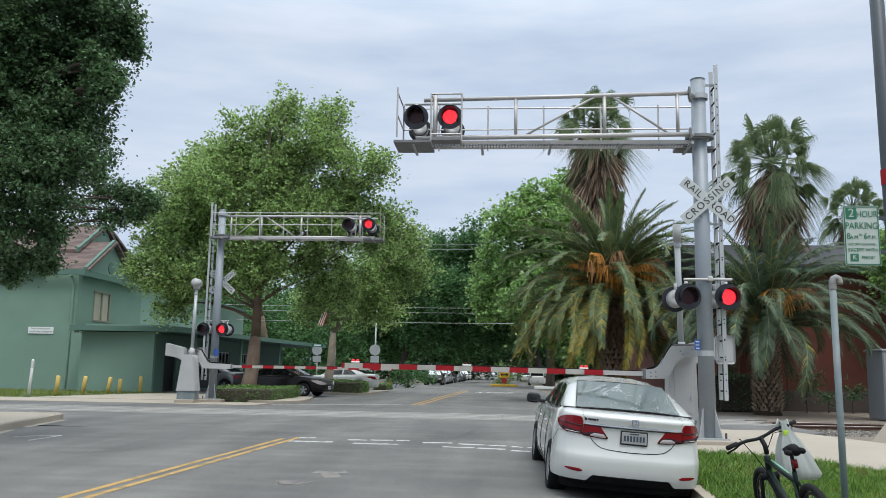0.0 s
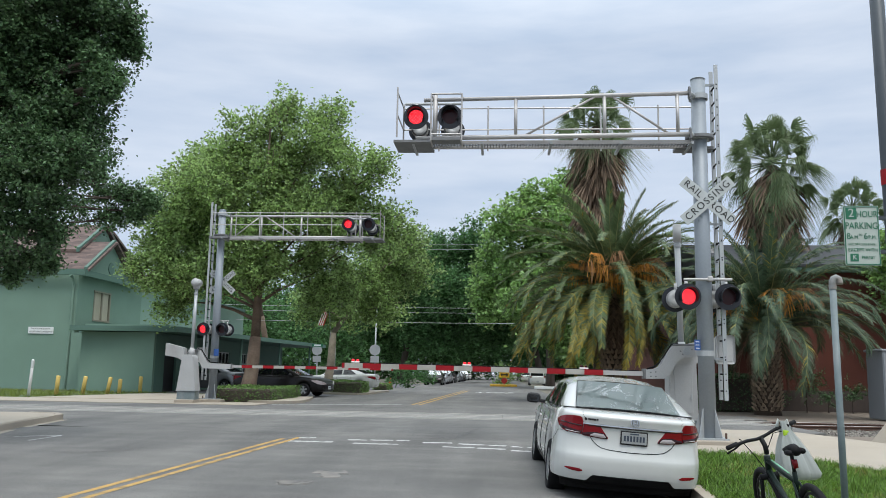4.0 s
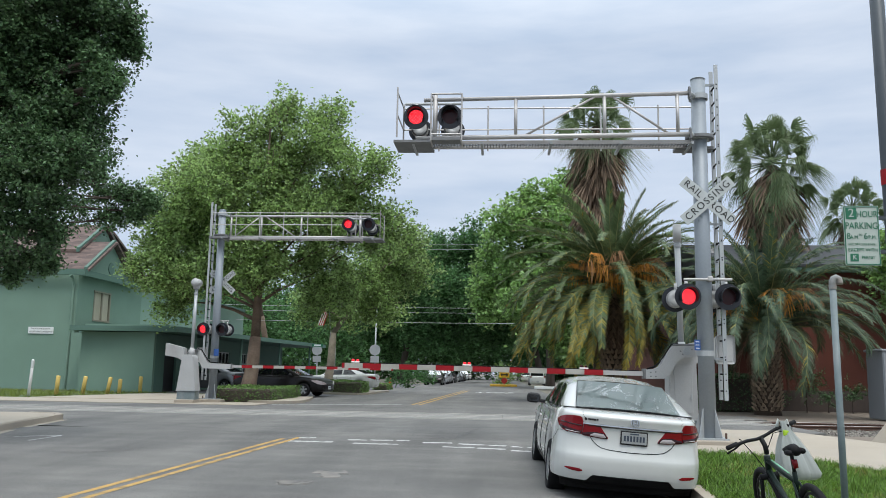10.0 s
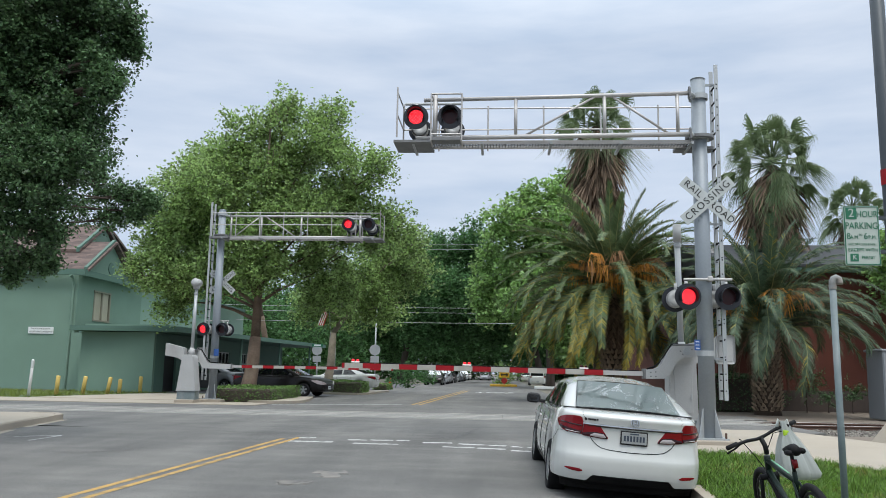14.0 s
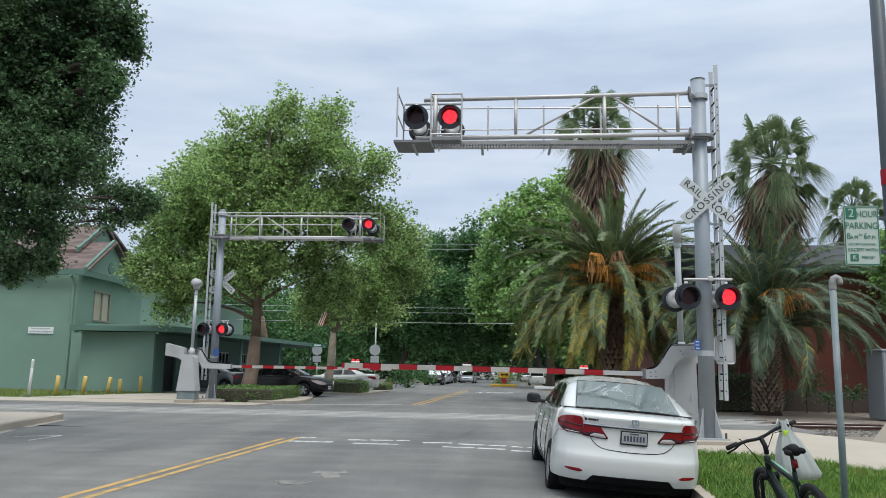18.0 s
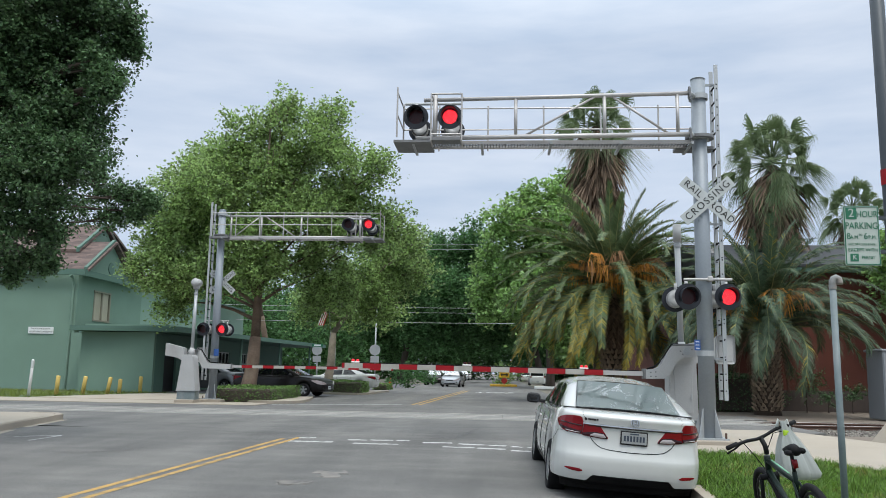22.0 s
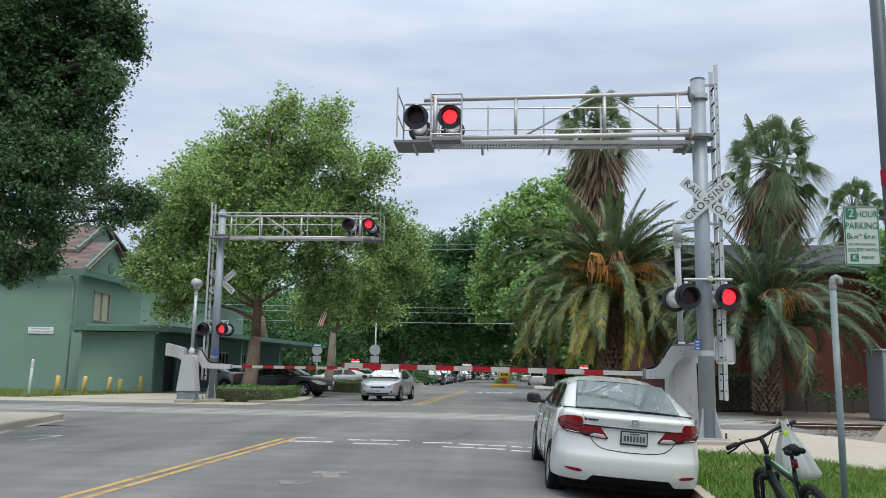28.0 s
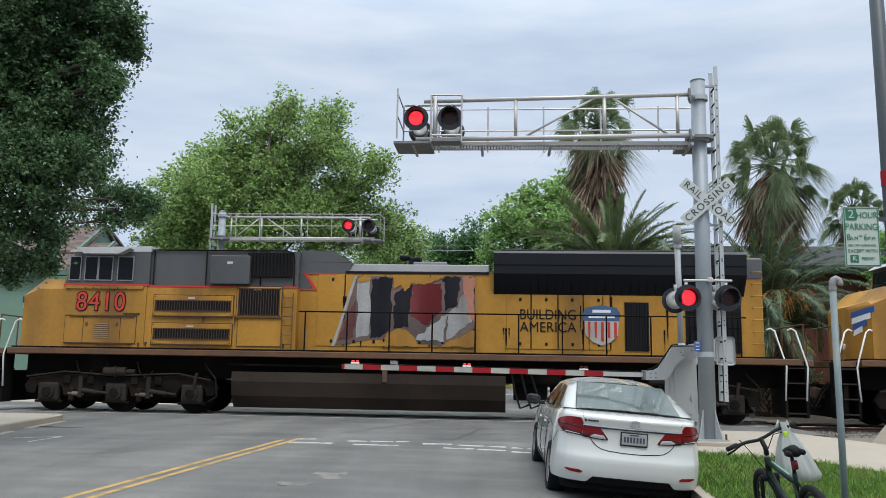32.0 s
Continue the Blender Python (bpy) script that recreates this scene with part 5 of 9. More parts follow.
def branches(bm, fork, blobs, r, seed):
    # a leader rises from the fork; limbs leave it one above the other
    rr = random.Random(seed)
    f = Vector(fork)
    high = max(blobs, key=lambda q: q[2])
    mean = sum((Vector(q[:3]) for q in blobs), Vector()) / len(blobs)
    top = Vector(((mean.x + high[0]) / 2, f.y, max(high[2] - high[3] * 0.3, f.z + 0.5)))
    spine = [f, f.lerp(top, 0.35) + Vector((rr.uniform(-0.2, 0.2), 0, 0)), f.lerp(top, 0.7) + Vector((rr.uniform(-0.3, 0.3), 0, 0)), top]
    limb(bm, spine, r * 1.25, 0.03, 8)
    for x, y, z, q in blobs:
        b = Vector((x, y, z))
        g = max(0.0, min(0.8, (z - f.z) * 0.45 / max(0.5, top.z - f.z)))
        a = f.lerp(top, g)
        mid = a.lerp(b, 0.5) + Vector((rr.uniform(-0.3, 0.3), rr.uniform(-0.3, 0.3), rr.uniform(-0.2, 0.35)))
        limb(bm, [a, a.lerp(mid, 0.5) + Vector((0, 0, 0.1)), mid, b], r * rr.uniform(0.35, 0.6) * (1 - 0.5 * g), 0.02, 7)
        for _ in range(3):
            d = Vector((rr.uniform(-1, 1), rr.uniform(-1, 1), rr.uniform(-0.2, 1))).normalized() * q * 0.9
            limb(bm, [mid.lerp(b, 0.6), b + d * 0.6, b + d], r * 0.2, 0.008, 5)


def tree(name, label, base, fork, blobs, radius, bark, leafmat, per_m3, clump, leaf, seed, tuft=40, depth=2.0, hollow=0.35, split=7):
    t = thing(name, label, "tree", pose(0, 0, 0))
    rr = random.Random(seed)
    blobs = [(x, y + rr.uniform(-1, 1) * depth, z, r) for x, y, z, r in blobs]
    # every bough breaks up into uneven lobes
    lobes = []
    for x, y, z, r in blobs:
        lobes.append((x, y, z, r * 0.62))
        for k in range(split):
            d = Vector((rr.gauss(0, 1), rr.gauss(0, 1), rr.gauss(0, 0.9))).normalized() * r * rr.uniform(0.55, 0.9)
            lobes.append((x + d.x, y + d.y, z + d.z, r * rr.uniform(0.20, 0.46)))
    bm = bmesh.new()
    b, f = Vector(base), Vector(fork)
    limb(bm, [b, b.lerp(f, 0.08) + Vector((0.02, 0, 0)), b.lerp(f, 0.5) + Vector((0.08, 0, 0)), f], radius * 1.25, radius * 0.75, 12)
    branches(bm, f, blobs, radius * 0.55, seed)
    part("trunk", bm, bark, t, "mottled trunk with spreading limbs", True)
    leaves("crown", clumped(lobes, per_m3, clump, seed, hollow, tuft), leaf, leafmat, t, seed)
    return t


TRUNK_A0, TRUNK_A1, TRUNK_B0, TRUNK_B1 = (-11.78, 37.6, -0.05), (-11.6, 38.0, 2.75), (-10.15, 47.4, -0.05), (-9.9, 47.6, 3.45)
SYC = [(-12.1, 43.0, 15.2, 1.4), (-14.4, 43.0, 13.7, 1.8), (-17.2, 43.0, 12.4, 1.9), (-10.3, 43.0, 13.4, 2.3), (-7.7, 43.0, 11.8, 2.0), (-18.3, 43.0, 9.3, 1.8), (-15.8, 43.0, 9.9, 2.9),
       (-12.7, 43.0, 10.9, 3.2), (-9.2, 43.0, 9.6, 2.8), (-6.1, 43.0, 9.0, 1.8), (-18.4, 43.0, 6.2, 1.4), (-16.5, 43.0, 6.5, 2.2), (-13.4, 43.0, 7.1, 2.5), (-10.0, 43.0, 6.8, 2.3), (-17.9, 43.0, 4.9, 1.2)]


def nearer(blobs, f):
    # the same crown seen in the same place, f times as far away
    return [(x * f, y * f, 1.25 + (z - 1.25) * f, r * f) for x, y, z, r in blobs]


tree("sycamore_tree", "large leafy sycamore with a pale mottled trunk", TRUNK_A0, TRUNK_A1, nearer(SYC, 0.895), 0.34, BARK, LEAF_SYC, 330, 0.30, 0.185, 11, 45)
SYC2 = [(-9.0, 56.0, 8.2, 2.8), (-6.6, 56.0, 8.2, 2.2), (-11.3, 56.0, 6.3, 2.2), (-8.1, 56.0, 5.6, 1.9), (-5.9, 56.0, 9.8, 1.4), (-12.8, 56.0, 5.6, 1.6), (-9.7, 56.0, 5.2, 1.6)]
tree("sycamore_tree", "slender sycamore beside a clipped hedge", TRUNK_B0, TRUNK_B1, nearer(SYC2, 0.86), 0.25, BARK_PALE, LEAF_SYC, 210, 0.33, 0.20, 12, 45)
OAK = [(-8.4, 13.0, 7.0, 1.5), (-7.3, 13.0, 7.2, 0.85), (-6.7, 13.0, 7.25, 0.40), (-7.7, 13.0, 5.6, 1.2), (-6.7, 13.0, 6.2, 0.34), (-8.0, 13.0, 4.3, 1.15), (-7.25, 13.0, 4.6, 0.62), (-7.2, 13.0, 5.5, 0.34),
       (-7.9, 13.0, 6.35, 0.9), (-8.9, 13.0, 6.1, 1.0), (-7.1, 13.0, 6.5, 0.6), (-7.7, 13.0, 5.3, 0.6), (-8.1, 13.0, 3.4, 0.5), (-7.65, 13.0, 3.45, 0.36), (-6.6, 13.0, 6.85, 0.2), (-9.6, 13.0, 5.5, 1.6), (-9.8, 13.5, 8.0, 2.0), (-7.5, 13.0, 8.6, 1.3), (-6.62, 13.0, 5.8, 0.2), (-7.95, 13.0, 3.05, 0.2), (-8.5, 13.0, 3.0, 0.35)]
tree("oak_tree", "dark evergreen oak overhanging the street", (-15.5, 13.2, -0.3), (-12.2, 13.2, 5.2), OAK, 0.42, BARK_DARK, LEAF_OAK, 3600, 0.12, 0.075, 13, 55, 0.6, 0.1)
OAK2 = [(-12.1, 24.0, 6.8, 0.6), (-12.8, 24.0, 6.1, 0.65), (-11.5, 24.0, 6.4, 0.4), (-13.9, 24.0, 6.6, 1.0), (-12.0, 24.0, 5.7, 0.35), (-10.9, 24.0, 6.25, 0.28), (-11.3, 24.0, 5.95, 0.25)]
MID = [(-0.0, 80.0, 15.7, 2.5), (2.7, 80.0, 17.4, 2.5), (5.5, 80.0, 18.6, 2.3), (-0.6, 80.0, 11.8, 3.3), (3.3, 80.0, 12.4, 3.9), (6.6, 80.0, 14.1, 3.4), (-1.0, 80.0, 8.3, 2.5), (2.9, 80.0, 7.2, 3.0), (12.7, 80.0, 11.0, 3.4), (9.5, 80, 9, 4), (4.2, 74, 5.5, 2.4), (6.8, 72, 4.5, 2.2), (1.8, 76, 8.0, 2.2), (7.5, 74, 8.0, 2.4)]
tree("shade_tree", "light green street tree beyond the crossing", (4.6, 80, -0.05), (4.4, 80, 5.5), MID, 0.4, BARK_DARK, LEAF_MID, 42, 0.6, 0.45, 14, 55, 2.5)
DARK = [(-18.5, 115.0, 13.8, 4.8), (-13.7, 115.0, 16.3, 4.4), (-8.9, 115.0, 17.9, 4.0), (-4.0, 115.0, 18.0, 4.0), (-15.1, 115.0, 7.4, 5.6), (-8.7, 115.0, 9.6, 6.0), (-2.4, 115.0, 9.8, 5.4), (3.2, 115.0, 9.2, 5.6), (8.6, 115.0, 9.3, 5.6), (-19.9, 115.0, 6.6, 4.0)]
tree("street_tree", "dense dark green trees down the street", (-14.6, 116, -0.05), (-13.2, 116, 6.5), DARK[:6], 0.5, BARK_DARK, LEAF_DARK, 40, 0.8, 0.42, 15, 55, 3)
tree("street_tree", "dense dark green trees down the street", (5.5, 117, -0.05), (4.2, 117, 6.5), DARK[5:9] + [(10, 118, 14, 5)], 0.5, BARK_DARK, LEAF_DARK, 40, 0.8, 0.42, 16, 55, 3)
FAR = [(-34, 150, 8, 8), (-24, 155, 9, 8), (-12, 165, 9, 8), (-3, 175, 10, 8), (8, 160, 9, 8), (18, 150, 10, 8), (30, 140, 8, 8), (-44, 130, 8, 8), (-30, 105, 4, 5), (-38, 98, 4, 5), (-22, 112, 3.5, 4), (-46, 95, 4, 5), (-20, 160, 4, 5), (-8, 165, 4, 5), (14, 160, 4, 5)]
woods = leaves("far_woods", clumped(FAR, 11, 1.2, 17, 0.3), 0.55, LEAF_DARK, None, 17)
tagged(woods, "distant dark green belt of trees", "woods", kind="stuff")
tree("oak_tree", "leafy oak branches over the green building", (-19.5, 20.5, -0.05), (-16.5, 22.4, 5.4), OAK2, 0.2, BARK_DARK, LEAF_OAK, 620, 0.17, 0.10, 18, 40, 0.4, 0.2)
RIGHT = [(14.8, 32.8, 6.4, 1.0), (15.9, 32.8, 6.6, 1.2), (15.1, 32.8, 4.9, 1.1), (16.2, 32.8, 4.4, 1.3), (17.5, 33, 5.5, 1.6)]
tree("garden_tree", "bright green leafy shrub tree against the brick wall", (16.4, 32.9, -0.05), (16.3, 32.9, 3.2), RIGHT, 0.14, BARK_DARK, LEAF_MID, 420, 0.22, 0.16, 19, 40, 0.3)
LEFTB = [(-26, 62, 9.5, 2.4), (-22.5, 62, 10, 2.5), (-19.5, 64, 9, 2.6)]
tree("sycamore_tree", "leafy sycamore behind the green building", (-21, 74, -0.05), (-21.5, 72, 6.0), LEFTB, 0.3, BARK, LEAF_SYC, 70, 0.5, 0.26, 20, 40, 0.6)


def hedge(x0, x1, y0, y1, h, seed, label="clipped green boxwood hedge beside the parking lot", leafy=None):
    t = thing("hedge", label, "hedge", pose(0, 0, 0))
    r = np.random.default_rng(seed)
    core = cube(((x0 + x1) / 2, (y0 + y1) / 2, h * 0.45), (x1 - x0 - 0.2, y1 - y0 - 0.2, h * 0.9), 0.1)
    part("inner_core", core, BARK_DARK, t, "dark inner twigs")
    n = int((x1 - x0) * (y1 - y0) * h * 3600)
    p = np.c_[r.uniform(x0, x1, n), r.uniform(y0, y1, n), r.uniform(0.0, h, n)]
    edge = np.abs((p - ((x0 + x1) / 2, (y0 + y1) / 2, h / 2)) / ((x1 - x0) / 2, (y1 - y0) / 2, h / 2)).max(1)
    p = p[edge > 0.72]
    bump = np.sin(p[:, 0] * 2.3 + seed) * 0.05 + np.sin(p[:, 1] * 3.1) * 0.04
    p[:, 2] *= 1 + bump
    leaves("foliage", p, 0.075, leafy or LEAF_HEDGE, t, seed)
    return t


hedge(-11.2, -8.7, 31.0, 35.6, 0.58, 21)
hedge(-9.7, -7.5, 44.2, 46.8, 0.74, 22)
hedge(-9.0, -7.9, 57.0, 60.0, 0.45, 23)
hedge(7.5, 9.5, 31.9, 33.3, 1.35, 25, "dark dense shrub by the brick wall", LEAF_OAK)
for bx, bw, bh in ((10.55, 0.46, 1.05), (11.7, 0.55, 1.5), (12.5, 0.38, 0.8), (13.4, 0.42, 1.1), (14.6, 0.45, 1.0)):
    sh = thing("shrub", "small dark leafy shrub against the brick wall", "shrub", pose(0, 0, 0), "shrubs by the brick wall")
    part("stem", bar((bx, 33.0, -0.05), (bx, 33.0, bh * 0.7), 0.03, 0.015, 6), BARK_DARK, sh)
    leaves("foliage", clumped([(bx, 33.0, bh * 0.8, bw), (bx + 0.15, 33.0, bh * 0.55, bw * 0.7)], 900, 0.10, int(bx * 10), 0.1, 30), 0.09, LEAF_OAK, sh, int(bx * 7))
shrub = thing("shrub", "arching palm-like shrub at the lot's edge", "shrub", pose(-9.0, 66.0, 0))
leaves("foliage", clumped([(0.8, 0, 0.9, 0.9), (2.0, 0, 0.8, 0.8), (3.0, 1, 0.6, 0.6)], 120, 0.3, 26), 0.5, LEAF_DARK, shrub, 26, 0.16, -0.4)


# ---- palms ----
def frond_mesh(bend, tilt, pairs, leaflet, seed, yellow=0.0, soft=0.25, materials=None):
    # a feather leaf, one metre long, that springs along +x and arches over; tilt is the slope at which it will be set
    rr = random.Random(seed)
    down = Matrix.Rotation(radians(tilt), 3, "Y") @ Vector((0, 0, -1))
    bm = bmesh.new()
    n = 16
    pts = [Vector((0, 0, 0))]
    for k in range(n):
        a = radians(-bend * ((k + 0.5) / n) ** 1.5)
        pts.append(pts[-1] + Vector((math.cos(a), 0.012 * math.sin(k * 0.5 + seed), math.sin(a))) / n)
    tube(bm, pts, [0.0062 * (1 - 0.85 * k / n) for k in range(n + 1)], 5)
    for f_ in bm.faces:
        f_.material_index = 2
    for i in range(pairs):
        f = 0.10 + 0.895 * (i + rr.uniform(-0.3, 0.3)) / pairs
        f = max(0.1, min(0.995, f))
        k = min(n - 1, int(f * n))
        p = pts[k].lerp(pts[k + 1], f * n - k)
        d = (pts[k + 1] - pts[k]).normalized()
        up = d.cross(Vector((0, 1, 0))) * -1
        if up.z < 0:
            up = -up
        size = leaflet * min(1.0, 0.45 + 2.2 * f) * (1.0 if f < 0.6 else 1.0 - 1.35 * (f - 0.6) ** 1.2)
        for s in (-1, 1):
            ln = size * rr.uniform(0.85, 1.12)
            way = (Vector((0, s, 0)) * (1.0 - 0.35 * f) + d * (0.55 + 0.55 * f) + up * rr.uniform(0.05, 0.55)).normalized()
            mid = p + way * ln * 0.55 + down * ln * soft * 0.22
            tip = p + way * ln + down * ln * soft * rr.uniform(0.6, 1.2)
            w = d * 0.0042
            a, b = bm.verts.new(p - w), bm.verts.new(p + w)
            c, e = bm.verts.new(mid + w), bm.verts.new(mid - w)
            g = bm.verts.new(tip)
            old = 1 if rr.random() < yellow * (0.35 + 0.9 * f) else 0
            for face in (bm.faces.new((a, b, c, e)), bm.faces.new((e, c, g))):
                face.material_index = old
    me = bpy.data.meshes.new("frond")
    bm.to_mesh(me)
    bm.free()
    for m in materials or (FROND, FROND_OLD, RACHIS):
        me.materials.append(m)
    return me


# slopes from the upright heart of the crown to the hanging outer ring
SLOPES = (78, 58, 38, 18, 0, -16)
BENDS = (42, 62, 82, 92, 88, 72)
DATE_FRONDS = [[frond_mesh(b + 14 * v, s, 124, 0.088, 30 + 10 * v + k, 0.03 if k < 3 else (0.10, 0.28, 0.62)[k - 3] + 0.12 * v, 0.18 + 0.10 * v) for v in (-1, 0, 1)] for k, (s, b) in enumerate(zip(SLOPES, BENDS))]
SOFT_FRONDS = [[frond_mesh(b + 12 + 14 * v, s, 110, 0.115, 130 + 10 * v + k, 0.02 if k < 4 else 0.10, 0.5 + 0.15 * v, (FROND_BLUE, FROND_OLD, RACHIS)) for v in (-1, 0, 1)] for k, (s, b) in enumerate(zip(SLOPES, BENDS))]
DEAD_FRONDS = [frond_mesh(30, -74, 60, 0.11, 170 + v, 0.5, 0.9, (FROND_DEAD, THATCH_DARK, FROND_DEAD)) for v in range(2)]


def trunk_boots(parent, r, h, seed, material, gap, boot):
    bm = bmesh.new()
    rr = random.Random(seed)
    tube(bm, [(0, 0, -0.05), (0, 0, 0.3), (0, 0, h * 0.5), (0, 0, h)], [r * 1.15, r, r * 0.95, r * 1.1], 14)
    tr = part("trunk", bm, material, parent, "rough palm trunk", True)
    bb = bmesh.new()
    prism(bb, [(-0.085, 0), (0.085, 0), (0.095, 0.08), (0.055, 0.19), (0.02, 0.27), (-0.03, 0.25), (-0.05, 0.18), (-0.095, 0.08)], "y", -0.045, 0.02)
    first = part("leaf_base", bb, PALM_BOOT, tr, "cut leaf base")
    first.data.transform(Matrix.Scale(boot, 4))
    first.matrix_basis = pose(0, -r, 0.1)
    rows = int(h / gap)
    for i in range(rows):
        for k in range(16):
            a = (k + 0.5 * (i % 2)) * 22.5 + rr.uniform(-4, 4)
            m = Matrix.Rotation(radians(a), 4, "Z") @ pose(0, -r * (1.0 + 0.1 * abs(i / rows - 0.5)), 0.15 + i * gap, 35 + rr.uniform(-10, 10), 0, 0)
            again(first, m)
    return tr


def date_palm(label, x, y, trunk_r, trunk_h, length, count, seed, fronds, low, fruit, dead):
    t = thing("date_palm", label, "palm tree", pose(x, y, 0))
    trunk_boots(t, trunk_r, trunk_h, seed, PALM_BARK, 0.24 if trunk_h > 4 else 0.135, 1.0 if trunk_h > 4 else 0.62)
    rr = random.Random(seed)
    for k in range(count):
        f = (k + 0.5) / count
        tilt = 82 - f ** 0.85 * (82 - low) + rr.uniform(-5, 5)
        near = min(range(6), key=lambda i: abs(SLOPES[i] - tilt))
        o = new("frond", rr.choice(fronds[near]))
        o.parent = t
        s = length * rr.uniform(0.88, 1.06) * (0.80 if tilt > 66 else 0.92 if tilt > 45 else 1.0)
        out = 0.18 + 0.22 * f
        a = radians(k * 137.5 + rr.uniform(-14, 14))
        o.matrix_basis = Matrix.LocRotScale((out * math.cos(a), out * math.sin(a), trunk_h + 0.75 - 0.75 * f), Euler((rr.uniform(-0.35, 0.35), radians(-tilt), a), "XYZ"), (s, s, s))
        if near == 5:
            o["label"] = "yellowing drooping frond"
    for k in range(dead):
        o = new("dead_frond", rr.choice(DEAD_FRONDS))
        o.parent = t
        o["label"] = "dry brown hanging frond"
        a = radians(k * 137.5)
        s = length * rr.uniform(0.36, 0.52)
        o.matrix_basis = Matrix.LocRotScale((0.45 * math.cos(a), 0.45 * math.sin(a), trunk_h - 0.1 + rr.uniform(-0.3, 0.3)), Euler((rr.uniform(-0.5, 0.5), radians(62 + rr.uniform(-14, 16)), a), "XYZ"), (s, s, s))
    for k in range(fruit):
        # a stalk that arches out of the crown and lets its strands hang
        a = radians(-96 + 165 * ((k + 0.5) / fruit - 0.5) + rr.uniform(-12, 12))
        d = Vector((math.cos(a), math.sin(a), 0))
        reach, rise = length * rr.uniform(0.20, 0.31), length * rr.uniform(0.10, 0.27)
        top = Vector((0, 0, trunk_h + 0.35)) + d * 0.3
        end = top + d * reach + Vector((0, 0, rise))
        bm = bmesh.new()
        tube(bm, [top, top.lerp(end, 0.5) + Vector((0, 0, rise * 0.3)), end], [0.045, 0.04, 0.03], 5)
        for _ in range(80):
            s = end - d * rr.uniform(0, 0.35) * reach
            q = Vector((rr.gauss(0, 0.16), rr.gauss(0, 0.16), 0)) + d * rr.uniform(0.0, 0.30)
            ln = length * rr.uniform(0.03, 0.21)
            tube(bm, [s, s + q * 0.8 + Vector((0, 0, 0.10)), s + q * 1.6 - Vector((0, 0, ln * 0.45)), s + q * 1.9 - Vector((0, 0, ln))], [0.014, 0.013, 0.012, 0.014], 4)
        part("fruit_stalk", bm, FRUIT if k % 3 != 2 else FRUIT_BROWN, t, "orange fruiting strands" if k % 3 != 2 else "faded brown fruiting strands")
    return t


date_palm("large date palm with arching fronds and orange fruit strands", 5.3, 40.0, 0.50, 5.1, 6.0, 165, 51, DATE_FRONDS, -20, 10, 60)
date_palm("stout date palm with a diamond-patterned trunk by the brick wall", 9.3, 30.0, 0.41, 2.95, 4.3, 104, 52, SOFT_FRONDS, 8, 3, 10)


def fan_mesh(tilt, seed, material, petiole=1.45, r=0.80, arc_=240, n=28, limp=0.75):
    # a pleated fan on a bare stalk; its split tips hang straight down once it is set at the slope tilt
    rr = random.Random(seed)
    down = Matrix.Rotation(radians(tilt), 3, "Y") @ Vector((0, 0, -1))
    fold = rr.uniform(0.2, 1.0)
    petiole *= rr.uniform(0.6, 1.1)
    bm = bmesh.new()
    c = Vector((petiole, 0, 0)) + down * petiole * 0.10
    tube(bm, [(0, 0, 0), Vector((petiole * 0.55, 0, 0)) + down * petiole * 0.02, c], [0.026, 0.018, 0.013], 5)

    def spot(a, s, pleat):
        d = Vector((math.cos(a), math.sin(a) * (1 - fold * 0.35), -fold * abs(math.sin(a)) + fold * 0.2))
        return c + d * r * s * (1 - 0.22 * s ** 3) + Vector((0, 0, pleat)) + down * r * limp * s ** 3.0

    step = radians(arc_) / n
    edge = []
    for k in range(n + 1):
        a = -radians(arc_) / 2 + step * k
        edge.append((bm.verts.new(spot(a, 0.06, 0)), bm.verts.new(spot(a, 0.36 + rr.uniform(-0.05, 0.05), 0.03 if k % 2 else -0.03))))
    for k in range(n):
        (i0, o0), (i1, o1) = edge[k], edge[k + 1]
        bm.faces.new((i0, o0, o1, i1))
        a = -radians(arc_) / 2 + step * (k + 0.5)
        ln = rr.uniform(0.72, 1.16) * (0.80 + 0.20 * math.cos(a))
        m0, m1 = bm.verts.new(spot(a - step * 0.2, 0.70 * ln, 0)), bm.verts.new(spot(a + step * 0.2, 0.70 * ln, 0))
        tip = bm.verts.new(spot(a, ln, 0) + down * r * rr.uniform(0.08, 0.30))
        bm.faces.new((o0, m0, m1, o1))
        bm.faces.new((m0, tip, m1))
    me = bpy.data.meshes.new("fan_leaf")
    bm.to_mesh(me)
    bm.free()
    me.materials.append(material)
    return me


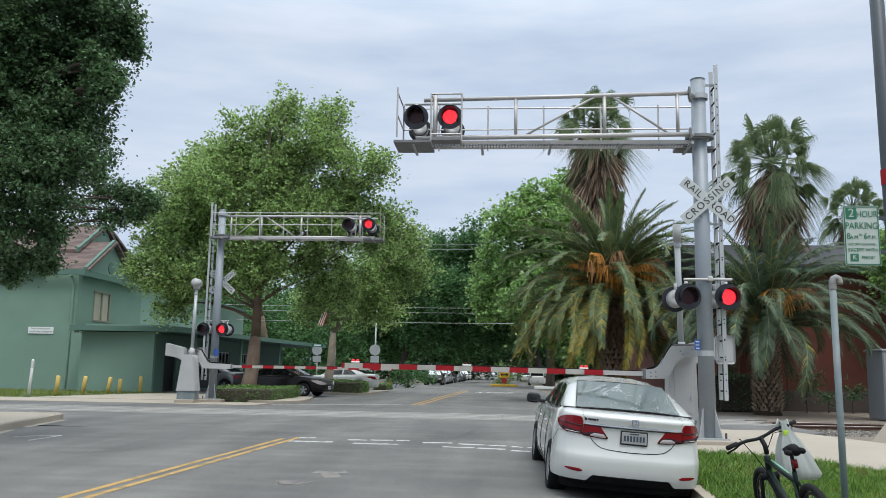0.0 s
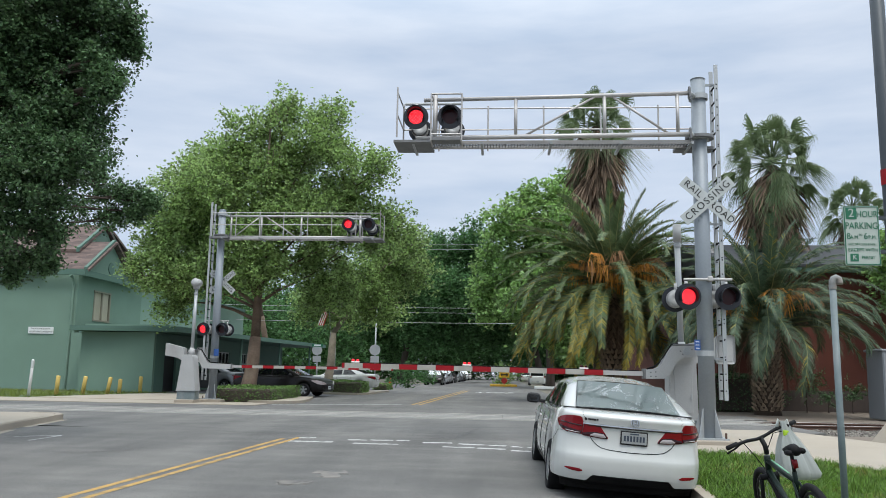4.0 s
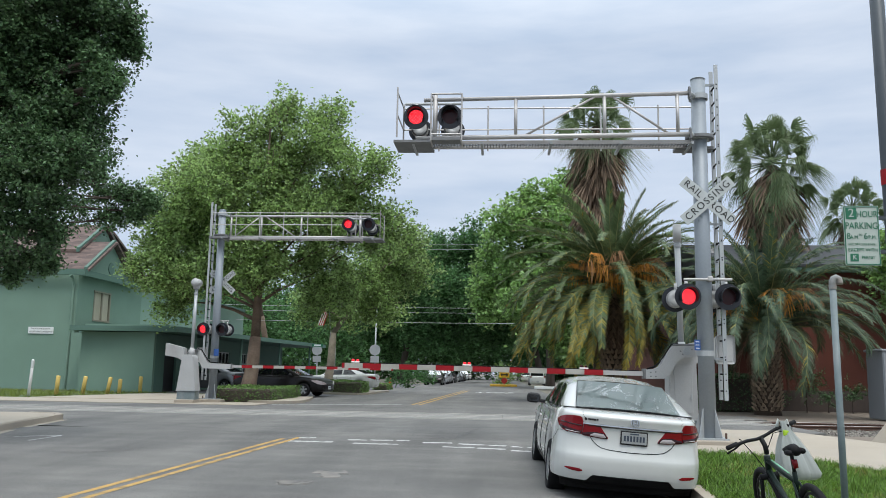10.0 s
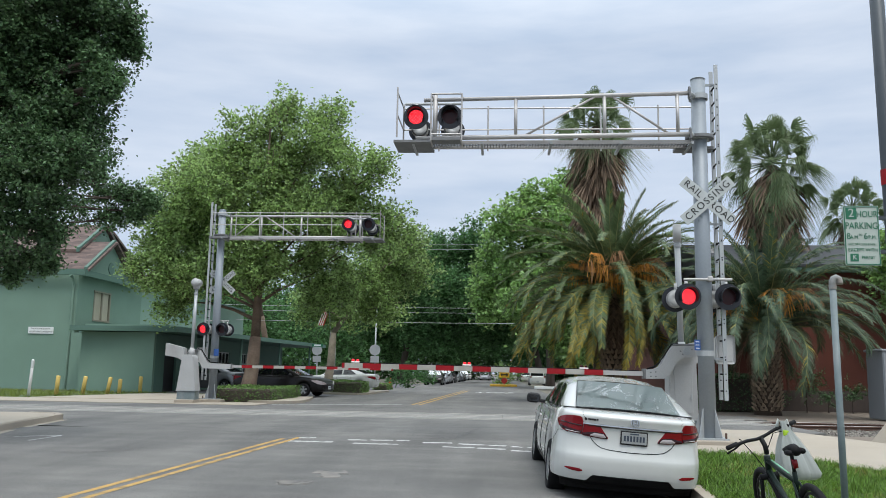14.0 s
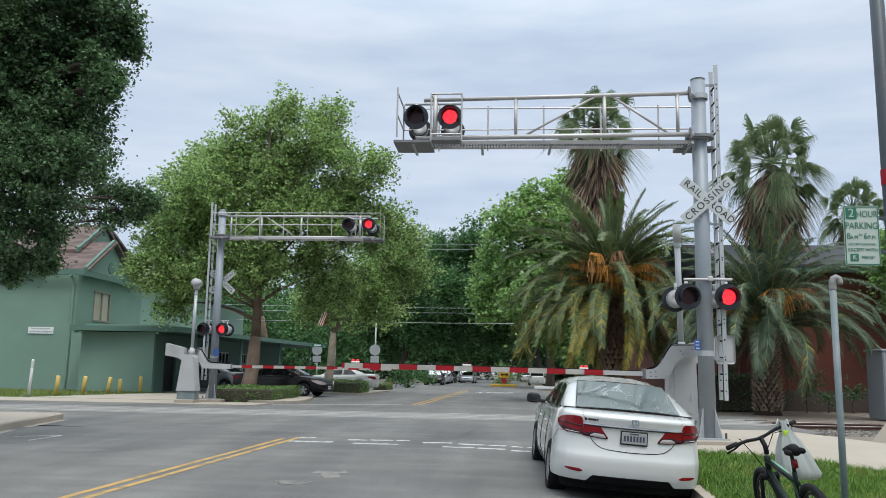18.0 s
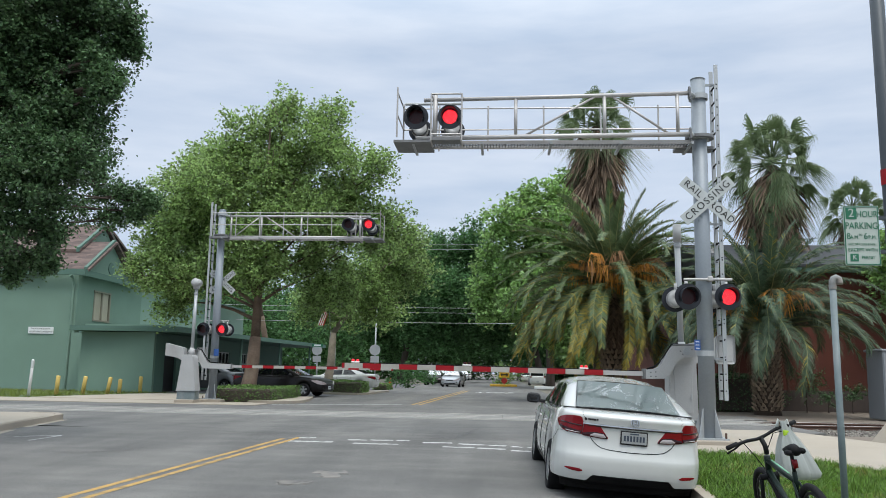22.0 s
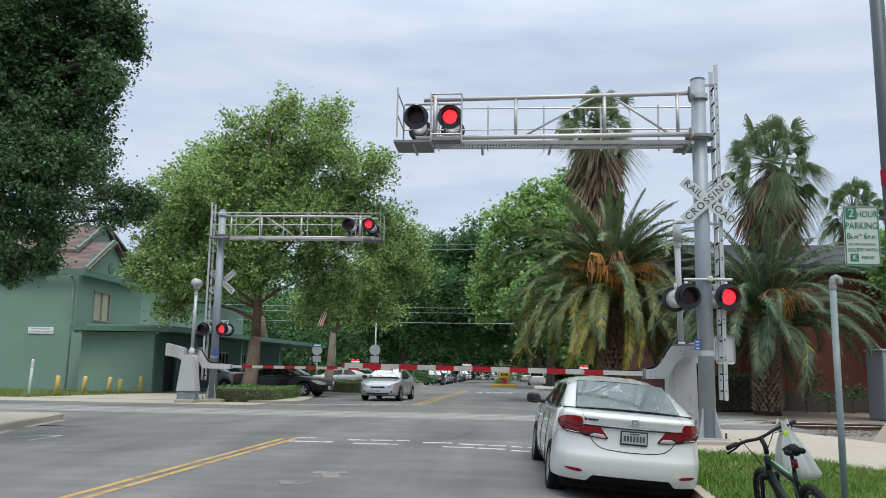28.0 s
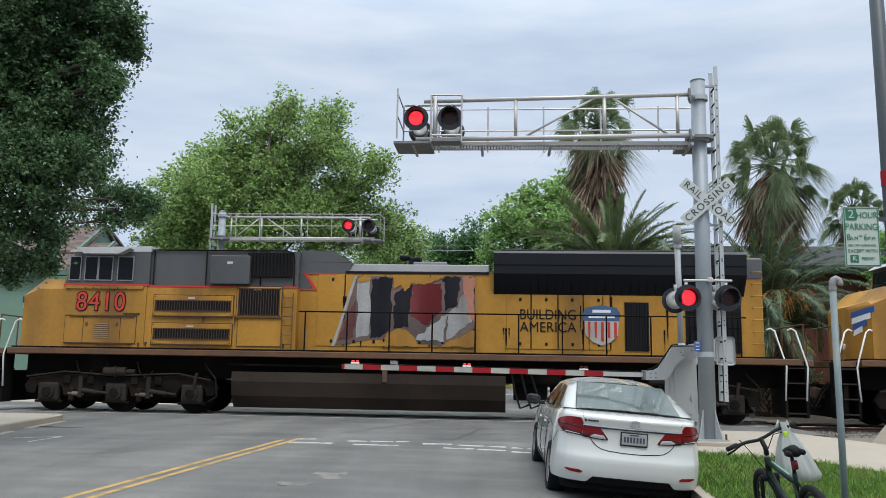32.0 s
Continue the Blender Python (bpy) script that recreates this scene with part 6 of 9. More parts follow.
def thatch_mesh(seed, material):
    # a collapsed dead fan: a short stalk with limp, curling strips
    rr = random.Random(seed)
    down = Matrix.Rotation(radians(-45), 3, "Y") @ Vector((0, 0, -1))
    bm = bmesh.new()
    tube(bm, [(0, 0, 0), (0.5, 0, 0)], [0.024, 0.016], 5)
    for k in range(20):
        a = Vector((0.5 + rr.uniform(-0.05, 0.05), rr.uniform(-0.06, 0.06), 0))
        side = Vector((rr.uniform(-0.12, 0.25), rr.uniform(-0.45, 0.45), 0))
        ln = rr.uniform(0.7, 1.35)
        w = Vector((rr.uniform(-0.3, 0.3), 1, rr.uniform(-0.5, 0.5))).normalized() * rr.uniform(0.018, 0.034)
        p1, p2, p3 = a + side * 0.5 + down * ln * 0.3, a + side + down * ln * 0.7, a + side * rr.uniform(0.8, 1.3) + down * ln
        v = [bm.verts.new(q) for q in (a - w * 0.4, a + w * 0.4, p1 - w, p1 + w, p2 - w * 0.7, p2 + w * 0.7, p3)]
        bm.faces.new((v[0], v[1], v[3], v[2]))
        bm.faces.new((v[2], v[3], v[5], v[4]))
        bm.faces.new((v[4], v[5], v[6]))
    me = bpy.data.meshes.new("dead_leaf")
    bm.to_mesh(me)
    bm.free()
    me.materials.append(material)
    return me


FAN_SLOPES = (72, 42, 14, -14, -42)
FANS = [[fan_mesh(s, 60 + 7 * k + v, FROND_FAN, r=1.12, arc_=190 - 18 * k, limp=0.12 + 0.16 * v + 0.2 * k) for v in range(5)] for k, s in enumerate(FAN_SLOPES)]
FAN_YELLOW = fan_mesh(-60, 99, FROND_OLD, r=1.0, limp=0.9)
THATCH = [thatch_mesh(70 + k, FROND_DEAD if k % 3 else THATCH_DARK) for k in range(6)]


def fan_palm(label, x, y, crown_z, spread, count, skirt, seed, trunk_r=0.28, low=-50, yellow=0, girth=1.0):
    t = thing("fan_palm", label, "palm tree", pose(x, y, 0))
    bm = bmesh.new()
    rr = random.Random(seed)
    tube(bm, [(0, 0, -0.05), (0.05, 0, crown_z * 0.4), (0.0, 0, crown_z * 0.8), (0, 0, crown_z)], [trunk_r * 1.3, trunk_r, trunk_r * 0.9, trunk_r * 0.8], 12)
    part("trunk", bm, PALM_BARK, t, "slim brown palm trunk", True)
    for k in range(count):
        f = (k + 0.5) / count
        tilt = 84 - (84 - low) * f ** 0.85 + rr.uniform(-15, 15)
        s = spread * rr.uniform(0.72, 1.14)
        near = min(range(5), key=lambda i: abs(FAN_SLOPES[i] - tilt))
        o = new("fan_leaf", rr.choice(FANS[near]))
        o.parent = t
        o.matrix_basis = Matrix.LocRotScale((0, 0, crown_z + 0.35 * (1 - f)), Euler((rr.uniform(-1.1, 1.1), radians(-tilt), radians(k * 137.5 + rr.uniform(-25, 25))), "XYZ"), (s, s, s))
    for k in range(yellow):
        o = new("fan_leaf", FAN_YELLOW)
        o.parent = t
        o["label"] = "yellow dying fan leaf"
        o.matrix_basis = Matrix.LocRotScale((0, 0, crown_z - 0.1), Euler((0.1, radians(58), radians(-95 + 70 * k)), "XYZ"), (spread * 0.85, spread * 0.85, spread * 0.85))
    for k in range(int(skirt * 60)):
        f = rr.random()
        s = rr.uniform(0.8, 1.25) * girth * (1.25 - 0.35 * f)
        o = new("dead_leaf", rr.choice(THATCH))
        o.parent = t
        o["label"] = "dead brown hanging leaf"
        o.matrix_basis = Matrix.LocRotScale((0, 0, crown_z - f * skirt), Euler((rr.uniform(-0.4, 0.4), radians(45 + rr.uniform(-24, 22)), radians(k * 137.5)), "XYZ"), (s, s, s))
    return t


fan_palm("tall shaggy fan palm with a thick skirt of dead leaves", 5.3, 46.0, 15.35, 1.15, 78, 5.6, 81, low=-66, girth=1.35)
fan_palm("fan palm with drooping leaves and brown thatch", 12.4, 38.0, 11.0, 1.15, 84, 2.6, 82, low=-66, yellow=1, girth=1.35)
fan_palm("distant fan palm behind the brick building", 23.0, 55.0, 12.2, 1.05, 60, 2.2, 83)


# ---- vehicles ----
def curve_at(rows, y):
    # smooth value of a profile [(y, value)] at y
    if y <= rows[0][0]:
        return rows[0][1]
    for (a, u), (b, v) in zip(rows, rows[1:]):
        if y <= b:
            f = (y - a) / (b - a)
            return u + (v - u) * f
    return rows[-1][1]


SEAT_PALE = mat("pale_grey_upholstery", (0.42, 0.44, 0.43), 0.85, 0, 0.1, 4, 60, 0.1)
SEAL = mat("dark_window_seal", (0.03, 0.032, 0.034), 0.4, 0, 0.1, 4, 40, 0)


def bevelled_ring(w, h, d):
    # a rounded rectangular ring, flat to the -y side
    bm = bmesh.new()
    pts = []
    for k in range(24):
        a = k * math.tau / 24
        c, q = math.cos(a), math.sin(a)
        pts.append((math.copysign(abs(c) ** 0.55, c) * w / 2, math.copysign(abs(q) ** 0.55, q) * h / 2))
    loops = [[bm.verts.new((x * f, y, z * f)) for x, z in pts] for f, y in ((1, d / 2), (1, -d / 2), (0.82, -d / 2), (0.82, d / 2))]
    for i in range(4):
        u, v = loops[i], loops[(i + 1) % 4]
        for k in range(24):
            bm.faces.new((u[k], u[(k + 1) % 24], v[(k + 1) % 24], v[k]))
    bmesh.ops.recalc_face_normals(bm, faces=bm.faces[:])
    return bm


def car(name, label, m, paint, length=4.55, width=1.755, top=1.435, kind="sedan", glass=None, rear_glass=None, group="", wheel_r=0.32, detail=True, cut=None):
    # stands on z = 0, faces +y, origin under its middle
    t = thing(name, label, "car", m, group)
    L, W = length / 2, width / 2
    ra, fa = -L + 0.21 * length, L - 0.20 * length
    if kind == "sedan":
        deck = [(yy, zz * top / 1.435) for yy, zz in [(-L, 0.62), (-L + 0.015, 0.90), (-L + 0.05, 1.02), (-L + 0.14, 1.055), (-L + 0.55, 1.07), (-L + 1.2, 1.02), (0.0, 0.97), (0.9, 0.985), (L - 0.9, 0.93), (L - 0.35, 0.845), (L - 0.08, 0.745), (L, 0.60)]]
        house = [(-L + 0.62, 1.05 * top / 1.435, 0.0), (-L + 1.48, top - 0.03, 1.0), (-0.25, top, 1.0), (0.30, top - 0.03, 1.0), (1.18, 0.985, 0.0)]
    elif kind == "suv":
        deck = [(-L, 0.70), (-L + 0.04, 1.08), (-L + 0.2, 1.10), (0.0, 1.08), (0.9, 1.08), (L - 0.9, 1.03), (L - 0.25, 0.92), (L - 0.05, 0.75), (L, 0.6)]
        house = [(-L + 0.06, 1.08, 0.0), (-L + 0.45, top - 0.05, 1.0), (-0.3, top, 1.0), (0.25, top - 0.04, 1.0), (0.95, 1.08, 0.0)]
    else:
        deck = [(-L, 0.75), (-L + 0.05, 1.05), (-0.3, 1.05), (0.9, 1.08), (L - 0.9, 1.05), (L - 0.2, 0.98), (L - 0.03, 0.8), (L, 0.65)]
        house = [(-0.75, 1.05, 0.0), (-0.55, top - 0.04, 1.0), (0.1, top, 1.0), (0.5, top - 0.05, 1.0), (1.15, 1.07, 0.0)]
    plan = [(-L, 0.62 * W), (-L + 0.03, 0.75 * W), (-L + 0.12, 0.86 * W), (-L + 0.35, 0.94 * W), (-L + 0.75, 0.98 * W), (-0.5, W), (0.6, W), (L - 0.6, 0.975 * W), (L - 0.25, 0.90 * W), (L - 0.08, 0.78 * W), (L, 0.60 * W)]
    if cut:
        # the tail is shaped on its own; the sides run straight back to it
        plan = [(-L, 0.97 * W), (-L + 0.6, 0.995 * W), (-0.5, W)] + plan[6:]
        house = [(-1.76, 1.080, 0.0), (-1.02, top - 0.05, 1.0), (-0.40, top, 1.0), (0.25, top - 0.03, 1.0), (1.15, 0.99, 0.0)]
    under = [(-L, 0.36), (-L + 0.06, 0.23), (-L + 0.3, 0.21), (-0.8, 0.20), (0.9, 0.19), (L - 0.4, 0.22), (L - 0.05, 0.28), (L, 0.36)]
    R = wheel_r + 0.05
    ys = sorted(set([round(-L + length * k / 84, 4) for k in range(85)] + [r[0] for r in deck] + [r[0] for r in plan]))
    if cut:
        ys = [y for y in ys if y >= -L + cut]
    bm = bmesh.new()
    rings = []
    for y in ys:
        zt, w, zb = curve_at(deck, y), curve_at(plan, y), curve_at(under, y)
        for c in (ra, fa):
            if abs(y - c) < R:
                zb = max(zb, wheel_r + math.sqrt(R * R - (y - c) ** 2))
        zb = min(zb, zt - 0.12)
        h = zt - zb
        half = [(0.0, zb), (w * 0.90, zb), (w * 0.975, zb + 0.10 * h), (w, zb + 0.36 * h), (w * 0.992, zb + 0.62 * h), (w * 0.965, zb + 0.78 * h), (w * 0.945, zt - 0.05 * h), (w * 0.89, zt - 0.01), (w * 0.6, zt + 0.012), (0.0, zt + 0.018)]
        tuck = max(0.0, 1 - (y + L) / 0.35) if kind == "sedan" else 0.0
        ring = [bm.verts.new((x, y + tuck * 0.32 * max(0.0, 0.52 - z), z)) for x, z in half] + [bm.verts.new((-x, y + tuck * 0.32 * max(0.0, 0.52 - z), z)) for x, z in half[-2:0:-1]]
        rings.append(ring)
    n = len(rings[0])
    for u, v in zip(rings, rings[1:]):
        for k in range(n):
            bm.faces.new((u[k], u[(k + 1) % n], v[(k + 1) % n], v[k]))
    bm.faces.new(rings[0])
    bm.faces.new(rings[-1])
    bmesh.ops.recalc_face_normals(bm, faces=bm.faces[:])
    body = part("body", bm, paint, t, "", True)
    # cabin: pillars and roof over a ring of panes
    g = []
    for y, z, f in house:
        zb = curve_at(deck, y) + 0.0
        wb, wt = curve_at(plan, y) * (0.88 if cut else 0.90), W * (0.70 if cut else 0.655)
        g.append((y, zb, z, wb, wt, f))
    bm = bmesh.new()
    rows = []
    steps = 8
    dense = []
    for (a, b) in zip(g, g[1:]):
        for k in range(steps):
            f = k / steps
            q = [a[i] + (b[i] - a[i]) * f for i in range(6)]
            dense.append(q)
    dense.append(list(g[-1]))
    peak = top
    for y, zb, z, wb, wt, f in dense:
        zl = max(z, zb + 0.001)
        hh = (zl - zb) / max(0.01, peak - zb)
        hh = max(0.0, min(1.0, hh))
        wz = wb + (wt - wb) * hh
        rows.append([bm.verts.new(p) for p in ((wb, y, zb - 0.03), (wz + 0.012, y, zl - (0.085 if cut else 0.05) * hh), (wz * (0.80 if cut else 0.90), y, zl - (0.022 if cut else 0.012) * hh), (wz * 0.45, y, zl + 0.012 * hh), (0, y, zl + 0.016 * hh),
                                                (-wz * 0.45, y, zl + 0.012 * hh), (-wz * (0.80 if cut else 0.90), y, zl - (0.022 if cut else 0.012) * hh), (-wz - 0.012, y, zl - (0.085 if cut else 0.05) * hh), (-wb, y, zb - 0.03))])
    for u, v in zip(rows, rows[1:]):
        for k in range(8):
            bm.faces.new((u[k], u[k + 1], v[k + 1], v[k]))
    bmesh.ops.recalc_face_normals(bm, faces=bm.faces[:])
    glass, rear_glass = glass or CAR_GLASS, rear_glass or glass or CAR_GLASS
    for f in bm.faces:
        c = f.calc_center_median()
        side = abs(f.normal.x) > 0.55 and abs(c.x) > W * 0.5
        ends = not (g[1][0] - 0.02 < c.y < g[-2][0] + 0.02)
        f.material_index = 0
        if ends and abs(c.x) < W * 0.72 and not side:
            f.material_index = 1
    if cut:
        gone = [f for f in bm.faces if f.material_index == 1 and abs(f.calc_center_median().x) < W * 0.66 * (1.0 if f.calc_center_median().z < 1.25 else 0.9)]
        bmesh.ops.delete(bm, geom=gone, context="FACES")
        for f in bm.faces:
            f.material_index = 0
    cabin = part("roof", bm, [paint, TRIM_BLACK], body, "", True)

    def pane(nm, a, b, c, d, material, out):
        bm = bmesh.new()
        q = [Vector(p) + Vector(out) for p in (a, b, c, d)]
        grid = []
        for i in range(7):
            grid.append([])
            for j in range(4):
                e0, e1 = q[0].lerp(q[1], i / 6), q[3].lerp(q[2], i / 6)
                p = e0.lerp(e1, j / 3)
                bow = 1 - (2 * i / 6 - 1) ** 2
                grid[-1].append(bm.verts.new(p + Vector(out) * 0.6 * bow))
        for u, v in zip(grid, grid[1:]):
            for j in range(3):
                bm.faces.new((u[j], u[j + 1], v[j + 1], v[j]))
        bmesh.ops.solidify(bm, geom=bm.faces[:], thickness=0.004)
        bm.normal_update()
        for e in bm.edges:
            if len(e.link_faces) == 2 and e.calc_face_angle() > 0.5:
                e.smooth = False
        return part(nm, bm, material, cabin, "", True)

    def at(y, hgt, side):
        z0, z1 = curve_at(deck, y), max(curve_at([(r[0], r[1]) for r in house], y), curve_at(deck, y))
        hh = max(0, (z1 - z0) / (peak - z0))
        wb, wz = curve_at(plan, y) * 0.90, 0
        wz = wb + (W * 0.655 - wb) * hh
        z = z0 - 0.01 + (z1 - 0.05 - z0) * hgt
        x = wb + (wz + 0.012 - wb) * hgt
        return Vector((side * x, y, z))

    y0, y1, y2, y3, y4 = [r[0] for r in house]
    wt, wr0, wf0 = W * 0.60, curve_at(plan, y0) * 0.80, curve_at(plan, y4) * 0.80
    d = 0.10
    if cut:
        wt, wr0, d = W * 0.615, 0.62, -0.05
    zr, zf = house[0][1], house[4][1]
    if cut:
        pane("window_seal", (-wr0 - 0.008, y0 - 0.04, zr - 0.018), (wr0 + 0.008, y0 - 0.04, zr - 0.018), (wt + 0.008, y1 - 0.035, house[1][1] - 0.018), (-wt - 0.008, y1 - 0.035, house[1][1] - 0.018), SEAL, (0, -0.009, 0.016))
    pane("rear_window", (-wr0, y0 + d * (y1 - y0), zr + d * (house[1][1] - zr)), (wr0, y0 + d * (y1 - y0), zr + d * (house[1][1] - zr)), (wt, y1 - 0.06, house[1][1] - 0.03), (-wt, y1 - 0.06, house[1][1] - 0.03), rear_glass, (0, -0.012, 0.022))
    pane("windscreen", (-wf0, y4 - 0.06, zf + 0.03), (wf0, y4 - 0.06, zf + 0.03), (wt, y3 + 0.05, house[3][1] - 0.035), (-wt, y3 + 0.05, house[3][1] - 0.035), glass, (0, 0.008, 0.012))
    for s in (-1, 1):
        ym = (y1 + y3) / 2 + 0.05
        o = (s * 0.016, 0, 0.004)
        if kind == "pickup":
            pane("side_window", at(y1, 0.12, s), at(y3 + 0.25, 0.12, s), at(y3, 0.86, s), at(y1 + 0.02, 0.88, s), glass, o)
        else:
            pane("side_window", at(ym + 0.04, 0.10, s), at(y3 + 0.62, 0.10, s), at(y3 + 0.08, 0.86, s), at(ym + 0.02, 0.9, s), glass, o)
            pane("side_window", at(y1 - 0.25 if kind == "sedan" else y1 + 0.1, 0.10, s), at(ym - 0.05, 0.10, s), at(ym - 0.04, 0.9, s), at(y1 + 0.15, 0.88, s), glass, o)
    # wheels
    tyre_bm = bmesh.new()
    prof = [(0.205, -0.10), (wheel_r - 0.03, -0.105), (wheel_r - 0.008, -0.085), (wheel_r, -0.05), (wheel_r, 0.05), (wheel_r - 0.008, 0.085), (wheel_r - 0.03, 0.105), (0.205, 0.10)]
    rr = []
    for k in range(28):
        a = k * math.tau / 28
        rr.append([tyre_bm.verts.new((x, q * math.cos(a), q * math.sin(a))) for q, x in prof])
    for k in range(28):
        u, v = rr[k], rr[(k + 1) % 28]
        for j in range(len(prof)):
            tyre_bm.faces.new((u[j], u[(j + 1) % 8], v[(j + 1) % 8], v[j]))
    bmesh.ops.recalc_face_normals(tyre_bm, faces=tyre_bm.faces[:])
    rim_bm = bmesh.new()
    for k in range(5):
        a = k * math.tau / 5
        for da in (-0.16, 0.16):
            rot = Matrix.Rotation(a + da, 3, "X")
            box(rim_bm, rot @ Vector((0.085, 0, 0.11)), (0.03, 0.035, 0.20), 0.0, rot)
    rod(rim_bm, (0.05, 0, 0), (0.10, 0, 0), 0.045, None, 12)
    for j in range(20):
        a, b = j * math.tau / 20, (j + 1) * math.tau / 20
        rod(rim_bm, (0.09, 0.205 * math.cos(a), 0.205 * math.sin(a)), (0.09, 0.205 * math.cos(b), 0.205 * math.sin(b)), 0.008, None, 5)
    wheels = []
    for y in (ra, fa):
        for s in (1, -1):
            if not wheels:
                tyre = part("wheel", tyre_bm, RUBBER, t, "black tyre", True)
                rim = part("rim", rim_bm, RIM_ALLOY, tyre, "silver alloy rim")
                # solid black disc added for the darkness inside the wheel
                hub = part("brake_drum", bar((-0.06, 0, 0), (0.05, 0, 0), 0.20, None, 20), TRIM_BLACK, tyre, "black disc for the dark hollow behind the spokes")
                w = tyre
            else:
                w = again(wheels[0], Matrix(), t)
                again(rim, Matrix(), w)
                again(hub, Matrix(), w)
            w.matrix_basis = pose(s * (W - 0.11), y, wheel_r, 0, 0, 0 if s > 0 else 180)
            wheels.append(w)
    part("underbody", cube((0, 0.0 if not cut else 0.06, 0.42 if not cut else 0.36), (W * 1.5, length * 0.86, 0.34)), BLACK, t)
    # doors: thin shut lines and handles
    if kind != "pickup":
        for s in (-1, 1):
            for y in (ra + 0.55, 0.08, fa - 0.42):
                w_ = curve_at(plan, y)
                zt = curve_at(deck, y)
                pts = [Vector((s * (w_ * q + 0.001), y + dy, 0.25 + (zt - 0.30) * hh)) for q, hh, dy in ((0.985, 0.02, 0), (1.0, 0.36, 0), (0.993, 0.62, 0), (0.962, 0.85, 0), (0.94, 1.0, 0))]
                ln = bmesh.new()
                tube(ln, pts, 0.006, 4)
                part("shut_line", ln, BLACK, body)
            for y in (ra + 0.72, 0.25):
                h = part("door_handle", cube((s * (W * 0.995 + 0.012), y, 0.82), (0.03, 0.17, 0.03), 0.01), paint, body)
    for s in (-1, 1):
        mm = part("mirror", cube((s * (W + 0.09), house[3][0] + 0.50, 1.02), (0.21, 0.12, 0.15), 0.056), TRIM_BLACK, body, "door mirror", True)
        part("mirror_glass", cube((s * (W + 0.09), house[3][0] + 0.443, 1.02), (0.16, 0.004, 0.10)), DARK_GLASS, mm)
        part("mirror_foot", cube((s * (W - 0.03), house[3][0] + 0.52, 0.98), (0.12, 0.06, 0.05), 0.015), TRIM_BLACK, mm)

    def wrap(nm, path, material, label_, out=0.012, parent_=body):
        # a lamp that follows the body's corner: path of (x, y, z low, z high)
        obs = []
        for s in (-1, 1):
            bm = bmesh.new()
            cols = []
            for i, (x, y, z0_, z1_) in enumerate(path):
                c = Vector((s * x, y))
                nrm = Vector((c.x / W * 0.7, c.y / L)).normalized() * out
                cols.append([bm.verts.new((c.x + nrm.x, c.y + nrm.y, z0_)), bm.verts.new((c.x + nrm.x, c.y + nrm.y, z1_)), bm.verts.new((c.x - nrm.x * 3, c.y - nrm.y * 3, z1_)), bm.verts.new((c.x - nrm.x * 3, c.y - nrm.y * 3, z0_))])
            for u, v in zip(cols, cols[1:]):
                for k in range(4):
                    bm.faces.new((u[k], u[(k + 1) % 4], v[(k + 1) % 4], v[k]))
            bm.faces.new(cols[0])
            bm.faces.new(cols[-1])
            bmesh.ops.recalc_face_normals(bm, faces=bm.faces[:])
            obs.append(part(nm, bm, material, parent_, label_))
        return obs

    def corner(y):
        return curve_at(plan, y)

    if cut:
        pass
    elif kind == "sedan":
        wrap("tail_light", [(corner(-L + 0.50) * 0.985, -L + 0.50, 0.885, 0.92), (corner(-L + 0.30) * 0.985, -L + 0.30, 0.82, 0.945), (corner(-L + 0.12), -L + 0.12, 0.755, 0.945), (corner(-L + 0.03), -L + 0.03, 0.73, 0.925), (W * 0.62, -L - 0.002, 0.715, 0.875)], TAIL_RED, "red wraparound tail light")
        wrap("tail_light", [(W * 0.612, -L - 0.004, 0.715, 0.868), (W * 0.52, -L - 0.006, 0.712, 0.815), (W * 0.40, -L - 0.006, 0.71, 0.735)], TAIL_RED, "red inner tail light")
        if detail:
            wrap("reversing_light", [(W * 0.74, -L + 0.018, 0.735, 0.775), (W * 0.60, -L - 0.004, 0.722, 0.765), (W * 0.46, -L - 0.01, 0.716, 0.745)], TAIL_CLEAR, "pale reversing strip", 0.018)
    else:
        wrap("tail_light", [(corner(-L + 0.12), -L + 0.12, 0.85, 1.08), (corner(-L + 0.03), -L + 0.02, 0.85, 1.08)], TAIL_RED, "red tail light")
    wrap("headlight", [(corner(L - 0.55), L - 0.55, 0.74, 0.79), (corner(L - 0.3), L - 0.3, 0.62, 0.79), (corner(L - 0.1), L - 0.1, 0.58, 0.74), (W * 0.66, L - 0.03, 0.575, 0.71), (W * 0.44, L - 0.01, 0.575, 0.63)], TAIL_CLEAR, "clear headlight", 0.02)
    for y, s in ((-L - 0.012, -1), (L + 0.004, 1)):
        if cut and s < 0:
            continue
        z = 0.755 if s < 0 and kind == "sedan" else 0.44
        pl = part("number_plate", cube((0, y, z), (0.31, 0.012, 0.16), 0.004), SIGN_GREY, body, "white number plate with bars")
        for k in range(6):
            part("character_bar", cube((-0.105 + k * 0.042, y + s * 0.007, z), (0.026, 0.004, 0.07)), PLATE_BLUE, pl)
    gr_ = part("grille", cube((0, L - 0.008, 0.60), (W * 0.74, 0.05, 0.09), 0.02), TRIM_BLACK, body, "dark front grille")
    part("grille_bar", cube((0, L + 0.02, 0.615), (W * 0.72, 0.016, 0.022), 0.005), CHROME, gr_, "chrome grille bar")
    part("lower_intake", cube((0, L - 0.035, 0.335), (W * 1.15, 0.07, 0.085), 0.02), TRIM_BLACK, body)
    for s in (-1, 1):
        part("fog_light", bar((s * W * 0.68, L - 0.14, 0.40), (s * W * 0.68, L - 0.03, 0.40), 0.05, None, 12), TRIM_BLACK, body)
    t["wheels"] = 4
    return t


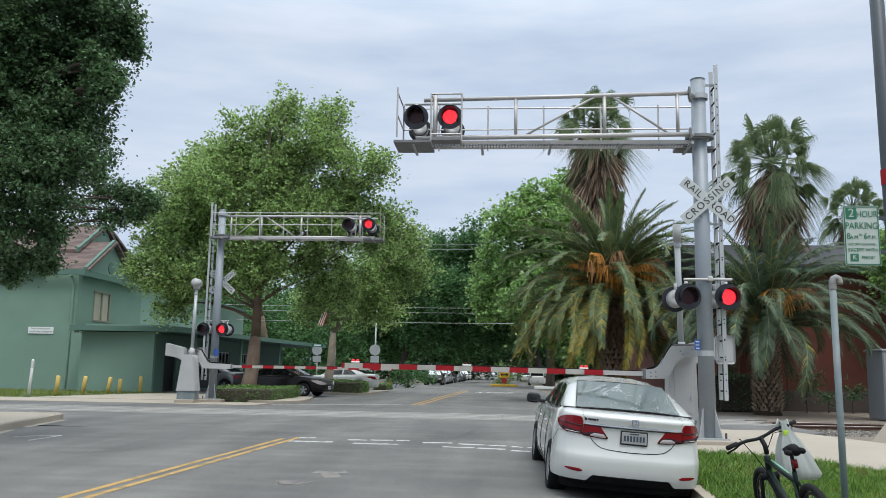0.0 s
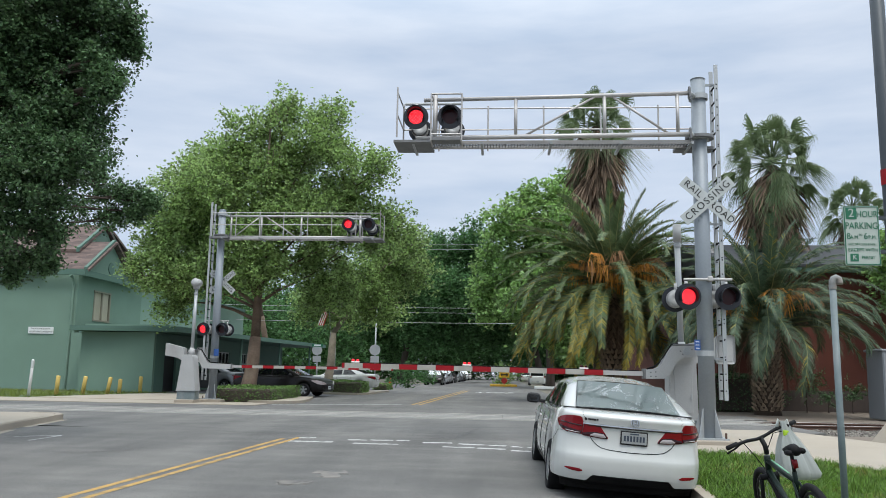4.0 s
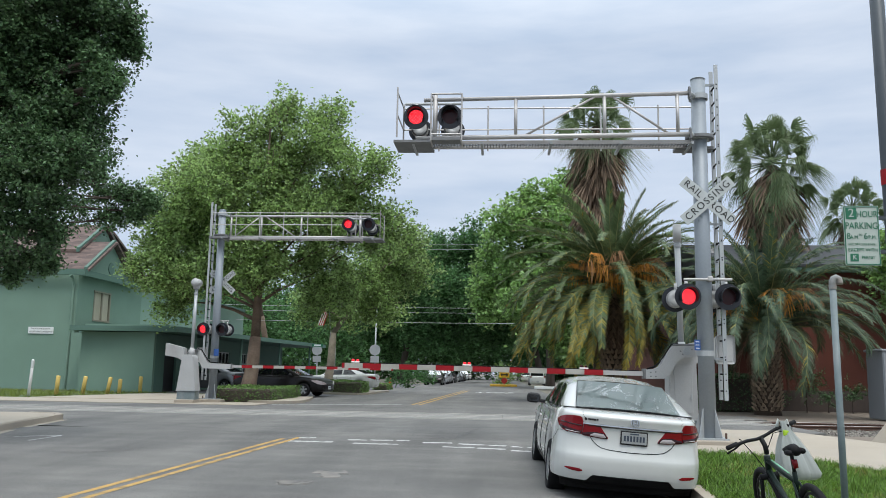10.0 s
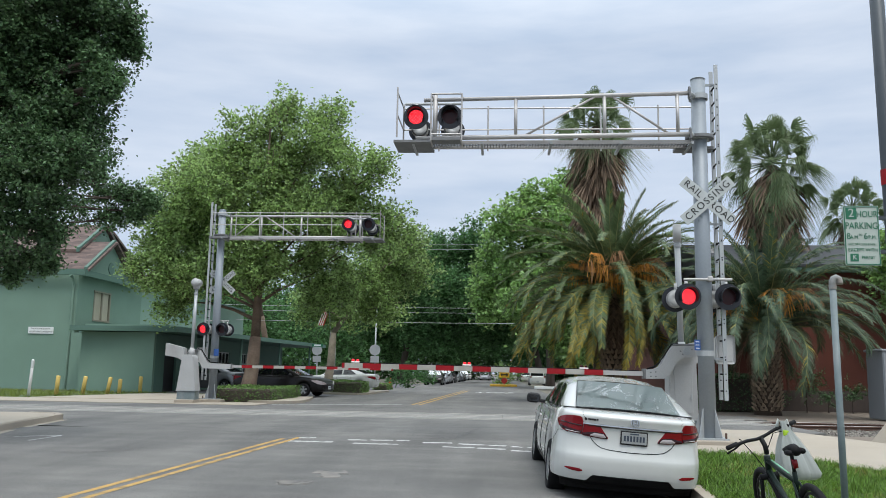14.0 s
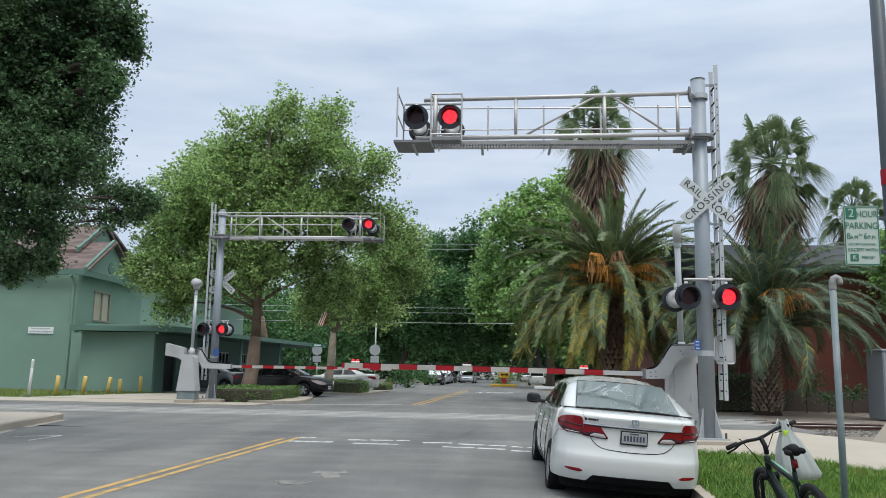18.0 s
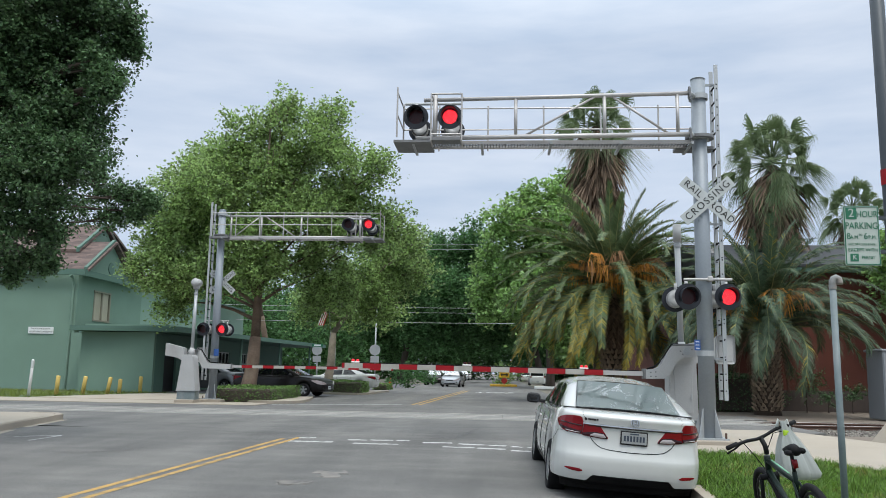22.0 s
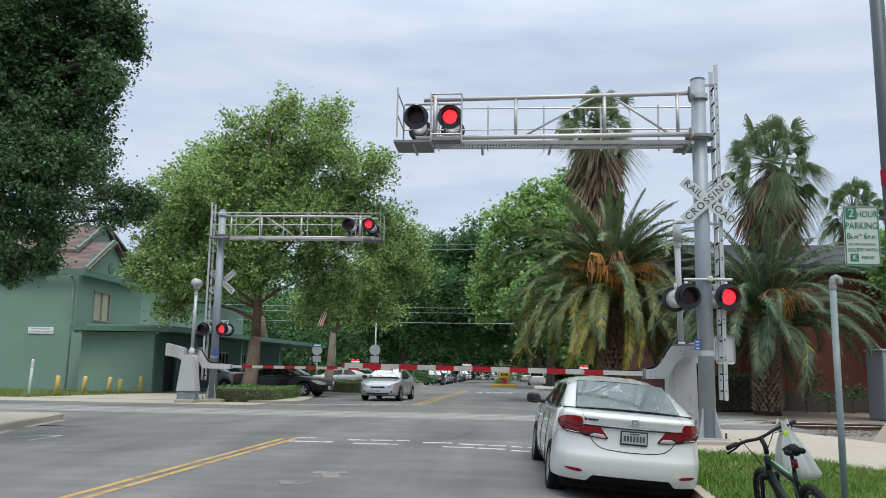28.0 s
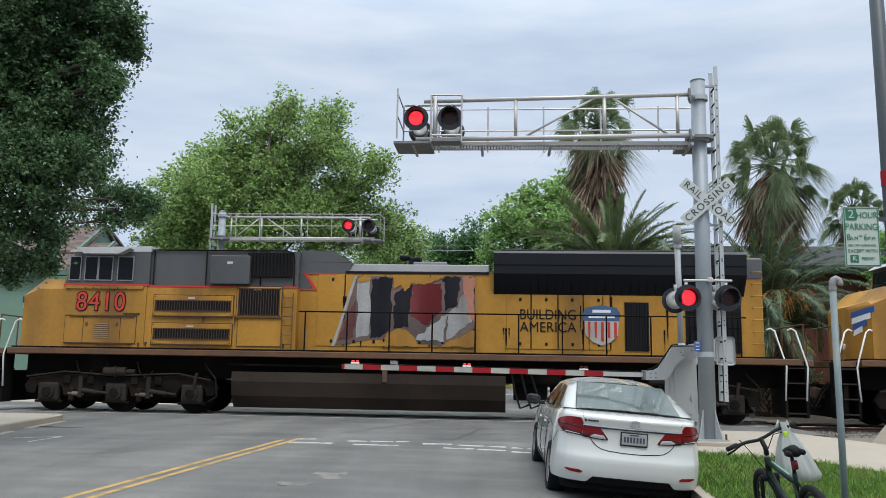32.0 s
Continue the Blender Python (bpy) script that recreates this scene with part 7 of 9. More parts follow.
CIVIC_POSE = pose(1.386, 12.02, -0.203, 1.5, 4.1, 1.6)
civic = car("parked_sedan", "white four-door sedan parked at the kerb before the crossing", CIVIC_POSE, CAR_WHITE, 4.55, 1.755, 1.435, "sedan", CAR_GLASS, REAR_GLASS, cut=0.56)


TAIL_PLAN = [(0, 0, 0), (0.3, 0.30, 0.012), (0.45, 0.448, 0.03), (0.57, 0.565, 0.06), (0.67, 0.66, 0.105), (0.76, 0.74, 0.165), (0.86, 0.80, 0.25), (0.97, 0.845, 0.355), (1.10, 0.868, 0.48), (1.24, 0.875, 0.62)]
TAIL_PROFILE = [(0.20, 0.16, 0.95), (0.27, 0.06, 0.985), (0.36, 0.018, 1.0), (0.50, 0, 1.0), (0.565, 0.002, 1.0), (0.60, 0.022, 0.995), (0.70, 0.048, 0.985), (0.80, 0.056, 0.97), (0.90, 0.052, 0.955), (0.97, 0.032, 0.935),
                (1.005, 0.024, 0.925), (1.03, 0.036, 0.91), (1.05, 0.10, 0.895), (1.065, 0.26, 0.875), (1.075, 0.60, 0.85)]


def civic_details(t):
    L, W = 2.275, 0.8775

    def two(rows, q):
        for a, b in zip(rows, rows[1:]):
            if q <= b[0]:
                f = max(0.0, (q - a[0]) / (b[0] - a[0]))
                f1 = f
                return a[1] + (b[1] - a[1]) * f1, a[2] + (b[2] - a[2]) * f1
        return rows[-1][1], rows[-1][2]

    def skin(a, z):
        # the tail's surface: a runs round its plan from the middle, z up its profile
        (x, yp), (yq, k) = two(TAIL_PLAN, abs(a)), two(TAIL_PROFILE, z)
        return Vector((math.copysign(x * k, a), -L + yp + yq * (1 - 0.5 * min(1.0, max(0.0, (abs(a) - 0.6) / 0.6))), z))

    def normal(a, z):
        u = skin(a + 0.02, z) - skin(a - 0.02, z)
        v = skin(a, min(1.0, z + 0.02)) - skin(a, min(1.0, z + 0.02) - 0.04)
        return u.cross(v).normalized()

    def patch(nm, cols, material, parent, label_="", out=0.006, deep=0.03, fine=0.03):
        # a fitted piece between two heights along the plan
        for s in (1, -1) if cols[0][0] >= 0 else (1,):
            bm = bmesh.new()
            rows = []
            for (p, q) in zip(cols, cols[1:]):
                n = max(1, int(abs(q[0] - p[0]) / fine))
                for i in range(n + (1 if q is cols[-1] else 0)):
                    f = i / n
                    a, z0, z1 = [p[j] + (q[j] - p[j]) * f for j in range(3)]
                    mid = (z0 + z1) / 2
                    top_, low_, mm = (skin(s * a, zz) for zz in (z1, z0, mid))
                    nn = normal(s * a, mid)
                    rows.append([bm.verts.new(low_ - nn * deep), bm.verts.new(low_ + nn * out), bm.verts.new(mm + nn * out * 1.25), bm.verts.new(top_ + nn * out), bm.verts.new(top_ - nn * deep)])
            for u, v in zip(rows, rows[1:]):
                for k in range(4):
                    bm.faces.new((u[k], u[k + 1], v[k + 1], v[k]))
                bm.faces.new((u[4], u[0], v[0], v[4]))
            bm.faces.new(rows[0])
            bm.faces.new(rows[-1])
            bmesh.ops.recalc_face_normals(bm, faces=bm.faces[:])
            ob = part(nm, bm, material, parent, label_)
        return ob

    def seam(pts, parent, r=0.004, material=None):
        bm = bmesh.new()
        tube(bm, [skin(a, z) + normal(a, z) * 0.0005 for a, z in pts], r, 5)
        part("shut_line", bm, material or BLACK, parent)

    def low(a):
        return 0.352 - 0.072 * max(0.0, min(1.0, (abs(a) - 0.44) / 0.07))

    zs = [0.20, 0.235, 0.27, 0.31, 0.36, 0.43, 0.50, 0.55, 0.575, 0.60, 0.65, 0.70, 0.75, 0.80, 0.85, 0.90, 0.94, 0.97, 0.99, 1.005, 1.018, 1.03, 1.04, 1.05, 1.058, 1.065, 1.07, 1.075]
    bm = bmesh.new()
    rows = []
    across = [k * 0.031 for k in range(-40, 41)]
    for z in zs:
        rows.append([bm.verts.new(skin(a, max(z, low(a)))) for a in across])
    for u, v in zip(rows, rows[1:]):
        for k in range(len(across) - 1):
            if (u[k].co - v[k].co).length > 1e-5 or (u[k + 1].co - v[k + 1].co).length > 1e-5:
                bm.faces.new((u[k], u[k + 1], v[k + 1], v[k]))
    bmesh.ops.remove_doubles(bm, verts=bm.verts[:], dist=1e-5)
    bmesh.ops.recalc_face_normals(bm, faces=bm.faces[:])
    tail = part("rear_body", bm, CAR_WHITE, t, "", True)
    bm = bmesh.new()
    rows = [[bm.verts.new(skin(a, z) + Vector((0, 0.05, 0))) for a in across[12:-12]] for z in (0.17, 0.22, 0.27, 0.32, 0.40)]
    for u, v in zip(rows, rows[1:]):
        for k in range(len(u) - 1):
            bm.faces.new((u[k], u[k + 1], v[k + 1], v[k]))
    bmesh.ops.solidify(bm, geom=bm.faces[:], thickness=-0.01)
    part("bumper_valance", bm, TRIM_BLACK, t, "black lower bumper insert")
    # lamps
    lamp = patch("tail_light", [(0.60, 0.795, 0.93), (0.635, 0.797, 0.985), (0.665, 0.80, 1.0), (0.78, 0.806, 0.998), (0.86, 0.815, 0.99), (0.97, 0.86, 0.965), (1.08, 0.91, 0.93)], TAIL_RED, tail, "red wraparound tail light", 0.010)
    patch("lamp_band", [(0.605, 0.800, 0.832), (0.78, 0.812, 0.850), (0.93, 0.85, 0.875)], TAIL_DARK, tail, "dark red lower band", 0.016)
    patch("lamp_band", [(0.62, 0.806, 0.814), (0.80, 0.818, 0.828)], TAIL_CLEAR, tail, "thin pale strip", 0.019)
    patch("lamp_band", [(0.61, 0.888, 0.902), (0.78, 0.898, 0.914), (0.93, 0.906, 0.918)], TAIL_DARK, tail, "dark red dividing line", 0.0165)
    inner = patch("tail_light", [(0.292, 0.768, 0.785), (0.36, 0.768, 0.865), (0.395, 0.769, 0.905), (0.59, 0.784, 0.925)], TAIL_RED, tail, "red inner tail light on the boot lid", 0.010)
    patch("lamp_band", [(0.298, 0.770, 0.782), (0.335, 0.770, 0.826), (0.46, 0.776, 0.838), (0.588, 0.788, 0.815)], TAIL_DARK, tail, "dark red lower band", 0.0155)
    patch("reversing_light", [(0.318, 0.776, 0.79), (0.345, 0.777, 0.818), (0.455, 0.784, 0.826), (0.50, 0.788, 0.80)], TAIL_CLEAR, tail, "pale reversing lens", 0.0185)
    patch("chrome_strip", [(-0.60, 0.918, 0.932), (-0.3, 0.912, 0.930), (0.0, 0.910, 0.929), (0.3, 0.912, 0.930), (0.60, 0.918, 0.932)], CHROME, tail, "chrome strip over the plate", 0.016)
    # raised black band drawn as the shadow under the chrome strip
    patch("strip_shadow_gap", [(-0.56, 0.899, 0.911), (0.56, 0.899, 0.911)], TRIM_BLACK, tail, "", 0.011)
    patch("reflector", [(0.555, 0.385, 0.395), (0.59, 0.375, 0.412), (0.70, 0.382, 0.415), (0.76, 0.40, 0.412)], TAIL_RED, tail, "red bumper reflector", 0.007)
    seam([(-0.592, 0.93), (-0.595, 0.79)], tail)
    seam([(0.592, 0.93), (0.595, 0.79)], tail)
    seam([(-0.50, 0.775), (-0.455, 0.725), (-0.41, 0.69), (-0.36, 0.665), (-0.28, 0.650), (-0.12, 0.640), (0, 0.638), (0.12, 0.640), (0.28, 0.650), (0.36, 0.665), (0.41, 0.69), (0.455, 0.725), (0.50, 0.775)], tail, 0.005)
    for s in (-1, 1):
        seam([(s * 0.60, 0.99), (s * 0.635, 1.02), (s * 0.645, 1.045), (s * 0.64, 1.06)], tail)
        seam([(s * 0.62, 0.790), (s * 0.78, 0.800), (s * 0.90, 0.812), (s * 1.0, 0.80), (s * 1.08, 0.72), (s * 1.2, 0.66)], tail, 0.003)
    # plate, badges
    pl = part("number_plate", cube((0, 0, 0), (0.31, 0.014, 0.158), 0.006), TRIM_BLACK, tail, "number plate in a black frame")
    pl.matrix_basis = pose(0.012, -L + 0.045, 0.803, -3, 0, 0)
    part("plate_face", cube((0, -0.009, 0.0), (0.285, 0.006, 0.128), 0.004), PLATE_GREY, pl, "white plate with bars")
    for k in range(7):
        part("character_bar", cube((-0.108 + k * 0.036, -0.013, -0.006), (0.022, 0.004, 0.062)), PLATE_BLUE, pl)
    part("character_bar", cube((0, -0.013, 0.048), (0.10, 0.004, 0.014)), PLATE_BLUE, pl)
    bd = part("badge", bevelled_ring(0.10, 0.078, 0.012), CHROME, tail, "chrome maker's badge")
    bd.matrix_basis = pose(0.012, -L + 0.018, 0.978, -4, 0, 0)
    for s in (-1, 1):
        part("badge_bar", cube((s * 0.020, -0.004, 0), (0.011, 0.008, 0.058)), CHROME, bd)
    part("badge_bar", cube((0, -0.004, 0), (0.04, 0.008, 0.012)), CHROME, bd)
    for k, (dx, ww) in enumerate(((0, 0.03), (0.035, 0.018), (0.058, 0.022), (0.084, 0.02), (0.11, 0.026), (0.14, 0.024))):
        p = skin(-0.60 + dx, 0.975)
        part("script_bar", cube(p + Vector((0.012, -0.006, 0.002 * (k % 2))), (ww, 0.010, 0.030 if k == 0 else 0.02), 0.004), TRIM_BLACK, tail)
    for s in (-1, 1):
        sp = bmesh.new()
        disc_ring(sp, (0, 0, 0), 0.0, 0.05, -0.012, 0.012, 20)
        ob = part("speaker", sp, BLACK, t, "round parcel-shelf speaker")
        ob.matrix_basis = pose(s * 0.40, -1.40, 1.115, 60, 0, 0)
        sp = bmesh.new()
        disc_ring(sp, (0, 0, 0), 0.045, 0.125, -0.010, 0.010, 24)
        ob = part("speaker_ring", sp, CAR_WHITE, t, "pale speaker surround")
        ob.matrix_basis = pose(s * 0.40, -1.40, 1.115, 60, 0, 0)
        part("headrest", cube((s * 0.36, -0.98, 1.16), (0.27, 0.12, 0.17), 0.05), SEAT_PALE, t, "pale grey headrest")
        part("front_seat", cube((s * 0.38, 0.10, 0.98), (0.45, 0.14, 0.62), 0.06), SEAT_PALE, t, "pale grey front seat")
    part("rear_seat", cube((0, -0.95, 0.92), (1.25, 0.18, 0.36), 0.06), SEAT_PALE, t, "pale grey rear bench")
    part("parcel_shelf", cube((0, -1.38, 1.045), (1.2, 0.66, 0.03), 0.01), SEAT_PALE, t)


civic_details(civic)
silver = car("silver_sedan", "silver compact sedan driving up to the lowered gate", pose(-4.95, 36.6, 0.0, 0, 0, 180), CAR_SILVER, 4.44, 1.72, 1.44, "sedan", DARK_GLASS)
car("parked_sedan", "black sedan nosing out of the parking lot", pose(-10.75, 40.3, 0, 0, 0, -101), CAR_BLACK, 4.85, 1.82, 1.45, "sedan", DARK_GLASS, None, "cars in the lot")
car("parked_sedan", "white sedan parked behind the second hedge", pose(-10.6, 54.2, 0, 0, 0, 85), CAR_WHITE, 4.9, 1.85, 1.46, "sedan", DARK_GLASS, None, "cars in the lot")
car("parked_sedan", "white sedan parked in the lot", pose(-14.0, 51.5, 0, 0, 0, -100), CAR_WHITE, 4.8, 1.82, 1.46, "sedan", DARK_GLASS, None, "cars in the lot")
car("parked_sedan", "grey sedan parked deep in the lot", pose(-16.5, 46.0, 0, 0, 0, 80), CAR_GREY, 4.6, 1.8, 1.46, "sedan", DARK_GLASS, None, "cars in the lot")
STREET_CARS = ((-6.9, 84.5, CAR_BLACK, "sedan", 1.50, "dark sedan"), (-6.9, 93.0, CAR_SILVER, "pickup", 1.85, "silver pickup truck"), (-6.9, 100.0, CAR_GREY, "suv", 1.80, "grey sport utility car"),
               (-6.9, 108.0, CAR_BLACK, "suv", 1.85, "black sport utility car"), (-6.8, 116.0, CAR_PALE, "suv", 1.75, "pale sport utility car"), (-6.8, 125.0, CAR_GREY, "sedan", 1.5, "grey sedan"),
               (-6.8, 134.0, CAR_BLACK, "sedan", 1.5, "dark sedan"), (-6.7, 144.0, CAR_SILVER, "suv", 1.7, "silver sport utility car"), (-6.7, 158.0, CAR_WHITE, "suv", 1.75, "white minivan"), (-6.6, 172, CAR_GREY, "sedan", 1.5, "grey sedan"))
for x, y, pt, kd, tp, lb in STREET_CARS:
    car("parked_car", lb + " parked along the far kerb", pose(x, y, 0, 0, 0, 180), pt, 4.7 if kd != "pickup" else 5.5, 1.85, tp, kd, DARK_GLASS, None, "cars parked down the street")
for x, y, pt, kd, tp, lb in ((3.9, 95.0, CAR_PALE, "pickup", 1.85, "pale pickup truck"), (3.9, 140, CAR_WHITE, "sedan", 1.45, "white sedan"), (3.9, 175, CAR_WHITE, "suv", 1.7, "white sport utility car")):
    car("parked_car", lb + " parked on the other side of the street", pose(x, y, 0), pt, 5.2 if kd == "pickup" else 4.6, 1.85, tp, kd, DARK_GLASS, None, "cars parked down the street")


# ---- locomotives ----
def locomotive(m, number, label):
    # nose at x = 0, body runs to +x; near side looks to -y; rails at z = 0, axis on y = 0
    t = thing("locomotive", label, "locomotive", m, "coupled locomotives")
    N = -1.5  # near face of the wide cab and sill
    # frame and sill
    part("frame", cube((10.6, 0, 1.32), (21.6, 1.7, 0.62)), LOCO_GRIME, t, "grimy black underframe")
    part("sill", cube((10.65, 0, 1.72), (22.2, 3.06, 0.17), 0.02), LOCO_SILL, t, "grimy yellow side sill")
    part("walkway", cube((10.6, 0, 1.83), (21.9, 3.0, 0.04)), LOCO_GRIME, t)
    # nose and cab
    nose = bmesh.new()
    ring0 = [(-0.60, 1.85), (0.60, 1.85), (0.60, 3.22), (0.5, 3.30), (-0.5, 3.30), (-0.60, 3.22)]
    ring1 = [(-1.488, 1.85), (1.488, 1.85), (1.488, 3.30), (1.3, 3.40), (-1.3, 3.40), (-1.488, 3.30)]
    ring2 = [(-1.488, 1.85), (1.488, 1.85), (1.488, 3.50), (1.22, 3.82), (-1.22, 3.82), (-1.488, 3.50)]
    rows = [[nose.verts.new((x, y, z)) for y, z in r] for x, r in ((-0.36, ring0), (-0.10, ring1), (0.36, ring2), (1.25, ring2))]
    for u, v in zip(rows, rows[1:]):
        for k in range(6):
            nose.faces.new((u[k], u[(k + 1) % 6], v[(k + 1) % 6], v[k]))
    nose.faces.new(rows[0]), nose.faces.new(rows[-1])
    bmesh.ops.recalc_face_normals(nose, faces=nose.faces[:])
    nose_ob = part("nose", nose, LOCO_YELLOW, t, "yellow sloped nose")
    for y in (-0.9, 0.9):
        part("headlight", bar((-0.40, y * 0.3, 2.2), (-0.34, y * 0.3, 2.2), 0.09), WHITE_RAIL, nose_ob)
    # winged emblem on the nose corner, drawn as plain feathers
    for k in range(4):
        w = part("wing_feather", slab([(0.0 + 0.02 * k, 0), (0.74 - 0.13 * k, 0.08), (0.74 - 0.13 * k, 0.19), (0.02 + 0.02 * k, 0.10)], "y", 0, 0.012), SIGN_BLUE if k % 2 == 0 else WHITE_RAIL, nose_ob, "blue and white wing emblem")
        w.matrix_basis = Matrix.Translation((-0.33, -0.72, 2.98 - k * 0.17)) @ Matrix.Rotation(math.atan2(-0.9, 0.27), 4, "Z") @ pose(0, -0.014, 0) @ Matrix.Diagonal((1.25, 1, 1.5, 1))
    cab = bmesh.new()
    prism(cab, [(1.0, 1.85), (3.55, 1.85), (3.55, 4.62), (1.35, 4.62), (1.05, 3.55)], "y", N, -N)
    cab_ob = part("cab", cab, LOCO_YELLOW, t, "yellow cab with grey upper part")
    up = slab([(1.10, 3.62), (3.60, 3.62), (3.60, 4.60), (1.34, 4.60)], "y", N - 0.012, -N + 0.012)
    part("cab_upper", up, LOCO_GREY, cab_ob, "grey upper cab")
    part("cab_roof", slab([(1.15, 4.58), (1.35, 4.72), (3.62, 4.76), (3.62, 4.60)], "y", N - 0.02, -N + 0.02), LOCO_ROOF, cab_ob, "silver cab roof")
    part("sun_visor", slab([(1.45, 4.66), (3.10, 4.66), (2.78, 4.50), (1.75, 4.50)], "y", N - 0.30, N - 0.02), LOCO_ROOF, cab_ob, "silver awning over the cab window")
    part("red_stripe", cube((2.34, 0, 3.63), (2.55, 3.035, 0.05)), LOCO_RED, cab_ob)
    for x0, x1 in ((1.22, 1.55), (1.68, 2.06), (2.09, 2.5), (2.66, 3.12)):
        wdw = part("cab_window", cube(((x0 + x1) / 2, N - 0.02, 4.10), (x1 - x0, 0.02, 0.66), 0.008), LOCO_GLASS, cab_ob, "dark cab side window")
        fr = bmesh.new()
        for x in (x0, x1):
            box(fr, (x, N - 0.03, 4.10), (0.028, 0.03, 0.70))
        for z in (3.76, 4.44):
            box(fr, ((x0 + x1) / 2, N - 0.03, z), (x1 - x0 + 0.028, 0.03, 0.028))
        part("window_frame", fr, HOOD_ROOF, wdw, "aluminium frame")
    fw_ = part("windshield", slab([(-1.15, 3.86), (1.15, 3.86), (1.0, 4.45), (-1.0, 4.45)], "x", 0, 0.03), DARK_GLASS, cab_ob, "dark front windshield")
    fw_.matrix_basis = pose(0.95, 0, 0.0, 0, 0, 0) @ Matrix.Shear("XZ", 4, (0.0, 0.0)) @ pose(0.14, 0, 0)
    part("drip_rail", cube((2.3, N - 0.02, 3.55), (2.3, 0.05, 0.09), 0.01), LOCO_YELLOW, cab_ob)
    words(number, 0.76, LOCO_RED, cab_ob, facing(2.22, N - 0.026, 3.12), "road_number", 0.006, spread=1.08, width=0.92)
    for dx, dz in ((-0.022, -0.022), (0.022, -0.022), (-0.022, 0.022), (0.022, 0.022)):
        words(number, 0.76, LOCO_DARK, cab_ob, facing(2.22 + dx, N - 0.018 + dx * 0.05 + dz * 0.02, 3.12 + dz), "road_number_outline", 0.002, spread=1.08, width=0.92)
    for k in range(6):
        part("rivet", bar((1.75 + k * 0.24, N - 0.02, 3.53), (1.75 + k * 0.24, N - 0.055, 3.53), 0.018, None, 8), LOCO_DARK, cab_ob)
    part("door_ledge", cube((2.3, N - 0.03, 2.72), (1.95, 0.05, 0.035), 0.008), RUST_RIM, cab_ob)
    part("door_ledge", cube((2.25, N - 0.03, 1.95), (2.0, 0.05, 0.045), 0.008), RUST_RIM, cab_ob)
    part("text_bar", cube((3.15, N - 0.02, 2.80), (0.5, 0.006, 0.05)), RUST_RIM, cab_ob)
    nr = bmesh.new()
    tube(nr, [(0.42, -1.15, 3.78), (0.42, -1.15, 3.93), (1.0, -1.15, 3.93), (1.0, -1.15, 3.78)], 0.015, 6)
    part("nose_grab_rail", nr, LOCO_DARK, cab_ob)
    # battery door with louvres
    part("panel_gap", cube((2.25, N - 0.004, 2.35), (2.13, 0.02, 0.81)), RUST_RIM, cab_ob)
    dr = part("battery_door", cube((2.25, N - 0.012, 2.35), (2.1, 0.02, 0.78), 0.006), LOCO_YELLOW, cab_ob, "yellow access door")
    for x in (1.85, 2.95):
        part("shut_line", cube((x - 0.1, N - 0.024, 2.35), (0.012, 0.006, 0.74)), LOCO_DARK, dr)
    part("shut_line", cube((2.25, N - 0.024, 2.73), (2.1, 0.006, 0.012)), LOCO_DARK, dr)
    for k in range(8):
        part("louvre", cube((2.30, N - 0.03, 2.12 + k * 0.055), (0.44, 0.02, 0.024)), HOOD_ROOF, dr, "pale louvre slat")
    for x in (1.85, 2.75):
        part("latch", cube((x, N - 0.03, 2.50), (0.08, 0.02, 0.10), 0.01), LOCO_SILL, dr)
    # body behind the cab: two long vents
    part("body_block", cube((5.75, 0, 2.72), (4.38, 2.98, 1.74)), LOCO_YELLOW, t, "yellow electrical cabinet body")
    part("body_block_upper", cube((5.75, 0, 4.12), (4.38, 2.84, 1.04)), LOCO_GREY, t, "grey upper body")
    part("red_stripe", cube((5.75, 0, 3.605), (4.39, 3.0, 0.05)), LOCO_RED, t)
    bb = N - 0.005
    for z0, z1, x0, x1 in ((2.82, 3.28, 3.85, 6.05), (2.02, 2.48, 3.85, 6.05), (2.80, 3.55, 6.28, 7.45)):
        part("panel_gap", cube(((x0 + x1) / 2, bb + 0.006, (z0 + z1) / 2), (x1 - x0 + 0.165, 0.03, z1 - z0 + 0.165)), RUST_RIM, t)
        p_ = part("vent_panel", cube(((x0 + x1) / 2, bb, (z0 + z1) / 2), (x1 - x0 + 0.12, 0.05, z1 - z0 + 0.12), 0.01), LOCO_YELLOW, t, "yellow panel with dark grille")
        part("grille", cube(((x0 + x1) / 2, bb - 0.028, (z0 + z1) / 2), (x1 - x0, 0.02, (z1 - z0) * (0.62 if x1 < 7 else 1))), BLACK, p_, "dark grille")
        gh = (z1 - z0) * (0.62 if x1 < 7 else 1)
        for zz in (-1, 1):
            part("grille_rim", cube(((x0 + x1) / 2, bb - 0.035, (z0 + z1) / 2 + zz * gh / 2), (x1 - x0 + 0.05, 0.035, 0.028)), RUST_RIM, p_)
        for xx in (x0, x1):
            part("grille_rim", cube((xx, bb - 0.035, (z0 + z1) / 2), (0.026, 0.035, gh)), RUST_RIM, p_)
        part("panel_ledge", cube(((x0 + x1) / 2, bb - 0.03, z0 - 0.075), (x1 - x0 + 0.16, 0.06, 0.035), 0.008), RUST_RIM, p_)
        for xx in (x0 - 0.02, x1 + 0.02):
            for zz in (z0 - 0.02, z1 + 0.02):
                part("bolt", cube((xx, bb - 0.028, zz), (0.03, 0.012, 0.03)), RUST_RIM, p_)
        part("handle", cube(((x0 + x1) / 2 - 0.05, bb - 0.032, z1 - 0.02), (0.20, 0.016, 0.05), 0.006), SILVER_PAINT, p_)
        first = part("slat", cube((0, 0, 0), (0.016, 0.02, (z1 - z0) * (0.60 if x1 < 7 else 0.97))), GRILLE_SLAT, p_)
        nn = int((x1 - x0) / 0.075)
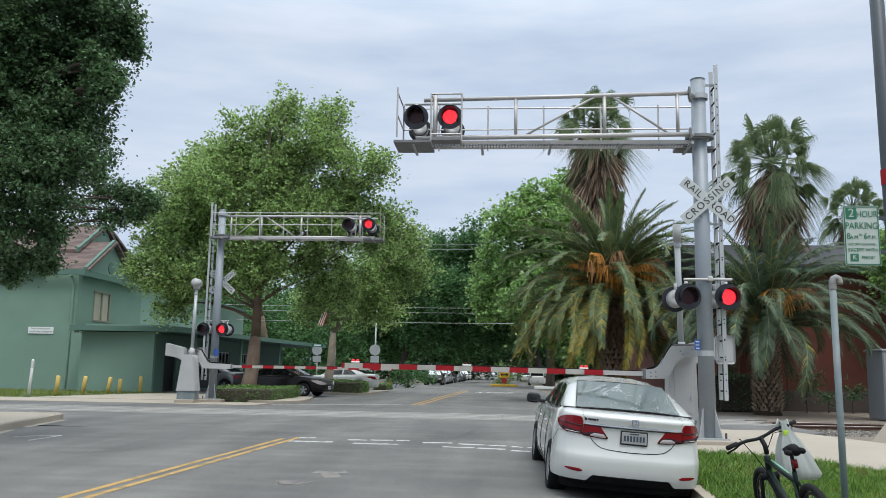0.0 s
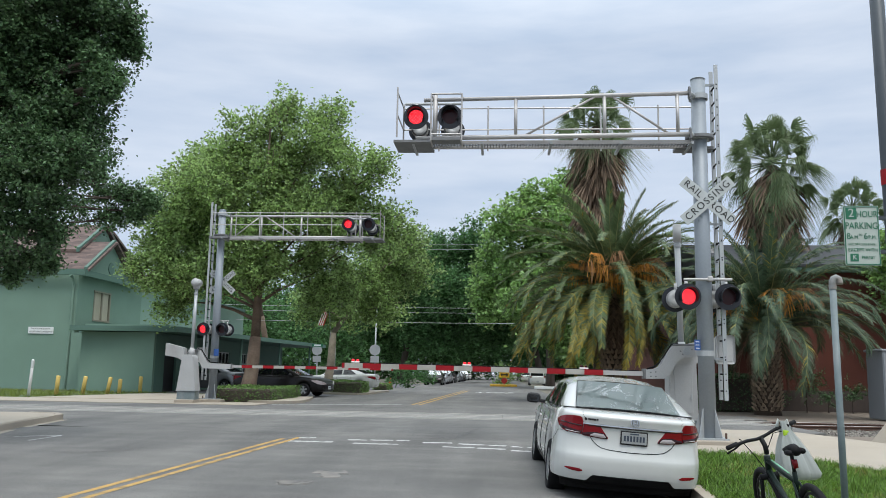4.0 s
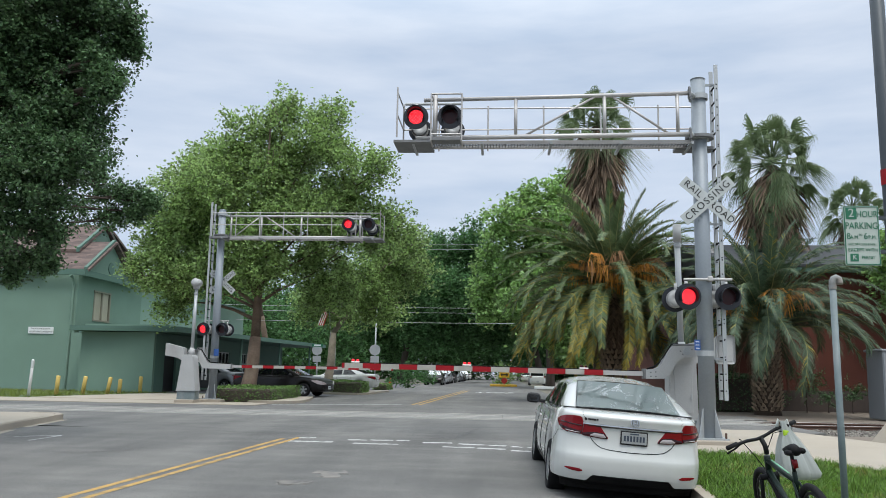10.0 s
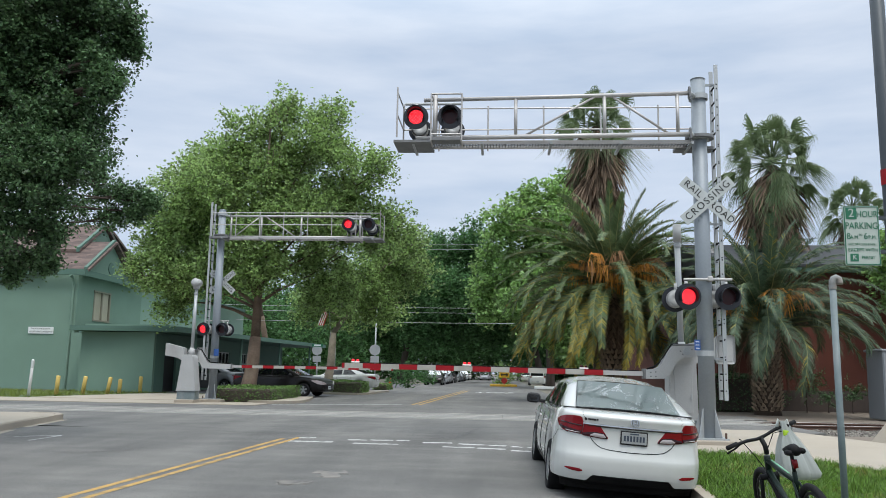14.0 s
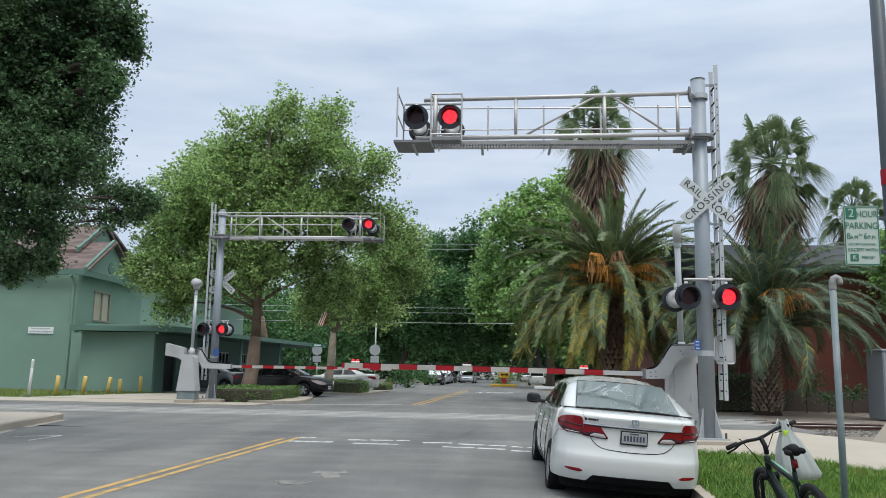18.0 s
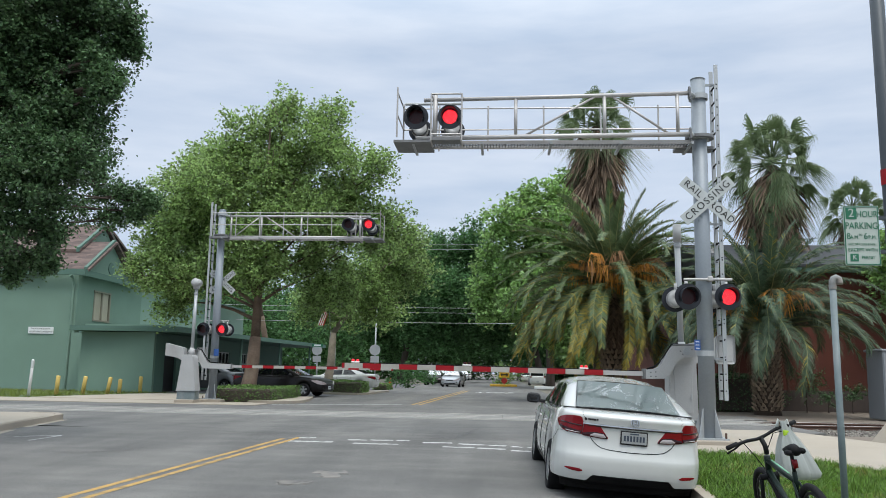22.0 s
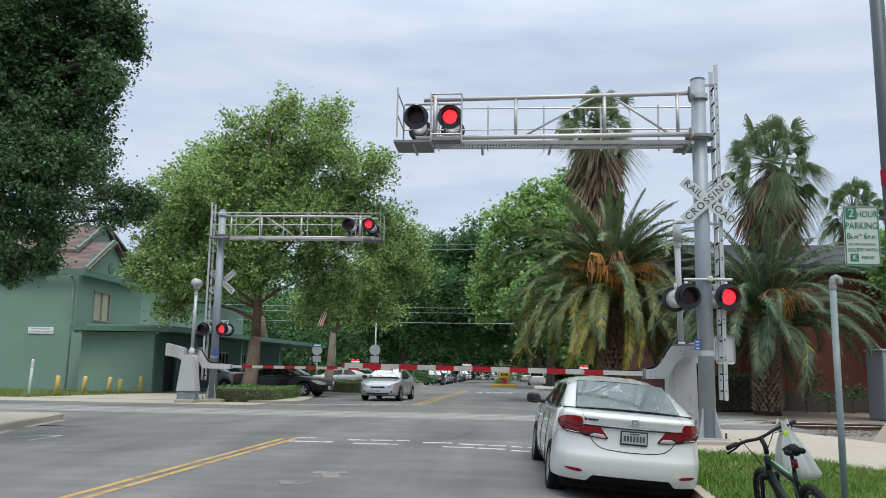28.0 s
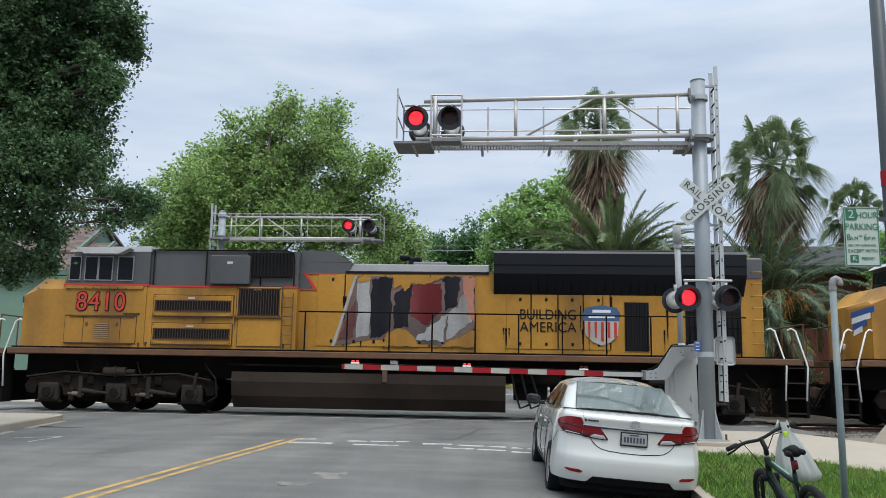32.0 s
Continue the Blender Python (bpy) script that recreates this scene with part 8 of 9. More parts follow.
        first.matrix_basis = pose(x0 + 0.04, bb - 0.045, (z0 + z1) / 2)
        for k in range(1, nn):
            again(first, pose(x0 + 0.04 + k * 0.075, bb - 0.045, (z0 + z1) / 2))
    part("panel_gap", cube((6.9, bb + 0.006, 2.33), (1.285, 0.03, 0.835)), RUST_RIM, t)
    part("side_door", cube((6.9, bb, 2.33), (1.25, 0.04, 0.80), 0.01), LOCO_YELLOW, t)
    part("equipment_box", cube((6.0, -1.52, 4.08), (1.15, 0.24, 0.82), 0.02), LOCO_GREY, t, "grey equipment box")
    part("label_plate", cube((6.0, -1.645, 4.28), (0.16, 0.008, 0.07)), SIGN_GREY, t)
    gr = part("upper_grille", cube((7.12, -1.47, 4.25), (1.3, 0.10, 0.72), 0.01), LOCO_DARK, t, "dark upper grille")
    first = part("slat", cube((0, 0, 0), (0.03, 0.02, 0.68)), LOCO_GRIME, gr)
    first.matrix_basis = pose(6.52, -1.53, 4.25)
    for k in range(1, 13):
        again(first, pose(6.52 + k * 0.1, -1.53, 4.25))
    # slanted grey fairing to the long hood
    part("hood_fairing", slab([(7.94, 4.36), (7.94, 4.72), (8.85, 4.72), (9.42, 4.38)], "y", -1.15, 1.15), LOCO_GREY, t, "grey slanted fairing")
    part("grey_sweep", slab([(7.94, 3.6), (8.35, 3.6), (8.2, 3.85), (8.0, 4.05), (9.3, 4.05), (9.45, 4.36), (7.94, 4.36)], "y", -1.19, 1.19), LOCO_GREY, t)
    part("red_sweep", slab([(7.94, 3.56), (8.45, 3.56), (8.28, 3.82), (8.1, 4.02), (9.0, 4.02), (9.0, 4.06), (8.0, 4.06), (8.2, 3.8), (8.32, 3.6), (7.94, 3.6)], "y", -1.20, 1.20), LOCO_RED, t)
    # long hood with doors
    part("long_hood", cube((14.4, 0, 2.97), (12.95, 2.36, 2.24)), LOCO_YELLOW, t, "yellow engine hood")
    part("hood_top", slab([(-1.18, 4.08), (-1.10, 4.32), (-0.8, 4.38), (0.8, 4.38), (1.10, 4.32), (1.18, 4.08)], "x", 9.3, 13.35), HOOD_ROOF, t, "dull grey hood roof")
    part("hood_eave", cube((11.3, 0, 4.09), (4.1, 2.42, 0.07)), LOCO_DARK, t)
    hy_ = -1.185
    doors = [8.45, 9.25, 9.75, 10.4, 11.05, 11.7, 12.35, 12.95, 13.85, 14.55, 15.3, 16.0, 16.75]
    for a, b in zip(doors, doors[1:]):
        if b - a > 0.85:
            continue
        ztop = 4.02 if a < 13.5 else 3.50
        d_ = part("hood_door", cube(((a + b) / 2, hy_, (1.98 + ztop) / 2), (b - a - 0.03, 0.03, ztop - 1.98), 0.008), LOCO_YELLOW, t, "yellow hood door")
        part("door_edge", cube((b - 0.0, hy_ - 0.004, (1.98 + ztop) / 2), (0.026, 0.034, ztop - 1.98)), LOCO_GRIME, d_)
        for z in (2.12, ztop - 0.14):
            part("latch", cube(((a + b) / 2 + 0.05, hy_ - 0.022, z), (0.07, 0.02, 0.09), 0.01), LOCO_DARK, d_)
    # oily runs below the door edges and the eave
    rg_ = random.Random(33)
    for k in range(46):
        x = rg_.choice(doors) + rg_.uniform(-0.05, 0.05) if k % 3 else rg_.uniform(8.5, 18.8)
        if 9.0 < x < 13.0 and k % 2 or 14.2 < x < 15.85:
            continue
        zt = rg_.choice((4.0, 3.4, 2.6, 2.35)) if x < 13.4 else rg_.choice((3.46, 3.2, 2.55, 2.3))
        ln, w = min(rg_.uniform(0.3, 1.3), zt - 1.92), rg_.uniform(0.008, 0.026)
        part("oil_run", slab(ragged([(x - w, zt), (x + w, zt), (x + w * 0.5, zt - ln * 0.6), (x, zt - ln), (x - w * 0.6, zt - ln * 0.5)], k, 0.008, 4), "y", hy_ - 0.0215, hy_ - 0.01), LOCO_GRIME, t, "dark oily run on the paint")
    for k in range(16):
        x, zt = rg_.uniform(1.2, 7.8), rg_.choice((2.78, 2.72, 1.98, 2.0, 3.52))
        ln, w = rg_.uniform(0.08, 0.45), rg_.uniform(0.01, 0.035)
        part("oil_run", slab(ragged([(x - w, zt), (x + w, zt), (x, zt - min(ln, zt - 1.86))], 90 + k, 0.006, 4), "y", N - 0.0135, N + 0.02), RUST_RIM, t, "rusty run on the paint")
    part("equipment_rack", cube((14.55, -0.5, 0.95), (0.95, 0.7, 0.8), 0.03), LOCO_GRIME, t, "dark equipment box under the frame")
    # faded flag panel on the doors, in broad torn areas
    fp = part("flag_panel", slab(ragged([(9.02, 2.0), (9.42, 3.35), (9.55, 3.98), (12.95, 3.98), (13.0, 2.55), (12.6, 2.3), (12.0, 2.0), (11.3, 2.1), (10.9, 2.45), (10.4, 2.2), (9.9, 2.15)], 59, 0.03), "y", hy_ - 0.026, hy_ - 0.016), mat("faded_flag_ground", (0.13, 0.085, 0.075), 0.6, 0, 0.3, 1.2, 12, 0.02, (0.03, 0.028, 0.032), 0.8), t, "torn faded striped flag decal")
    flag = (((9.62, 2.2), (9.62, 3.85), (9.98, 3.9), (10.0, 2.35)), "w"), (((10.02, 2.2), (10.02, 3.9), (10.62, 3.95), (10.6, 2.5), (10.3, 2.25)), "d"), (((10.66, 2.5), (10.7, 3.5), (11.2, 3.75), (11.1, 2.55)), "d"), \
        (((11.15, 2.9), (11.2, 3.72), (12.0, 3.8), (12.05, 3.05), (11.6, 2.6)), "r"), (((11.3, 2.2), (11.7, 2.55), (12.2, 2.95), (12.1, 2.15)), "w"), (((12.12, 3.0), (12.1, 3.98), (12.55, 3.98), (12.5, 3.2)), "d"), \
        (((12.2, 2.2), (12.2, 2.95), (12.5, 3.15), (12.75, 3.85), (12.9, 2.7)), "w"), (((12.78, 2.9), (12.62, 3.98), (12.95, 3.98), (12.98, 2.7)), "p"), (((9.1, 2.15), (9.3, 2.7), (9.58, 3.3), (9.55, 2.25)), "m")
    tones = {"w": mat("flag_white", (0.32, 0.32, 0.32), 0.6, 0, 0.3, 2, 14, 0, (0.12, 0.10, 0.09), 0.7, streak=6.0, spec=0.2), "d": mat("flag_navy", (0.008, 0.009, 0.014), 0.7, 0, 0.3, 2, 14, 0, (0.035, 0.03, 0.035), 0.5, streak=6.0, spec=0.15),
             "r": mat("flag_dull_red", (0.10, 0.012, 0.014), 0.7, 0, 0.3, 2, 14, 0, (0.24, 0.07, 0.07), 0.6, streak=5.0, spec=0.2), "p": mat("flag_pink", (0.36, 0.15, 0.10), 0.6, 0, 0.2, 2, 14, 0), "m": mat("flag_maroon", (0.10, 0.03, 0.025), 0.6, 0, 0.3, 2, 14, 0)}
    for k, (pts, c) in enumerate(flag):
        part("flag_patch", slab(ragged(pts, 60 + k, 0.04), "y", hy_ - 0.032 - 0.0008 * k, hy_ - 0.02), tones[c], fp)
    for k, pts in enumerate((((9.55, 3.80), (9.75, 3.99), (10.0, 3.99), (9.98, 3.86)), ((10.62, 3.99), (10.68, 3.62), (10.85, 3.72), (11.0, 3.55), (11.15, 3.80), (11.5, 3.74), (11.9, 3.86), (12.08, 3.99)), ((10.35, 2.0), (10.5, 2.35), (10.8, 2.50), (11.05, 2.45), (11.3, 2.2), (11.4, 2.0)),
                                 ((12.05, 2.0), (12.2, 2.14), (12.6, 2.25), (12.85, 2.45), (13.02, 2.5), (13.02, 2.0)))):
        part("bare_patch", slab(ragged(pts, 80 + k, 0.035), "y", hy_ - 0.046, hy_ - 0.02), LOCO_YELLOW, fp, "yellow paint where the decal has peeled")
    part("flag_pole", slab([(8.92, 1.98), (9.0, 1.98), (9.6, 3.98), (9.52, 3.98)], "y", hy_ - 0.034, hy_ - 0.02), tones["w"], fp)
    words("BUILDING", 0.40, LOCO_DARK, t, facing(15.02, hy_ - 0.03, 2.93), "slogan", 0.003, width=0.88)
    words("AMERICA", 0.40, LOCO_DARK, t, facing(15.02, hy_ - 0.03, 2.58), "slogan", 0.003, width=0.94)
    # shield, drawn in plain colours
    sh = part("shield", slab([(16.02, 2.95), (16.05, 2.4), (16.25, 2.2), (16.5, 2.1), (16.75, 2.2), (16.95, 2.4), (16.98, 2.95)], "y", hy_ - 0.045, hy_ - 0.03), SHIELD_WHITE, t, "red, white and blue shield emblem")
    part("shield_head", slab([(15.98, 2.78), (16.98, 2.78), (17.02, 2.98), (16.92, 3.15), (16.5, 3.22), (16.08, 3.15), (15.98, 2.98)], "y", hy_ - 0.052, hy_ - 0.04), SHIELD_BLUE, sh)
    for k in range(5):
        x = 16.12 + k * 0.18
        part("shield_stripe", slab([(x, 2.75), (x + 0.075, 2.75), (x + 0.06 if k < 2 else x + 0.075, 2.3 - 0.1 * (k == 2)), (x + 0.015 * (k < 2), 2.32 - 0.1 * (k == 2))], "y", hy_ - 0.052, hy_ - 0.044), LOCO_RED, sh)
    for z, w in ((3.05, 0.5), (2.90, 0.72)):
        part("text_bar", cube((16.5, hy_ - 0.054, z), (w, 0.006, 0.08)), WHITE_REFL, sh)
    gl = part("hood_grille", cube((17.47, hy_, 2.64), (0.66, 0.05, 1.34)), LOCO_DARK, t, "dark louvred door")
    for k in range(9):
        part("slat", cube((17.18 + k * 0.072, hy_ - 0.03, 2.64), (0.014, 0.02, 1.3)), LOCO_GRIME, gl)
    # flared radiator at the rear
    rad = slab([(-1.18, 3.50), (-1.55, 4.05), (-1.55, 4.62), (-1.35, 4.72), (1.35, 4.72), (1.55, 4.62), (1.55, 4.05), (1.18, 3.50)], "x", 13.5, 20.4)
    rad_ob = part("radiator", rad, LOCO_DARK, t, "dark flared radiator section")
    part("radiator_rim", cube((16.95, -1.56, 4.45), (6.9, 0.02, 0.30)), LOCO_DARK, rad_ob)
    part("radiator_edge", cube((16.95, -1.50, 4.655), (6.95, 0.10, 0.06)), HOOD_ROOF, rad_ob, "grey top edge")
    for k in range(30):
        x = 13.6 + k * 0.23
        part("radiator_fin", slab([(-1.2, 3.55), (-1.54, 4.05), (-1.54, 4.28), (-1.24, 3.55)], "x", x, x + 0.012), BLACK, rad_ob)
    part("roof_fans", cube((16.8, 0, 4.78), (6.2, 1.7, 0.12), 0.03), LOCO_DARK, rad_ob)
    part("exhaust", cube((11.6, 0, 4.45), (1.0, 0.6, 0.16), 0.03), HOOD_ROOF, t)
    horn = part("horn", cube((11.05, 0, 4.48), (0.2, 0.5, 0.24)), LOCO_DARK, t, "cluster of air horns")
    for y in (-0.22, 0.0, 0.22):
        part("trumpet", bar((11.0, y, 4.62), (11.3, y, 4.62), 0.03, 0.09, 10), LOCO_DARK, horn)
        part("trumpet", bar((11.0, y, 4.68), (10.7, y, 4.68), 0.03, 0.08, 10), LOCO_DARK, horn)
    # rear hood end
    part("hood_end", cube((20.5, 0, 2.97), (0.85, 2.3, 2.24), 0.05), LOCO_YELLOW, t, "yellow hood end")
    part("hood_end_upper", cube((20.5, 0, 4.28), (0.85, 2.4, 0.62), 0.05), LOCO_GREY, t)
    part("red_stripe", cube((20.5, 0, 4.0), (0.86, 2.38, 0.05)), LOCO_RED, t)
    for k in range(7):
        gi = bmesh.new()
        tube(gi, [(20.62, hy_ + 0.02, 2.2 + 0.33 * k), (20.62, hy_ - 0.10, 2.2 + 0.33 * k), (20.88, hy_ - 0.10, 2.2 + 0.33 * k), (20.88, hy_ + 0.02, 2.2 + 0.33 * k)], 0.014, 6)
        part("grab_iron", gi, LOCO_YELLOW, t)
    words(number, 0.24, LOCO_RED, t, facing(20.42, hy_ + 0.028, 3.62), "road_number", 0.004, width=0.9)
    rg = part("rear_grille", cube((19.55, hy_, 2.62), (1.5, 0.05, 1.36)), LOCO_DARK, t, "dark barred rear opening")
    for k in range(10):
        part("bar", cube((18.9 + k * 0.145, hy_ - 0.03, 2.62), (0.035, 0.03, 1.34)), LOCO_GRIME, rg)
    for z in (2.2, 2.62, 3.05):
        part("bar", cube((19.55, hy_ - 0.034, z), (1.48, 0.02, 0.03)), LOCO_GRIME, rg)
    part("rear_shutter", cube((19.9, -1.2, 4.33), (1.0, 0.06, 0.5)), LOCO_GREY, t)
    for k in range(6):
        part("louvre", cube((19.9, -1.24, 4.14 + k * 0.075), (0.94, 0.03, 0.02)), LOCO_DARK, t)
    # handrails
    rail_y = -1.47
    part("handrail", bar((8.0, rail_y, 2.93), (20.35, rail_y, 2.90), 0.020, None, 8), LOCO_GRIME, t, "long side handrail", True)
    for k in range(11):
        x = 8.2 + k * 1.2
        part("stanchion", bar((x, rail_y, 1.78), (x, rail_y, 2.92), 0.022, None, 8), LOCO_GRIME, t)
    pr = bmesh.new()
    tube(pr, [(3.5, -1.46, 4.66), (7.6, -1.46, 4.66), (7.78, -1.46, 4.6), (7.82, -1.46, 4.4), (7.82, -1.46, 3.6)], 0.02, 6)
    part("roof_rail", pr, LOCO_GRIME, t)
    for x in (3.7, 5.25, 6.85):
        part("roof_rail_post", bar((x, -1.46, 3.62), (x, -1.46, 4.66), 0.018, None, 6), LOCO_GRIME, t)
    lad = bmesh.new()
    for k in range(6):
        rod(lad, (7.55, -1.56, 2.0 + k * 0.26), (7.85, -1.56, 2.0 + k * 0.26), 0.014, None, 6)
    rod(lad, (7.55, -1.56, 1.85), (7.55, -1.56, 3.45), 0.016, None, 6)
    rod(lad, (7.85, -1.56, 1.85), (7.85, -1.56, 3.45), 0.016, None, 6)
    part("side_ladder", lad, LOCO_SILL, t)
    # steps, front and rear
    for x0, s in ((-0.55, 1), (21.35, -1)):
        st = part("step_well", cube((x0 + s * 0.02, -1.26, 1.0), (0.07, 0.46, 1.5), 0.01), LOCO_GRIME, t, "grimy boarding steps")
        part("step_side", cube((x0 - s * 0.52, -1.26, 1.0), (0.07, 0.46, 1.5), 0.01), LOCO_GRIME, st)
        part("step_back", cube((x0 - s * 0.25, -1.05, 1.0), (0.5, 0.04, 1.5)), LOCO_GRIME, st)
        for k in range(4):
            part("step", cube((x0 - s * 0.24, -1.30, 0.36 + k * 0.40), (0.50, 0.36, 0.05), 0.005), LOCO_GRIME, st)
            part("step_edge", cube((x0 - s * 0.24, -1.482, 0.365 + k * 0.40), (0.48, 0.012, 0.03)), AXLE_DUST, st, "worn step edge")
        for xr in (x0 + s * 0.05, x0 - s * 0.50):
            h_ = bmesh.new()
            tube(h_, [(xr, -1.50, 0.7), (xr - s * 0.06, -1.50, 1.6), (xr - s * 0.02, -1.50, 1.75), (xr + s * 0.22, -1.50, 2.55), (xr + s * 0.32, -1.48, 2.62), (xr + s * 0.42, -1.46, 2.58)], 0.024, 7)
            part("step_handrail", h_, WHITE_RAIL, st, "white step handrail", True)
    for x0, s in ((-0.85, -1), (21.9, 1)):
        part("end_platform", cube((x0 + 0.25 * -s, 0, 1.70), (0.9, 2.9, 0.16), 0.01), LOCO_SILL, t)
        pl = slab([(-1.35, 0.25), (1.35, 0.25), (1.45, 1.15), (-1.45, 1.15)], "x", x0 - 0.06, x0 + 0.06)
        part("plow", pl, LOCO_GRIME, t, "black pilot plow")
        cp = bmesh.new()
        box(cp, (x0 + s * 0.35, 0, 0.90), (0.7, 0.2, 0.28), 0.04)
        box(cp, (x0 + s * 0.68, 0.03, 0.90), (0.22, 0.32, 0.34), 0.06)
        part("coupler", cp, RUST, t, "rusty knuckle coupler")
        for y in (-0.6, -0.35, 0.4, 0.65):
            hs = bmesh.new()
            tube(hs, [(x0 + s * 0.05, y, 1.2), (x0 + s * 0.3, y, 0.9), (x0 + s * 0.5, y, 0.5), (x0 + s * 0.65, y * 0.9, 0.55)], 0.03, 6)
            part("air_hose", hs, RUBBER, t, "black air hose", True)
        part("end_rail", bar((x0, -1.3, 2.75), (x0, 1.3, 2.75), 0.02, None, 6), LOCO_SILL, t)
        for y in (-1.3, -0.45, 0.45, 1.3):
            part("end_rail_post", bar((x0, y, 1.75), (x0, y, 2.75), 0.02, None, 6), LOCO_SILL, t)
    # trucks: side frame, axle boxes, springs and wheels
    for wx in ((0.72, 2.72, 4.95), (15.95, 18.10, 20.0)):
        cx = (wx[0] + wx[2]) / 2
        tr = bmesh.new()
        a, b = wx[0] - 0.75, wx[2] + 0.75
        prism(tr, [(a, 0.72), (a + 0.15, 0.95), (wx[0] + 0.4, 1.08), (cx - 0.5, 1.02), (cx + 0.5, 1.02), (wx[2] - 0.4, 1.08), (b - 0.15, 0.95), (b, 0.72), (b - 0.1, 0.52), (wx[2] + 0.42, 0.50), (wx[2] + 0.36, 0.72), (wx[2] - 0.36, 0.72), (wx[2] - 0.45, 0.45),
                   (wx[1] + 0.45, 0.45), (wx[1] + 0.36, 0.72), (wx[1] - 0.36, 0.72), (wx[1] - 0.45, 0.45), (wx[0] + 0.45, 0.45), (wx[0] + 0.36, 0.72), (wx[0] - 0.36, 0.72), (wx[0] - 0.42, 0.50), (a + 0.1, 0.52)], "y", -1.22, -1.02)
        bmesh.ops.bevel(tr, geom=tr.edges[:], offset=0.02, segments=1, affect="EDGES")
        truck = part("truck", tr, LOCO_GRIME, t, "cast steel truck frame, brown with grime")
        part("far_frame", cube((cx, 1.1, 0.75), (b - a, 0.2, 0.4)), LOCO_GRIME, truck)
        for x in (wx[0] + 0.95, wx[1] + 0.95, wx[2] - 0.95):
            part("traction_motor", cube((x, 0, 0.62), (0.95, 1.2, 0.72), 0.12), LOCO_GRIME, truck)
        for x, q in ((wx[0] + 0.62, 0.46), (wx[1] + 0.62, 0.50)):
            part("brake_rod", rod(bar((x, -1.27, 0.52), (x + q, -1.27, 0.50), 0.035, None, 8), (x + 0.12, -1.27, 0.52), (x + 0.30, -1.27, 0.51), 0.06, None, 10), DUSTY_STEEL, truck, "pale dusty brake rod")
        for k in range(3):
            hz = bmesh.new()
            x = (wx[0] + wx[1]) / 2 + 0.9 * k - 0.2
            tube(hz, [(x, -1.28, 1.45), (x + 0.12, -1.33, 1.15), (x + 0.32, -1.34, 0.98), (x + 0.5, -1.30, 1.2)], 0.018, 6)
            part("brake_hose", hz, RUBBER, truck, "", True)
        for x in wx:
            wb = bmesh.new()
            for y in (-0.75, 0.75):
                rod(wb, (x, y - 0.07, 0.535), (x, y + 0.07, 0.535), 0.53, None, 30)
            rod(wb, (x, -0.85, 0.535), (x, 0.85, 0.535), 0.1, None, 12)
            part("wheelset", wb, LOCO_GRIME, truck, "steel wheels and axle", False)
            ax = part("axle_box", rod(cube((x, -1.16, 0.56), (0.62, 0.22, 0.54), 0.07), (x, -1.18, 0.56), (x, -1.34, 0.56), 0.20, None, 18), AXLE_DUST, truck, "dusty axle box")
            part("axle_cap", bar((x, -1.34, 0.56), (x, -1.38, 0.56), 0.13, None, 14), LOCO_GRIME, truck)
            for ga in range(6):
                part("cap_bolt", cube((x + 0.165 * math.cos(ga * math.tau / 6), -1.345, 0.56 + 0.165 * math.sin(ga * math.tau / 6)), (0.035, 0.02, 0.035)), TANK, ax)
            part("pedestal_tie", cube((x, -1.14, 0.29), (0.80, 0.14, 0.07), 0.015), LOCO_GRIME, truck)
            for dx in (-0.42, 0.42):
                sp = bmesh.new()
                for k in range(5):
                    rod(sp, (x + dx, -1.13, 0.80 + k * 0.06), (x + dx, -1.13, 0.83 + k * 0.06), 0.10, None, 10)
                part("coil_spring", sp, LOCO_GRIME, truck)
        for dx in (-0.95, 1.05):
            dm = rod(bar((wx[1] + dx, -1.30, 0.62), (wx[1] + dx + 0.45, -1.30, 0.56), 0.06, None, 10), (wx[1] + dx + 0.3, -1.30, 0.58), (wx[1] + dx + 0.75, -1.30, 0.54), 0.04, None, 10)
            part("brake_cylinder", dm, AXLE_DUST, truck, "dusty brake cylinder")
        for dx in (-1.02, 0.98):
            part("brake_hanger", cube((wx[1] + dx, -1.27, 0.72), (0.13, 0.10, 0.62), 0.02), AXLE_DUST, truck, "hanging brake lever")
            part("brake_shoe", cube((wx[1] + dx - 0.28, -1.22, 0.50), (0.16, 0.14, 0.40), 0.05), LOCO_GRIME, truck)
        mo = rod(rod(bar((wx[1] - 0.35, -1.26, 1.16), (wx[1] + 0.30, -1.26, 1.16), 0.13, None, 16), (wx[1] + 0.30, -1.26, 1.16), (wx[1] + 0.55, -1.26, 1.16), 0.075, None, 12), (wx[1] - 0.05, -1.26, 1.16), (wx[1] + 0.02, -1.26, 1.16), 0.155, None, 16)
        part("brake_cylinder", mo, AXLE_DUST, truck, "dusty horizontal cylinder")
        for dx in (0.55, 1.25):
            part("frame_lug", cube((wx[0] + dx, -1.24, 0.92), (0.22, 0.08, 0.26), 0.03), LOCO_GRIME, truck)
            part("frame_lug", cube((wx[1] + dx, -1.24, 0.92), (0.22, 0.08, 0.26), 0.03), LOCO_GRIME, truck)
        pp = bmesh.new()
        tube(pp, [(a + 0.1, -1.29, 0.98), (wx[0] + 0.5, -1.30, 1.14), (wx[1], -1.30, 1.04), (wx[2] - 0.4, -1.30, 1.13), (b - 0.2, -1.29, 0.96)], 0.022, 6)
        part("sand_pipe", pp, TANK, truck)
        part("damper", bar((wx[2] + 0.05, -1.3, 0.55), (wx[2] + 0.15, -1.3, 1.15), 0.05, None, 10), TANK, truck)
        hose = bmesh.new()
